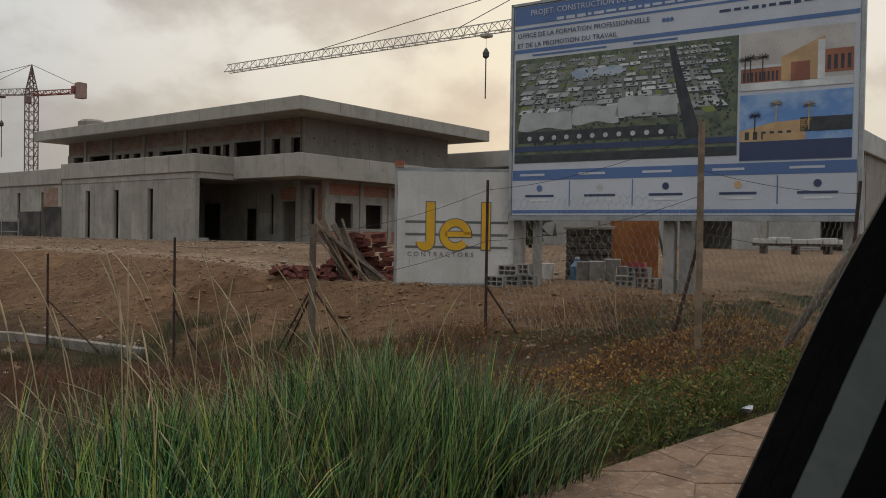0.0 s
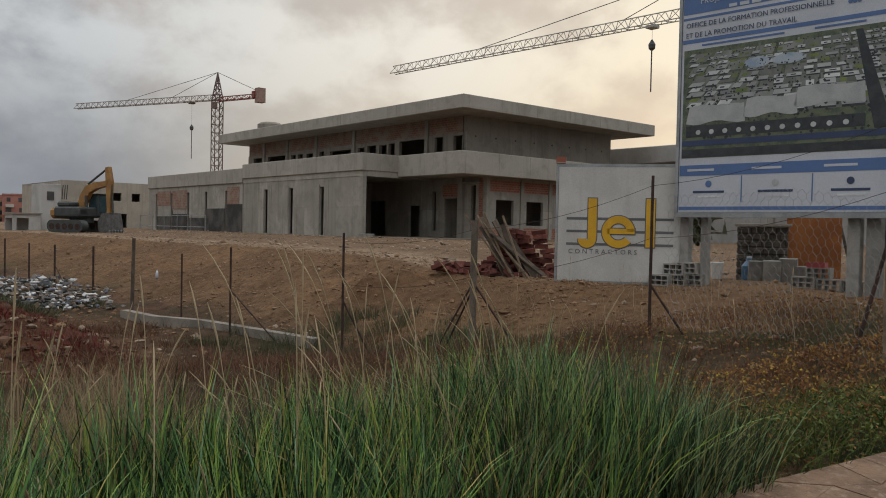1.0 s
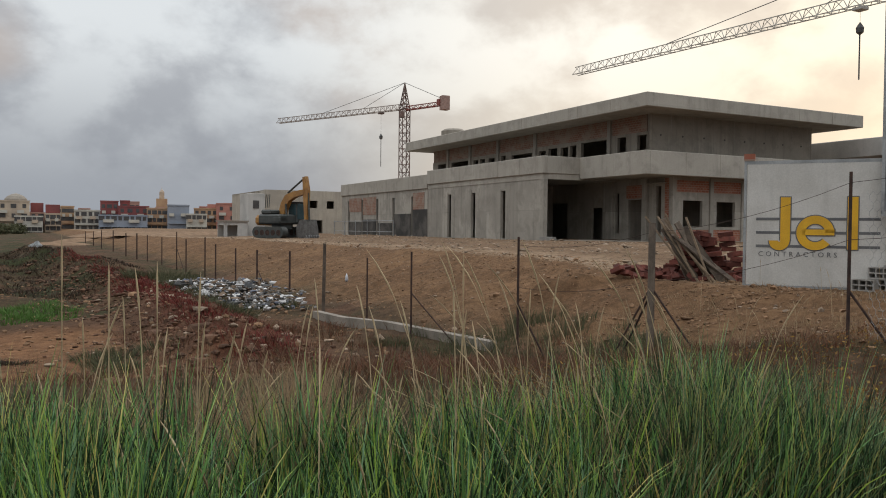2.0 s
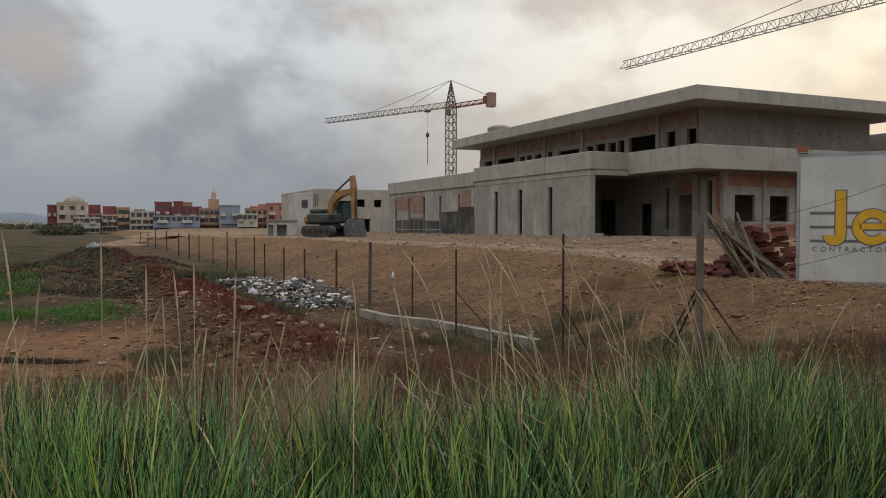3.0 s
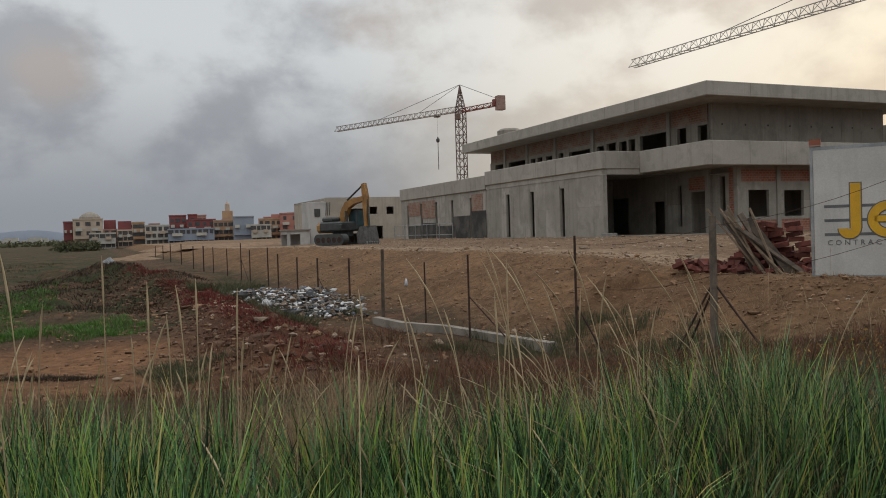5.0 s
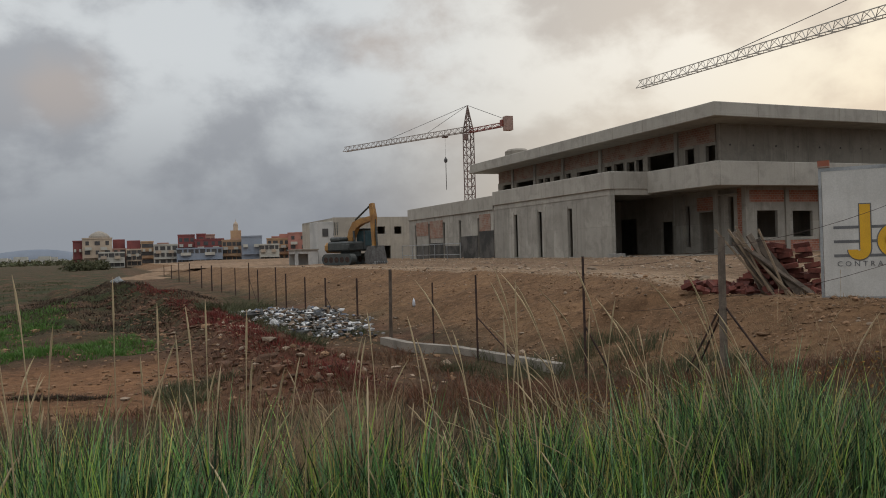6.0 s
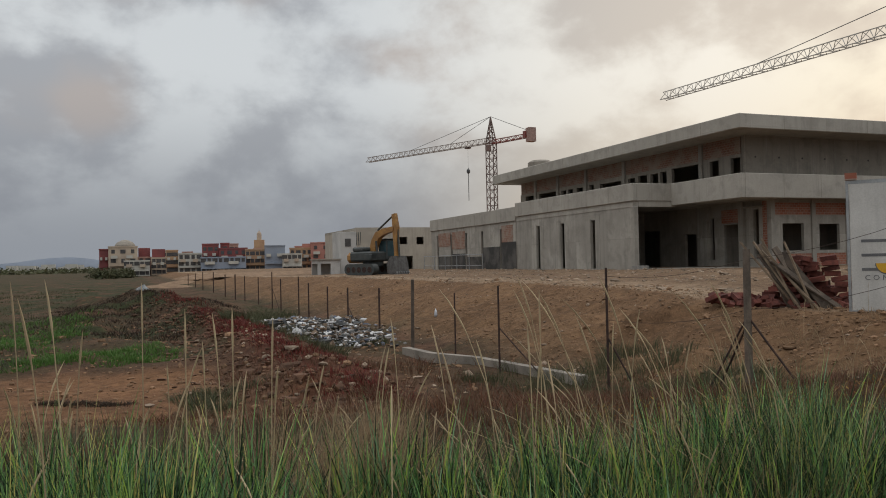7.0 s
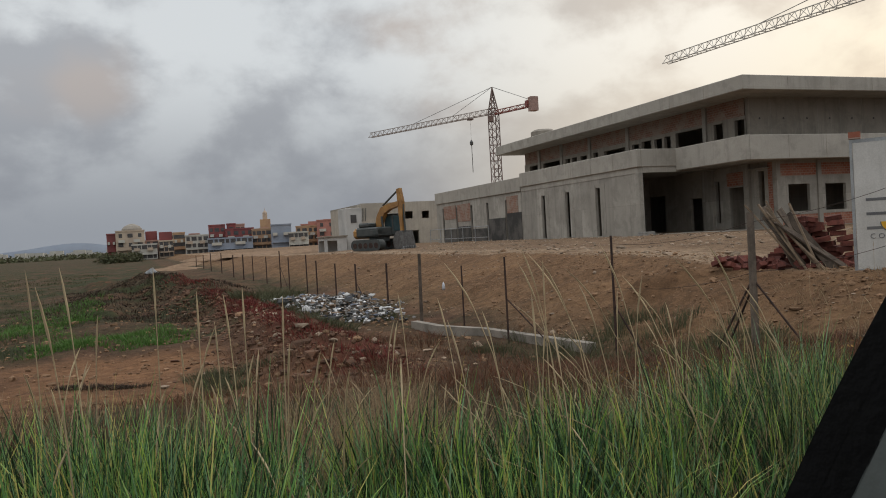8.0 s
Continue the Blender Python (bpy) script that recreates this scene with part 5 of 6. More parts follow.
# straw among the green, thin and tall
r, hh, ln = clumps(90, -7.0, 3.4, 3.5, 4.9, 18, 0.86, 0.28)
straw = blades("straw", r, hh, rng.uniform(0.003, 0.006, len(r)), ln, DRY)
tagged(straw, "thin dry straw among the green grass", "grass", kind="stuff")
r, hh, ln = clumps(15, 0.25, 1.15, 3.85, 4.45, 70, 0.98, 0.26)
straw = blades("straw", r, hh, rng.uniform(0.004, 0.009, len(r)), ln, DRY)
tagged(straw, "stand of tan dry grass plumes in the verge", "grass", kind="stuff")
# plume-like dry tufts on the slope behind the verge
r, hh, ln = clumps(34, -2.0, 4.5, 4.6, 7.0, 60, 0.55, 0.55)
tufts = blades("dry_tuft", r, hh, rng.uniform(0.004, 0.008, len(r)), ln, DRY)
tagged(tufts, "pinkish dry grass tufts in the ditch", "grass", kind="stuff")


STRAW = leafy("pale_straw", [(0.40, 0.30, 0.18), (0.46, 0.36, 0.22), (0.30, 0.22, 0.135)], 0.8, 0.0)


def stalks(name, roots, tall, lean, material, sides=4, head=0.0054, levels=7):
    """Dry stems with long seed heads."""
    n = len(roots)
    base = np.c_[roots, height(roots[:, 0], roots[:, 1]) - 0.02]
    prof = [(0.0, 0.0036), (0.3, 0.0032), (0.6, 0.0028), (0.78, 0.0025), (0.84, head), (0.93, head * 0.8), (1.0, 0.0008)]
    verts = np.empty((n, len(prof) * sides, 3))
    for k, (s, rad) in enumerate(prof):
        p = base.copy()
        p[:, :2] += lean * s ** 2.2
        p[:, 2] += tall * (s - 0.10 * s ** 4)
        for i in range(sides):
            a = 2 * math.pi * i / sides
            verts[:, k * sides + i] = p + np.array([math.cos(a) * rad, math.sin(a) * rad, 0])
    faces = []
    for i in range(n):
        o = i * len(prof) * sides
        for k in range(len(prof) - 1):
            for j in range(sides):
                a, b = o + k * sides + j, o + k * sides + (j + 1) % sides
                faces.append((a, b, b + sides, a + sides))
    return mesh_from(name, verts.reshape(-1, 3).tolist(), faces, material, True)


n = 300
u, v = rng.uniform(-4.5, 3.3, n), rng.uniform(3.2, 5.2, n)
hot = rng.uniform(0, 1, n) < 0.22  # a thicker stand by the end of the green clump
u[hot], v[hot] = rng.normal(2.3, 0.55, hot.sum()), rng.uniform(3.4, 4.6, hot.sum())
lean = rng.normal(0, 0.12, (n, 2))
lean[hot] += np.array([-0.28, 0.05])
dry = stalks("dry_stalk", belt(u, v), 0.5 + 1.3 * rng.beta(1.0, 4.0, n), lean, STRAW)
tagged(dry, "tall straw-coloured seed stalks above the grass", "grass", kind="stuff")
# the few tallest stems, with plumes, up to eye height: foot, tip height and lean
TALL = np.array([(-0.16, 3.73, 1.45, -0.07, -0.01),
                 (-0.39, 4.31, 1.44, -0.04, -0.00),
                 (0.15, 4.10, 1.42, 0.00, -0.00),
                 (0.33, 3.85, 1.30, -0.00, 0.00),
                 (0.47, 4.44, 1.10, -0.02, 0.00),
                 (0.53, 4.19, 1.26, -0.05, 0.00),
                 (0.55, 3.95, 1.30, 0.00, -0.00),
                 (0.68, 3.69, 1.26, 0.02, -0.00),
                 (2.13, 3.83, 1.33, 0.00, -0.00),
                 (2.32, 3.44, 1.21, -0.15, 0.09),
                 (1.87, 3.42, 1.19, -0.02, 0.01),
                 (1.97, 4.04, 1.06, -0.10, 0.05)])
n = 16
spots = np.r_[TALL[:, :2], belt(rng.normal(2.35, 0.4, n), rng.uniform(3.5, 4.5, n))]
tip = np.r_[TALL[:, 2], rng.uniform(0.95, 1.42, n)]
lean = np.r_[TALL[:, 3:], rng.normal(0, 0.10, (n, 2)) + np.array([-0.34, 0.05])]
dry = stalks("dry_stalk", spots, (tip - height(spots[:, 0], spots[:, 1])) / 0.9, lean, STRAW, 5, 0.0055)
tagged(dry, "tallest straw-coloured reed stems with pale plumes", "grass", kind="stuff")

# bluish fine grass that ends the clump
# darkest and palest tones again stand in for shade and glints between blades
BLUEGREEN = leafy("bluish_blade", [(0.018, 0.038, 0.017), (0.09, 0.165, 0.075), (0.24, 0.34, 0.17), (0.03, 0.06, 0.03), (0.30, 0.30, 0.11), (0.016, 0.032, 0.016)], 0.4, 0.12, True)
r, hh, ln = clumps(46, 2.2, 3.85, 2.98, 4.0, 110, 0.86, 0.34)
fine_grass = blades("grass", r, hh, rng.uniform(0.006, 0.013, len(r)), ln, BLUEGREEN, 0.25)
r, hh, ln = clumps(34, 1.9, 3.8, 2.98, 4.1, 30, 0.80, 0.6)
straw = blades("straw", r, hh, rng.uniform(0.003, 0.007, len(r)), ln, DRY, 0.4)
tagged(straw, "dry bent straw in the bluish grass clump", "grass", kind="stuff")
tagged(fine_grass, "bluish fine grass clump beside the pavement", "grass", kind="stuff")


def leaf_mass(name, label, count, u0, u1, v0, v1, tall, size, material, lumps=2.2):
    """Low bushy growth: many small tilted leaves filling an uneven hump."""
    u_, v_ = rng.uniform(u0, u1, count), rng.uniform(v0, v1, count)
    p = belt(u_, v_)
    rise = tall * (0.45 + 0.55 * np.clip(0.5 + 0.5 * waves(p[:, 0], p[:, 1], lumps * 0.5, 31), 0, 1))
    rise = rise * np.clip(np.minimum(v_ - v0, v1 - v_) / 0.25, 0.25, 1)
    ctr = np.c_[p, height(p[:, 0], p[:, 1]) + rise * np.sqrt(rng.uniform(0.02, 1, count))]
    a = rng.normal(0, 1, (count, 3))
    a /= np.linalg.norm(a, axis=1, keepdims=True)
    b = np.cross(a, rng.normal(0, 1, (count, 3)))
    b /= np.linalg.norm(b, axis=1, keepdims=True)
    ln_ = size * rng.uniform(0.6, 1.5, count)
    q = np.stack([ctr - a * ln_[:, None], ctr + b * (ln_ * 0.4)[:, None], ctr + a * ln_[:, None], ctr - b * (ln_ * 0.4)[:, None]], 1)
    ob = mesh_from(name, q.reshape(-1, 3).tolist(), np.arange(4 * count).reshape(-1, 4).tolist(), material)
    return tagged(ob, label, "weeds", kind="stuff")


AUTUMN = leafy("withered_leaf", [(0.16, 0.06, 0.03), (0.26, 0.12, 0.04), (0.10, 0.045, 0.025), (0.34, 0.20, 0.05), (0.08, 0.05, 0.03)], 0.8, 0.2)
leaf_mass("weeds", "low leafy green weeds beside the stone pavement", 17000, 3.6, 10.0, 2.95, 3.85, 0.38, 0.017, WEED, 1.2)
leaf_mass("withered_weeds", "brown withered leaves among the green weeds", 6000, 3.5, 10.0, 2.95, 4.0, 0.36, 0.016, AUTUMN, 0.9)
leaf_mass("withered_weeds", "withered orange and brown weeds behind the green", 9000, 3.3, 10.0, 3.6, 4.9, 0.40, 0.020, AUTUMN)
leaf_mass("withered_weeds", "thin withered weeds on the rough slope", 4200, 3.0, 10.5, 4.7, 7.2, 0.22, 0.018, AUTUMN, 1.2)
r, hh, ln = clumps(120, 3.4, 9.5, 3.0, 4.0, 30, 0.40, 0.7)
weeds = blades("weeds", r, hh, rng.uniform(0.006, 0.012, len(r)), ln, WEED, 0.7, 3)
tagged(weeds, "green grass blades among the weeds", "weeds", kind="stuff")
r, hh, ln = clumps(150, 3.2, 9.5, 3.7, 7.0, 24, 0.34, 0.7)
brown = blades("russet_weeds", r, hh, rng.uniform(0.004, 0.009, len(r)), ln, RUSSET, 0.7, 3)
tagged(brown, "withered russet stems on the rough ground", "weeds", kind="stuff")


def scatter(name, label, count, x0, x1, y0, y1, per, tall, spread, width, material, radius=0.3, bank=False):
    """Tufts over a stretch of ground."""
    c = np.c_[rng.uniform(x0, x1, count), rng.uniform(y0, y1, count)]
    if bank:
        c[:, 0] += berm_x(c[:, 1])
    k = np.repeat(np.arange(count), per)
    m_ = len(k)
    ang, rad = rng.uniform(0, 6.283, m_), np.sqrt(rng.uniform(0, 1, m_))
    off = np.c_[np.cos(ang), np.sin(ang)] * rad[:, None]
    big = rng.uniform(0.5, 1.2, count)
    t = tall * rng.uniform(0.5, 1.1, m_) * big[k]
    ob = blades(name, c[k] + off * (radius * big[k])[:, None], t, rng.uniform(*width, m_), off * (spread * t)[:, None] + rng.normal(0, 0.03, (m_, 2)), material, 0.7, 3)
    return tagged(ob, label, "weeds", kind="stuff")


GREEN = leafy("field_green", [(0.05, 0.11, 0.02), (0.07, 0.15, 0.028), (0.09, 0.17, 0.035)], 0.7, 0.2)
GLOOM = leafy("dark_scrub", [(0.030, 0.018, 0.013), (0.050, 0.030, 0.020), (0.030, 0.028, 0.016), (0.075, 0.038, 0.026), (0.045, 0.040, 0.022)], 0.85, 0.1)
OLIVE = leafy("olive_scrub", [(0.055, 0.065, 0.03), (0.08, 0.085, 0.04), (0.10, 0.095, 0.05), (0.05, 0.05, 0.03)], 0.8, 0.15)
scatter("field_grass", "short bright green growth on the field", 60, -3.8, -1.4, 22, 33, 70, 0.20, 0.7, (0.015, 0.035), GREEN, 0.55)
scatter("field_grass", "short green growth below the dark bank", 46, -2.2, 0.9, 18.6, 22.5, 70, 0.22, 0.7, (0.012, 0.03), GREEN, 0.45)
scatter("field_grass", "dull olive growth over the field", 380, -14, -2.5, 18.5, 36, 44, 0.18, 0.7, (0.015, 0.035), OLIVE, 0.6)
scatter("field_grass", "thin olive growth over the far field", 300, -30, -3, 36, 95, 40, 0.25, 0.6, (0.03, 0.06), OLIVE, 1.2)
scatter("scrub", "dark brown scrub covering the far bank", 300, -3.0, 4.2, 24.5, 47, 50, 0.19, 1.0, (0.02, 0.045), GLOOM, 0.7)
scatter("scrub", "dark green scrub clump beside the bare sand", 9, 0.9, 1.9, 11.9, 13.3, 150, 0.26, 0.8, (0.008, 0.018), OLIVE, 0.3)
scatter("scrub", "low olive scrub beside the fence", 26, 3.4, 6.2, 20, 34, 160, 0.55, 0.7, (0.012, 0.028), OLIVE, 0.55)
scatter("scrub", "grey-green scrub in the ditch by the fence", 60, 5.6, 9.0, 8.5, 13.5, 60, 0.42, 0.6, (0.008, 0.016), OLIVE, 0.35)
scatter("russet_weeds", "dark red weeds on the earth bank", 150, -0.25, 0.75, 10.5, 34, 80, 0.20, 0.8, (0.012, 0.026), MAROON, 0.5, True)
scatter("scrub", "olive scrub clump on the red earth bank", 9, 3.4, 4.6, 16.6, 18.2, 170, 0.42, 0.7, (0.010, 0.022), OLIVE, 0.35)
scatter("scrub", "grey-green scrub clump on the far earth bank", 10, 2.7, 3.9, 23.5, 26.0, 170, 0.6, 0.7, (0.012, 0.026), OLIVE, 0.4)
scatter("russet_weeds", "dark brown weeds on the ditch floor", 300, 2.8, 8.2, 5.5, 11.5, 46, 0.24, 0.8, (0.007, 0.015), RUSSET, 0.4)
scatter("russet_weeds", "withered brown weeds in the ditch", 130, 1.5, 6.8, 7.5, 17, 40, 0.26, 0.8, (0.008, 0.018), RUSSET, 0.4)
scatter("russet_weeds", "withered russet weeds behind the verge grass", 110, -5.0, 3.0, 6.0, 9.5, 36, 0.20, 0.9, (0.006, 0.013), RUSSET, 0.4)
scatter("russet_weeds", "low dark brown growth on a hummock", 34, -1.2, 0.2, 13.3, 13.8, 70, 0.10, 0.9, (0.008, 0.018), GLOOM, 0.20)
scatter("scrub", "dry scrub on the slope before the signs", 110, 8.0, 13.2, 1.0, 11.0, 30, 0.22, 0.8, (0.006, 0.012), DRY, 0.35)
n = 26
dry = stalks("dry_stalk", np.c_[rng.uniform(7.5, 11.8, n), rng.uniform(4, 10, n)], rng.uniform(0.4, 0.8, n), rng.normal(0, 0.1, (n, 2)), STRAW)
tagged(dry, "sparse dry stems on the slope", "grass", kind="stuff")
# small yellow flower heads among the weeds
FLOWER = surface("yellow_flower", (0.38, 0.27, 0.04), (0.32, 0.20, 0.04), 9.0, 0.7, 0.0, 60.0, island=0.3)
fv, ff = [], []
for i in range(120):
    uu, vv = random.uniform(3.4, 6.5), random.uniform(3.4, 4.6)
    p = belt(np.array([uu]), np.array([vv]))[0]
    z = ground_z(*p) + random.uniform(0.15, 0.42)
    s, o = random.uniform(0.008, 0.015), len(fv)
    fv += [(p[0] + s, p[1], z), (p[0] - s, p[1], z), (p[0], p[1] + s, z), (p[0], p[1] - s, z), (p[0], p[1], z + s), (p[0], p[1], z - s)]
    for a, b, c in ((0, 2, 4), (2, 1, 4), (1, 3, 4), (3, 0, 4), (2, 0, 5), (1, 2, 5), (3, 1, 5), (0, 3, 5)):
        ff.append((o + a, o + b, o + c))
tagged(mesh_from("flower_heads", fv, ff, FLOWER), "small yellow flower heads among the weeds", "flowers", kind="stuff")

# ---- stones and rubble ----
ICO = bmesh.new()
bmesh.ops.create_icosphere(ICO, subdivisions=1, radius=1.0)
ICO_V = np.array([v.co[:] for v in ICO.verts])
ICO_F = np.array([[v.index for v in f.verts] for f in ICO.faces])
ICO.free()


def stones(name, label, xs, ys, sizes, material, flat=0.6):
    n = len(xs)
    shape = ICO_V[None] * rng.uniform(0.55, 1.25, (n, len(ICO_V), 1)) * (sizes[:, None] * rng.uniform(0.6, 1.3, (n, 3)))[:, None, :] * np.array([1, 1, flat])
    verts = shape + np.c_[xs, ys, height(xs, ys) + sizes * 0.15][:, None, :]
    faces = (ICO_F[None] + (np.arange(n) * len(ICO_V))[:, None, None]).reshape(-1, 3)
    ob = mesh_from(name, verts.reshape(-1, 3).tolist(), faces.tolist(), material)
    return tagged(ob, label, "stones", kind="stuff")


STONE = surface("pale_stone", (0.30, 0.228, 0.165), (0.22, 0.165, 0.12), 8.0, 0.95, 0.3, 60.0, island=0.4)
DARK_CLOD = surface("dark_earth_clod", (0.13, 0.072, 0.045), (0.085, 0.05, 0.034), 8.0, 0.95, 0.4, 60.0, island=0.45)
CLOD = surface("earth_clod", (0.24, 0.145, 0.085), (0.16, 0.098, 0.058), 8.0, 0.95, 0.4, 60.0, island=0.35)
n = 3000
stones("slope_stones", "many small clods on the embankment", rng.uniform(7.4, 12.8, n), rng.uniform(8, 22, n), rng.lognormal(-4.1, 0.5, n), CLOD)
n = 2200
stones("litter", "small stones and clods before the signs", rng.uniform(7.8, 14.5, n), rng.uniform(1.0, 11.5, n), rng.lognormal(-4.0, 0.5, n), CLOD)
n = 3600
stones("slope_stones", "pale stones and clods on the embankment", rng.uniform(7.4, 13.5, n), 9 + 34 * rng.uniform(0, 1, n) ** 1.7, rng.lognormal(-3.95, 0.55, n), CLOD)
n = 800
stones("slope_stones", "scattered pale stones on the embankment", rng.uniform(7.2, 13.0, n), 4 + 34 * rng.uniform(0, 1, n) ** 1.6, rng.lognormal(-3.9, 0.5, n), STONE)
n = 2600
stones("rubble", "stony rubble along the plateau's edge", rng.uniform(12, 26, n), rng.uniform(8, 60, n), np.minimum(rng.lognormal(-3.2, 0.5, n), 0.16), STONE, 0.5)
n = 2600
stones("field_clods", "clods of reddish earth in the field", rng.uniform(-5, 6.5, n), rng.uniform(8, 30, n), rng.lognormal(-3.5, 0.5, n), CLOD)

n = 2400
ys = 9.5 + 24 * rng.uniform(0, 1, n) ** 1.3
stones("bank_clods", "dark clods and stones along the earth bank", berm_x(ys) + rng.normal(-0.35, 0.75, n), ys, rng.lognormal(-3.1, 0.45, n), DARK_CLOD)
n = 260
ys = 9.5 + 16 * rng.uniform(0, 1, n)
stones("bank_stones", "pale stones and scraps along the earth bank", berm_x(ys) + rng.normal(0.2, 1.0, n), ys, rng.lognormal(-3.1, 0.45, n), STONE)

# ---- rubbish heap at the foot of the bank ----
TRASH = bpy.data.materials.new("rubbish")
TRASH.use_nodes = True
tn = Nodes(TRASH.node_tree)
tr = tn.add("ShaderNodeValToRGB", {0: tn.add("ShaderNodeNewGeometry").outputs["Random Per Island"]})
tones = [(0.0, (0.46, 0.45, 0.44)), (0.12, (0.05, 0.05, 0.05)), (0.36, (0.15, 0.135, 0.12)), (0.55, (0.62, 0.61, 0.60)), (0.69, (0.10, 0.11, 0.14)), (0.77, (0.15, 0.098, 0.06))]
te = tr.color_ramp.elements
while len(te) < len(tones):
    te.new(0.5)
tr.color_ramp.interpolation = "CONSTANT"
for i, (p, c) in enumerate(tones):
    te[i].position, te[i].color = p, col(*c)
tb = tn.add("ShaderNodeBsdfPrincipled", {"Base Color": tr.outputs[0], "Roughness": 0.7})
tn.add("ShaderNodeOutputMaterial", {0: tb.outputs[0]})
n = 2500
ys = 18.5 + 11.0 * rng.beta(2.0, 1.7, n)
xs = 3.8 + 2.9 * rng.beta(2, 2, n) + 0.35 * np.sin(ys * 2.1) + 0.02 * (ys - 20)
pile = 0.45 * np.exp(-((ys - 23) / 5) ** 2)
sz = np.minimum(rng.lognormal(-2.85, 0.5, n), 0.15)
shape = ICO_V[None] * rng.uniform(0.3, 1.4, (n, len(ICO_V), 1)) * (sz[:, None] * rng.uniform(0.4, 1.5, (n, 3)))[:, None, :] * np.array([1, 1, 0.55])
tv = shape + np.c_[xs, ys, height(xs, ys) + pile * rng.uniform(0, 1, n) + 0.02][:, None, :]
tf = (ICO_F[None] + (np.arange(n) * len(ICO_V))[:, None, None]).reshape(-1, 3)
tagged(mesh_from("rubbish_heap", tv.reshape(-1, 3).tolist(), tf.tolist(), TRASH), "strewn white and grey rubbish below the fill", "rubbish", kind="stuff")
bag = mesh_from("plastic_bag", (ICO_V * np.array([0.06, 0.05, 0.14]) * rng.uniform(0.7, 1.2, (12, 1)) + np.array([8.81, 23.2, ground_z(8.81, 23.2) + 0.12])).tolist(), ICO_F.tolist(), WHITE, True)
tagged(bag, "white plastic bag caught on the slope", "bag")

bag = mesh_from("plastic_bag", (ICO_V * np.array([0.10, 0.06, 0.032]) * rng.uniform(0.3, 1.35, (12, 1)) + np.array([6.68, 2.14, 0.04])).tolist(), ICO_F.tolist(), WHITE)
tagged(bag, "crumpled white plastic bag at the pavement's edge", "bag")

# ---- concrete drain edge ----
KERB = surface("stained_kerb", (0.27, 0.238, 0.20), (0.18, 0.16, 0.135), 1.5, 0.95, 0.4, 30.0)
kerb = thing("concrete_channel", "pale concrete channel edge at the foot of the bank", "kerb")
pts = [(7.15, 11.8), (6.85, 13.1), (6.5, 14.8), (6.15, 16.4), (5.95, 17.6)]
for (ax, ay), (bx, by) in zip(pts, pts[1:]):
    bm = bmesh.new()
    za, zb = max(ground_z(ax, ay), -0.62) + 0.05, max(ground_z(bx, by), -0.62) + 0.05
    beam(bm, (ax, ay, za), (bx, by, zb), 0.18, 0.20)
    part("segment", bm, KERB, kerb)

# ---- bricks, timber and blocks by the signs ----
random.seed(8)


def small_box(name, a, b, c, material, bevel=0.004):
    bm = bmesh.new()
    box(bm, -a / 2, a / 2, -b / 2, b / 2, -c / 2, c / 2, bevel)
    me = bpy.data.meshes.new(name)
    bm.to_mesh(me)
    bm.free()
    me.materials.append(material)
    return me


BRICK_PIECE = small_box("brick", 0.30, 0.15, 0.10, CLAY)
heap = thing("brick_pile", "collapsed pile of dark red hollow bricks", "brick pile", pose(12.15, 12.05, ground_z(12.15, 12.05), 0, 0, -45) @ Matrix.Scale(0.92, 4))
for layer in range(9):
    half = 0.85 - layer * 0.075
    for i in range(int(half * 2 / 0.31)):
        for j in range(2):
            piece("brick", BRICK_PIECE, heap, pose(0.15 - half + i * 0.31 + random.uniform(-0.05, 0.05), -0.15 + j * 0.22 + random.uniform(-0.04, 0.04),
                  0.05 + layer * 0.108, random.uniform(-9, 9), random.uniform(-12, 12), random.uniform(-28, 28)))
for i in range(60):
    a, d = random.uniform(0, 6.28), random.uniform(0.5, 1.25)
    piece("brick", BRICK_PIECE, heap, pose(d * math.cos(a) * 1.1, d * math.sin(a) * 0.7 - 0.1, 0.06 + max(0, 0.8 - d) * random.uniform(0.3, 1.0),
          random.uniform(-40, 40), random.uniform(-40, 40), random.uniform(0, 180)))
for i in range(22):
    piece("brick", BRICK_PIECE, heap, pose(random.uniform(-1.75, -0.85), random.uniform(-0.3, 0.3), 0.05 + 0.07 * random.randint(0, 2),
          random.uniform(-30, 30), random.uniform(-30, 30), random.uniform(0, 180)))
for layer in range(10):
    for i in range(3):
        piece("brick", BRICK_PIECE, heap, pose(0.30 + i * 0.32 - layer * 0.055 + random.uniform(-0.09, 0.09), -0.36 + random.uniform(-0.08, 0.08),
              0.05 + layer * 0.106, random.uniform(-9, 9), random.uniform(-12, 12), random.uniform(-30, 30)))
PLANK = small_box("plank", 1.45, 0.17, 0.04, TIMBER)
STICK = small_box("stick", 1.9, 0.045, 0.04, POSTWOOD)
planks = thing("leaning_planks", "weathered grey planks leaning on the brick pile", "planks", pose(11.85, 11.7, ground_z(11.85, 11.7), 0, 0, -45) @ Matrix.Scale(0.92, 4))
for i, (x, y, tilt, turn) in enumerate(((-0.50, -0.10, 66, 8), (-0.40, -0.20, 55, -16), (-0.16, -0.24, 60, 12), (-0.10, -0.20, 44, 20), (0.04, -0.30, 54, -12), (0.12, -0.34, 38, 6))):
    piece("plank", PLANK, planks, pose(x, y, (0.64, 0.50, 0.60, 0.46, 0.53, 0.42)[i], (70, 20, 48, 5, 62, 30)[i], tilt, turn))

for i in range(6):
    piece("stick", STICK, planks, pose(-0.62 + 0.12 * i + random.uniform(-0.1, 0.1), -0.34 - 0.02 * i, 0.60 - 0.03 * i, 0, 60 + random.uniform(-16, 12), random.uniform(-24, 24)))



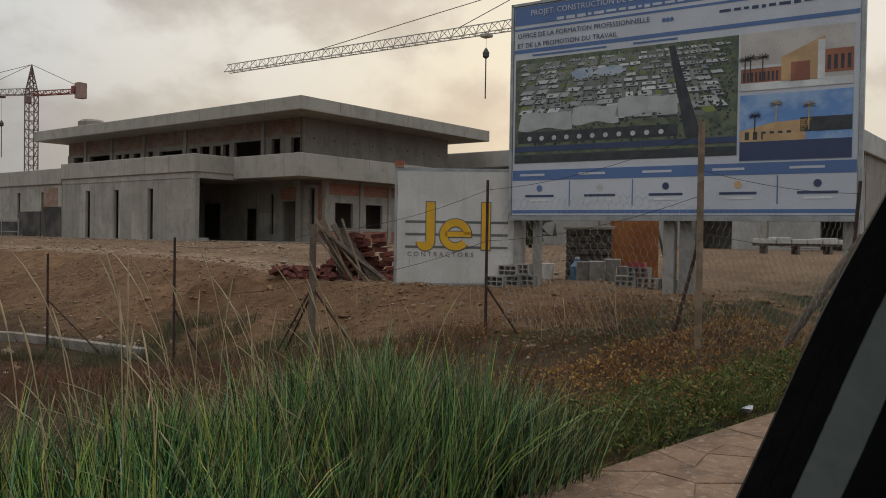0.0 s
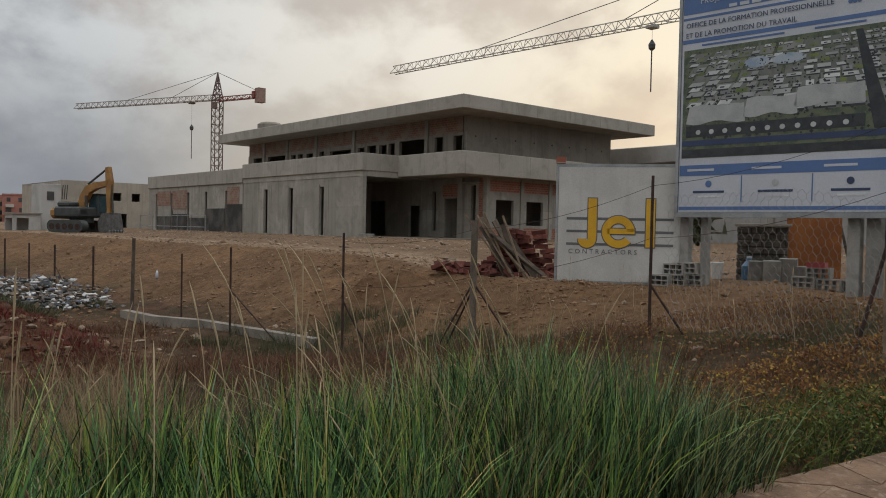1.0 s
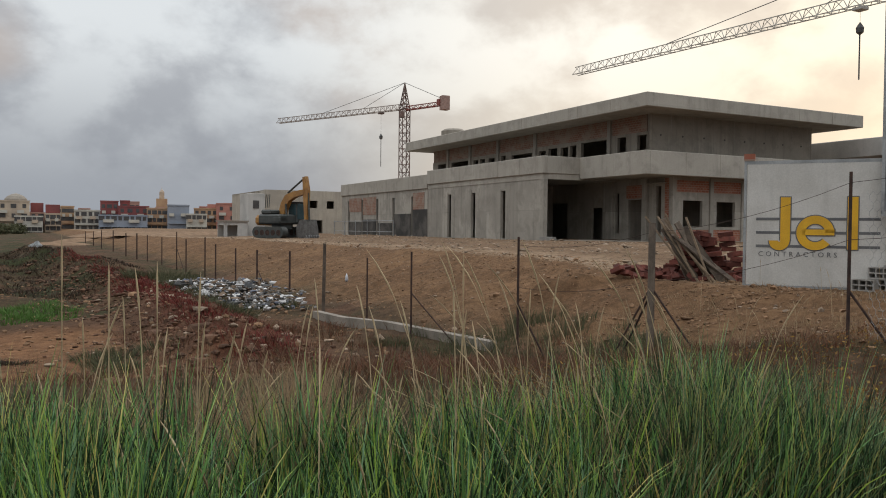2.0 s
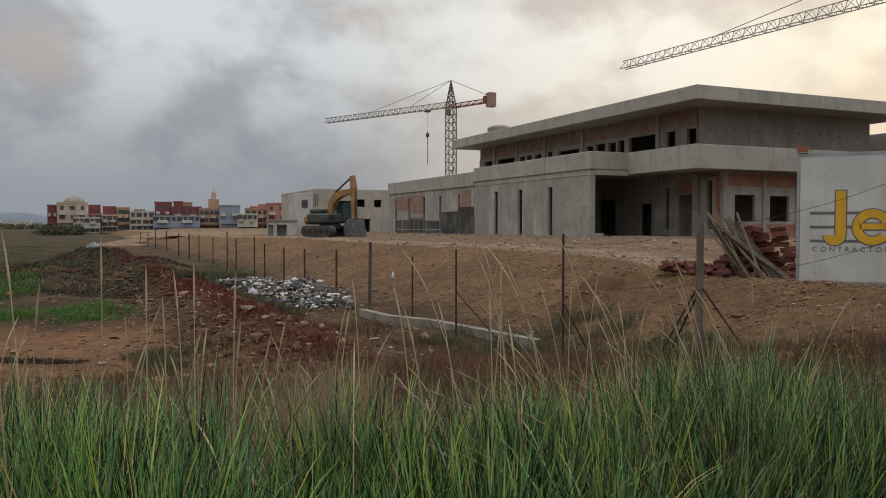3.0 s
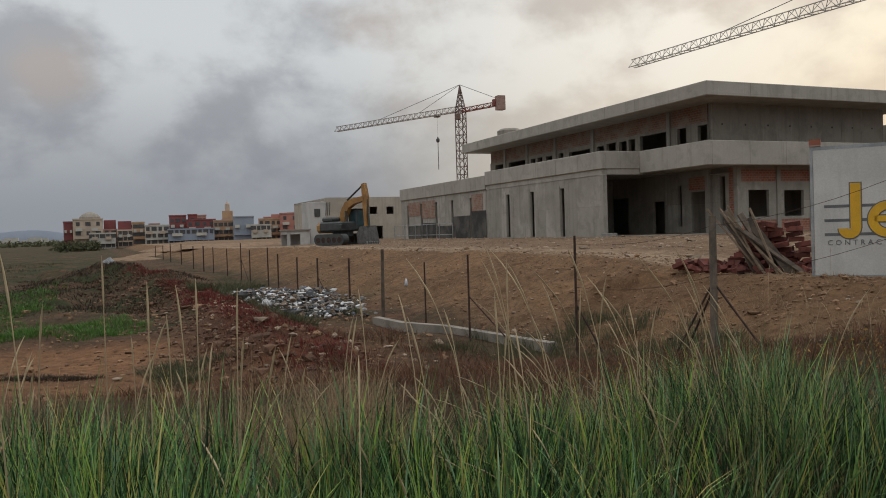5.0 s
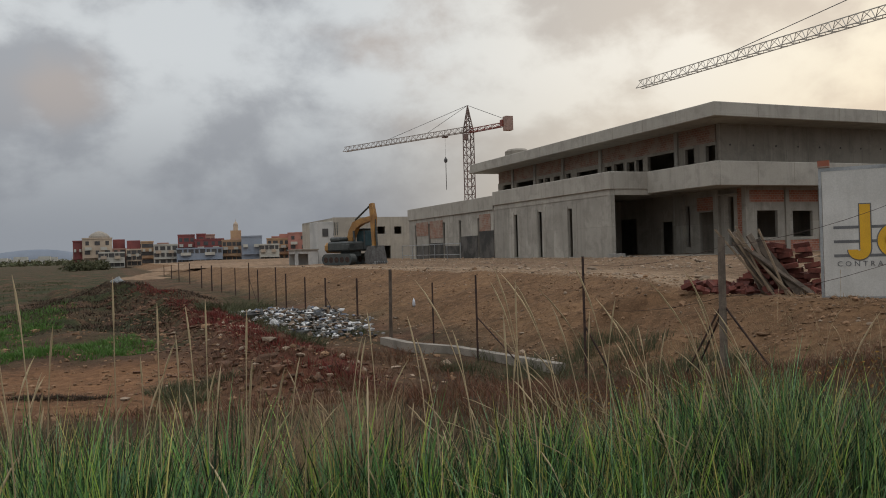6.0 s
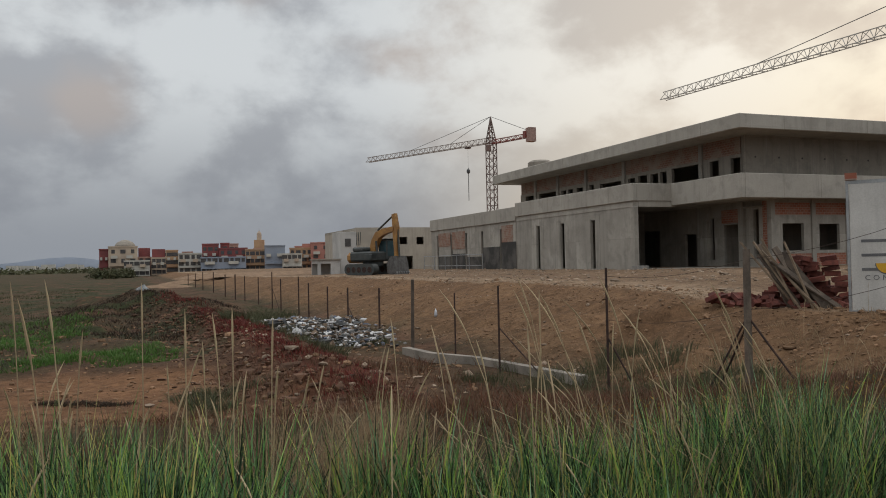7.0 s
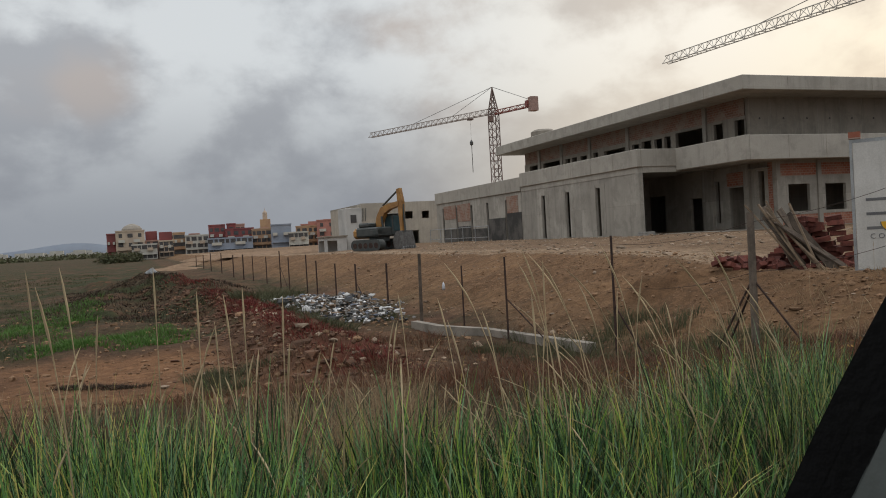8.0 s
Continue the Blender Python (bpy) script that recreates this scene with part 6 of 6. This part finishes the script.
def hollow_block(x, y, turn, lift=0.0, label="grey hollow concrete block on bare soil"):
    bm = bmesh.new()
    hole = [(-0.2 + 0.025 + k * 0.121, -0.2 + 0.13 + k * 0.121, 0.02 + r_ * 0.09, 0.09 + r_ * 0.09) for k in range(3) for r_ in range(2)]
    wall_along(bm, "x", -0.1, 0.2, -0.2, 0.2, 0.0, 0.2, hole)
    ob = link("hollow_block", bm, PAPER_CONCRETE)
    ob.matrix_basis = pose(x, y, ground_z(x, y) + lift, 0, 0, turn)
    return tagged(ob, label, "block", "blocks by the billboard")


for i in range(3):
    hollow_block(13.80 + 0.10 * i, 6.62 - 0.20 * i * 2.0, BB_TURN)
hollow_block(13.92, 6.42, BB_TURN, 0.2)
for i in range(3):
    hollow_block(12.60 + 0.13 * i, 8.72 - 0.26 * i, BB_TURN)
hollow_block(12.72, 8.50, BB_TURN, 0.2)
hollow_block(12.84, 8.30, BB_TURN, 0.2)

bm = bmesh.new()
box(bm, -0.45, 0.45, -0.15, 0.15, 0.0, 0.22, 0.02)
loose = link("loose_block", bm, PAPER_CONCRETE)
loose.matrix_basis = pose(26.0, 37.2, ground_z(26.0, 37.2) - 0.02, 0, 0, -20)
tagged(loose, "pale concrete block lying before the porch", "block")

PLYWOOD = surface("orange_plywood", (0.33, 0.13, 0.045), (0.25, 0.095, 0.035), 2.0, 0.7, 0.15, 30.0, streak=0.35)
ply = thing("plywood_panel", "upright orange-brown plywood shuttering panel with timber battens", "panel", pose(16.0, 8.06, ground_z(16.1, 7.8), 0, 0, -63))
bm = bmesh.new()
box(bm, 0.0, 1.02, 0, 0.03, 0.0, 1.5, 0.004)
part("sheet", bm, PLYWOOD, ply)
for x in (0.08, 0.9):
    bm = bmesh.new()
    box(bm, x, x + 0.07, 0.03, 0.1, 0.0, 1.5)
    part("batten", bm, TIMBER, ply)
bm = bmesh.new()
beam(bm, (1.25, 0.05, 0.0), (1.0, 0.05, 1.1), 0.06, 0.05)
part("prop", bm, TIMBER, ply)
STONEWALL = surface("rough_stone", (0.13, 0.11, 0.09), (0.075, 0.066, 0.056), 7.0, 0.9, 0.8, 30.0, third=(0.14, 0.125, 0.11), bump_size=0.05)
stack = thing("stone_hearth", "dark rough stone stack with a flat top", "stack", pose(14.70, 8.42, ground_z(14.9, 8.0), 0, 0, -62))
bm = bmesh.new()
box(bm, 0.02, 0.93, 0.03, 0.47, 0.0, 1.07)
part("core", bm, STONEWALL, stack)
random.seed(3)
for layer in range(8):
    x = 0.0
    while x < 0.92:
        wd = random.uniform(0.14, 0.3)
        bm = bmesh.new()
        box(bm, x, min(x + wd, 0.95) - 0.01, random.uniform(-0.03, 0.02), 0.5, layer * 0.135, layer * 0.135 + 0.127, 0.02)
        part("stone", bm, STONEWALL, stack)
        x += wd
bm = bmesh.new()
box(bm, -0.05, 1.0, -0.06, 0.55, 1.08, 1.14, 0.01)
part("cap_slab", bm, CONCRETE_DARK, stack)
for i, (x, y, t) in enumerate(((14.75, 7.72, 8), (14.92, 7.45, -12), (14.62, 7.95, 15), (15.0, 7.2, 4))):
    bm = bmesh.new()
    box(bm, -0.16, 0.16, -0.05, 0.05, 0, (0.45, 0.5, 0.42, 0.36)[i], 0.006)
    slab = link("leaning_slab", bm, PAPER_CONCRETE)
    slab.matrix_basis = pose(x, y, ground_z(x, y) - 0.02, 9, 0, -62 + t)
    tagged(slab, "grey concrete slab leaning by the stone stack", "slab", "slabs by the stack")
PLASTIC = surface("white_plastic", (0.62, 0.62, 0.60), (0.55, 0.55, 0.53), 3.0, 0.4, 0.0, 40.0)
bucket = thing("plastic_bucket", "white plastic bucket standing on the soil", "bucket", pose(14.5, 8.72, ground_z(14.5, 8.72)))
bm = bmesh.new()
turned(bm, [(0.10, 0.0), (0.125, 0.30), (0.135, 0.31), (0.13, 0.33), (0.11, 0.32)], sides=18)
part("pail", bm, PLASTIC, bucket)
bm = bmesh.new()
for k in range(8):
    a0, a1 = math.pi * k / 8, math.pi * (k + 1) / 8
    rod(bm, (0.13 * math.cos(a0), 0, 0.31 + 0.11 * math.sin(a0)), (0.13 * math.cos(a1), 0, 0.31 + 0.11 * math.sin(a1)), 0.004, sides=5)
part("bail", bm, STEEL, bucket)
BLUEPLASTIC = surface("blue_plastic", (0.05, 0.12, 0.20), (0.06, 0.14, 0.23), 3.0, 0.3, 0.0, 40.0)
jug = thing("water_jug", "blue plastic water jug on the soil", "jug", pose(14.65, 8.12, ground_z(14.65, 8.12)))
bm = bmesh.new()
turned(bm, [(0.13, 0.0), (0.14, 0.05), (0.14, 0.30), (0.06, 0.40), (0.045, 0.46)], sides=16)
part("body", bm, BLUEPLASTIC, jug)
bm = bmesh.new()
turned(bm, [(0.05, 0.45), (0.05, 0.49), (0.03, 0.495)], sides=12)
part("cap", bm, WHITE, jug)
REDPLASTIC = surface("red_plastic", (0.36, 0.05, 0.05), (0.30, 0.045, 0.045), 3.0, 0.4, 0.0, 40.0)
crate = thing("red_crate", "small red plastic crate on concrete blocks", "crate", pose(13.92, 6.46, ground_z(13.92, 6.42) + 0.4, 0, 0, BB_TURN) @ Matrix.Scale(0.75, 4))
for x0, x1, y0, y1 in ((-0.2, 0.2, -0.12, -0.10), (-0.2, 0.2, 0.10, 0.12), (-0.2, -0.18, -0.1, 0.1), (0.18, 0.2, -0.1, 0.1)):
    bm = bmesh.new()
    box(bm, x0, x1, y0, y1, 0, 0.12)
    part("side", bm, REDPLASTIC, crate)
bm = bmesh.new()
box(bm, -0.18, 0.18, -0.10, 0.10, 0.0, 0.02)
part("base", bm, REDPLASTIC, crate)

pallets = thing("block_stack", "long low stack of pale blocks on bearers before the hall", "block stack", pose(33.2, 10.0, ground_z(33.2, 9.0), 0, 0, -52))
for k in range(7):
    bm = bmesh.new()
    box(bm, k * 0.62, k * 0.62 + 0.58, 0, 0.9, 0.42, 0.62 + 0.06 * (k % 3 == 1), 0.02)
    part("block_row", bm, WHITEWASH, pallets)
for q in range(2):
    bm = bmesh.new()
    box(bm, -0.1, 4.4, 0.1 + q * 0.5, 0.2 + q * 0.5, 0.33, 0.42)
    part("bearer", bm, TIMBER, pallets)
for k in range(4):
    bm = bmesh.new()
    box(bm, 0.2 + k * 1.3, 0.3 + k * 1.3, 0.1, 0.7, -0.1, 0.33)
    part("leg", bm, TIMBER, pallets)

# ---- bushes at the town's edge ----
for deg, dist, wd in ((57.2, 40, 1.6), (-1.7, 200, 5.0), (-1.0, 205, 4.0), (-0.2, 210, 3.0)):
    x, y = bearing(deg, dist)
    bush = thing("bush", "dark green rounded bush on rough ground", "bush", pose(x, y, ground_z(x, y)), "bushes")
    bm = bmesh.new()
    for k in range(5):
        rod(bm, (0, 0, 0), (random.uniform(-1.5, 1.5), random.uniform(-1, 1), random.uniform(1, 1.9)), 0.08, 0.03, 5)
    part("stems", bm, TIMBER, bush)
    k = 900
    ctr = np.c_[rng.normal(0, wd * 0.3, k), rng.normal(0, wd * 0.25, k), 0.2 + 2.2 * rng.beta(1.5, 2, k)]
    vs = (ctr[:, None, :] + rng.normal(0, 0.22, (k, 3, 3))).reshape(-1, 3)
    crown = mesh_from("crown", vs.tolist(), np.arange(3 * k).reshape(-1, 3).tolist(), OLIVE)
    crown.parent = bush

# ---- heaps of earth and rubble past the fence ----
def mound(x, y, wide, tall, material, label):
    k = 18
    rows = [(1.0, 0.0), (0.72, 0.42), (0.42, 0.78), (0.16, 0.97), (0.02, 1.0)]
    bm = bmesh.new()
    rings = [[bm.verts.new((wide * r * (1 + 0.25 * noise.noise((math.cos(a) * 2 + x, math.sin(a) * 2 + y, r * 3))) * math.cos(a),
                            wide * 0.7 * r * (1 + 0.25 * noise.noise((math.cos(a) * 2 - x, math.sin(a) * 2, r * 3))) * math.sin(a),
                            tall * h * (1 + 0.3 * noise.noise((math.cos(a) * 3, math.sin(a) * 3 + y, h))) - 0.15))
              for a in [2 * math.pi * i / k for i in range(k)]] for r, h in rows]
    for a, b in zip(rings, rings[1:]):
        for i in range(k):
            bm.faces.new((a[i], a[(i + 1) % k], b[(i + 1) % k], b[i]))
    bm.faces.new(rings[-1])
    ob = link("mound", bm, material, True)
    ob.matrix_basis = pose(x, y, ground_z(x, y))
    return tagged(ob, label, "mound", "mounds of earth")


EARTH = surface("loose_earth", (0.25, 0.165, 0.105), (0.19, 0.125, 0.08), 1.5, 0.95, 0.6, 20.0, bump_size=0.06)
TARP = surface("pale_tarpaulin", (0.26, 0.27, 0.27), (0.18, 0.19, 0.19), 2.5, 0.7, 0.5, 12.0, bump_size=0.08)
for deg, dist, wd, tl in ((5.0, 120, 5.5, 0.7), (6.6, 110, 4.0, 0.6), (8.4, 105, 6.0, 0.5), (3.4, 115, 4.0, 0.6), (10.5, 100, 7.0, 0.5), (2.2, 95, 4.0, 0.5)):
    x, y = bearing(deg, dist)
    mound(x, y, wd, tl, EARTH, "mound of loose tan earth on the fill")
x, y = bearing(0.9, 62)
mound(x, y, 1.1, 1.0, TARP, "mound under a pale grey tarpaulin by the fence")

# ---- the far edge of the plain ----
random.seed(31)
bm = bmesh.new()
for i in range(70):
    x, y = bearing(random.uniform(-16, -1.5), random.uniform(820, 1000))
    wd, tl = random.uniform(5, 14), random.uniform(3, 8)
    box(bm, x - wd / 2, x + wd / 2, y, y + 8, -0.8, tl)
tagged(link("far_houses", bm, TOWN["pale"]), "tiny pale houses along the horizon", "houses", kind="stuff")
k = 2600
ctr = np.array([bearing(d, r_) for d, r_ in zip(rng.uniform(-18, -1.2, k), rng.uniform(640, 760, k))])
ctr = np.c_[ctr, -0.5 + 4.2 * rng.beta(1.2, 2.2, k)]
vs = (ctr[:, None, :] + rng.normal(0, 1.1, (k, 3, 3))).reshape(-1, 3)
tagged(mesh_from("far_trees", vs.tolist(), np.arange(3 * k).reshape(-1, 3).tolist(), OLIVE), "dark line of far trees across the plain", "trees", kind="stuff")

# ---- far hills ----
HAZE = surface("hazy_hill", (0.27, 0.30, 0.35), (0.24, 0.27, 0.32), 0.002, 1.0, 0.0, 0.01)
hv, hf = [], []
for i in range(61):
    d = -22 + i * 0.55
    x, y = bearing(d, 2500)
    h = 12 + 26 * max(0, math.sin((d + 9) * 0.32)) * (1 if d < 1 else 0.25) + 6 * noise.noise((d * 0.4, 0, 0))
    hv += [(x, y, -8), (x, y, h), (x * 1.25, y * 1.25, -8)]
    if i:
        o = 3 * i
        hf += [(o - 3, o, o + 1, o - 2), (o - 2, o + 1, o + 2, o - 1)]
tagged(mesh_from("hills", hv, hf, HAZE, True), "low hazy blue hills on the horizon", "hills", kind="structure")

# ---- stone pavement ----
PAVER = surface("paving_stone", (0.235, 0.15, 0.098), (0.16, 0.105, 0.072), 3.0, 0.9, 0.9, 9.0, vary=0.10, third=(0.28, 0.205, 0.15), bump_size=0.05)
MORTAR = surface("pavement_mortar", (0.20, 0.135, 0.092), (0.15, 0.105, 0.075), 3.0, 0.95, 0.5, 40.0)
PAVE_TURN = math.degrees(math.atan2(-0.13, 0.99))
pavement = thing("pavement", "irregular tan stone pavement beside the verge", "pavement", pose(0, 0, 0, 0, 0, PAVE_TURN), kind="structure")
bm = bmesh.new()
box(bm, -9, 16, 1.25, 2.90, -0.3, -0.005)
part("bed", bm, MORTAR, pavement)
prng = random.Random(21)
cols_, rows_ = 34, 5
grid = {(i, j): (-1.0 + i * 0.40 + prng.uniform(-0.17, 0.17), 1.28 + j * 0.323 + prng.uniform(-0.14, 0.14) * (0 < j < rows_)) for i in range(cols_ + 1) for j in range(rows_ + 1)}
for i in range(cols_):
    j = 0
    while j < rows_:
        q = [grid[i, j], grid[i + 1, j], grid[i + 1, j + 1], grid[i, j + 1]]
        cx, cy = sum(p[0] for p in q) / 4, sum(p[1] for p in q) / 4
        bm = bmesh.new()
        lift = prng.uniform(-0.004, 0.004)
        up_pts = [bm.verts.new((cx + (p[0] - cx) * 0.975, cy + (p[1] - cy) * 0.975, lift)) for p in q]
        lo_pts = [bm.verts.new((cx + (p[0] - cx) * 0.99, cy + (p[1] - cy) * 0.99, -0.05)) for p in q]
        bm.faces.new(up_pts)
        for k in range(4):
            bm.faces.new((lo_pts[k], lo_pts[(k + 1) % 4], up_pts[(k + 1) % 4], up_pts[k]))
        part("paving_stone", bm, PAVER, pavement)
        j += 1

# ---- road ----
ASPHALT = surface("asphalt", (0.055, 0.053, 0.05), (0.04, 0.039, 0.037), 1.2, 0.9, 0.5, 60.0)
bm = bmesh.new()
box(bm, -70, 70, -6.5, 1.24, -0.4, -0.12)
road = link("road", bm, ASPHALT)
road.matrix_basis = pose(0, 0, 0, 0, 0, PAVE_TURN)
tagged(road, "grey asphalt road beside the stone pavement", "road", kind="structure")

# ---- the car by the window of which the view is taken ----
BLACK = surface("black_trim", (0.006, 0.006, 0.0065), (0.009, 0.009, 0.009), 4.0, 0.62, 0.1, 60.0)
GREYTRIM = surface("grey_green_trim", (0.20, 0.225, 0.21), (0.23, 0.255, 0.24), 4.0, 0.5, 0.05, 60.0)
car = thing("car", "dark car door with black window pillar beside the pavement", "car")


def slanted(name, w0, w1, mat_, deep=0.035, z0=0.80, z1=1.85):
    """A strip of the pillar, from w0 to w1 across it."""
    def at(z, w_, d):
        w_ -= 0.0035 * math.exp(-((z - 1.405) / 0.06) ** 2)
        return Vector((0.315 + 0.301 * (z - 1.45) + 0.22 * w_ + 0.97 * d, 0.116 - 0.369 * (z - 1.45) - 0.97 * w_ + 0.22 * d, z))
    bm = bmesh.new()
    zs = [z0, 1.15] + [1.22 + 0.02 * k for k in range(20)] + [z1]
    rings = [[bm.verts.new(at(z, w_, d)) for w_, d in ((w0, 0), (w1, 0), (w1, deep), (w0, deep))] for z in zs]
    for a, b in zip(rings, rings[1:]):
        for k in range(4):
            bm.faces.new((a[k], a[(k + 1) % 4], b[(k + 1) % 4], b[k]))
    bm.faces.new(rings[0][::-1])
    bm.faces.new(rings[-1])
    edges = [e for e in bm.edges if abs((e.verts[0].co - e.verts[1].co).normalized().z) > 0.5]
    bmesh.ops.bevel(bm, geom=edges, offset=min(0.004, (w1 - w0) * 0.35), segments=2, affect="EDGES")
    return part(name, bm, mat_, car)


slanted("window_seal", -0.0010, 0.010, BLACK, 0.03)
slanted("pillar", 0.0095, 0.0210, BLACK, 0.035)
slanted("trim_strip", 0.0205, 0.0405, GREYTRIM, 0.03)
slanted("pillar_cover", 0.040, 0.30, BLACK, 0.05)
bm = bmesh.new()  # unseen roof, far side and rear, added to keep skylight off the pillar
box(bm, -1.3, 0.45, -1.35, 0.20, 1.74, 1.78, 0.015)
part("roof_lining", bm, BLACK, car)
bm = bmesh.new()
box(bm, -1.3, 1.3, -1.40, -1.34, 0.10, 1.74, 0.02)
part("far_door", bm, BLACK, car)
bm = bmesh.new()
box(bm, -1.34, -1.28, -1.40, 0.48, 0.10, 1.77, 0.02)
part("rear_panel", bm, BLACK, car)
# floor and bulkhead close the cabin further, out of view too
bm = bmesh.new()
box(bm, -1.3, 1.3, -1.38, 0.46, 0.08, 0.14, 0.015)
part("floor_pan", bm, BLACK, car)
bm = bmesh.new()
box(bm, 1.22, 1.30, -1.38, 0.46, 0.10, 0.86, 0.02)
part("bulkhead", bm, BLACK, car)
bm = bmesh.new()
box(bm, -1.3, 1.3, 0.42, 0.50, 0.10, 0.86, 0.03)
part("door_panel", bm, BLACK, car)
bm = bmesh.new()
box(bm, -1.3, 1.3, 0.30, 0.42, 0.80, 0.88, 0.02)
part("door_sill", bm, BLACK, car)
for x in (-0.75, 1.15):
    for y in (0.25, -1.37):
        bm = bmesh.new()
        rod(bm, (x, y, 0.14), (x, y + 0.2, 0.14), 0.30, sides=24)
        part("wheel", bm, BLACK, car)
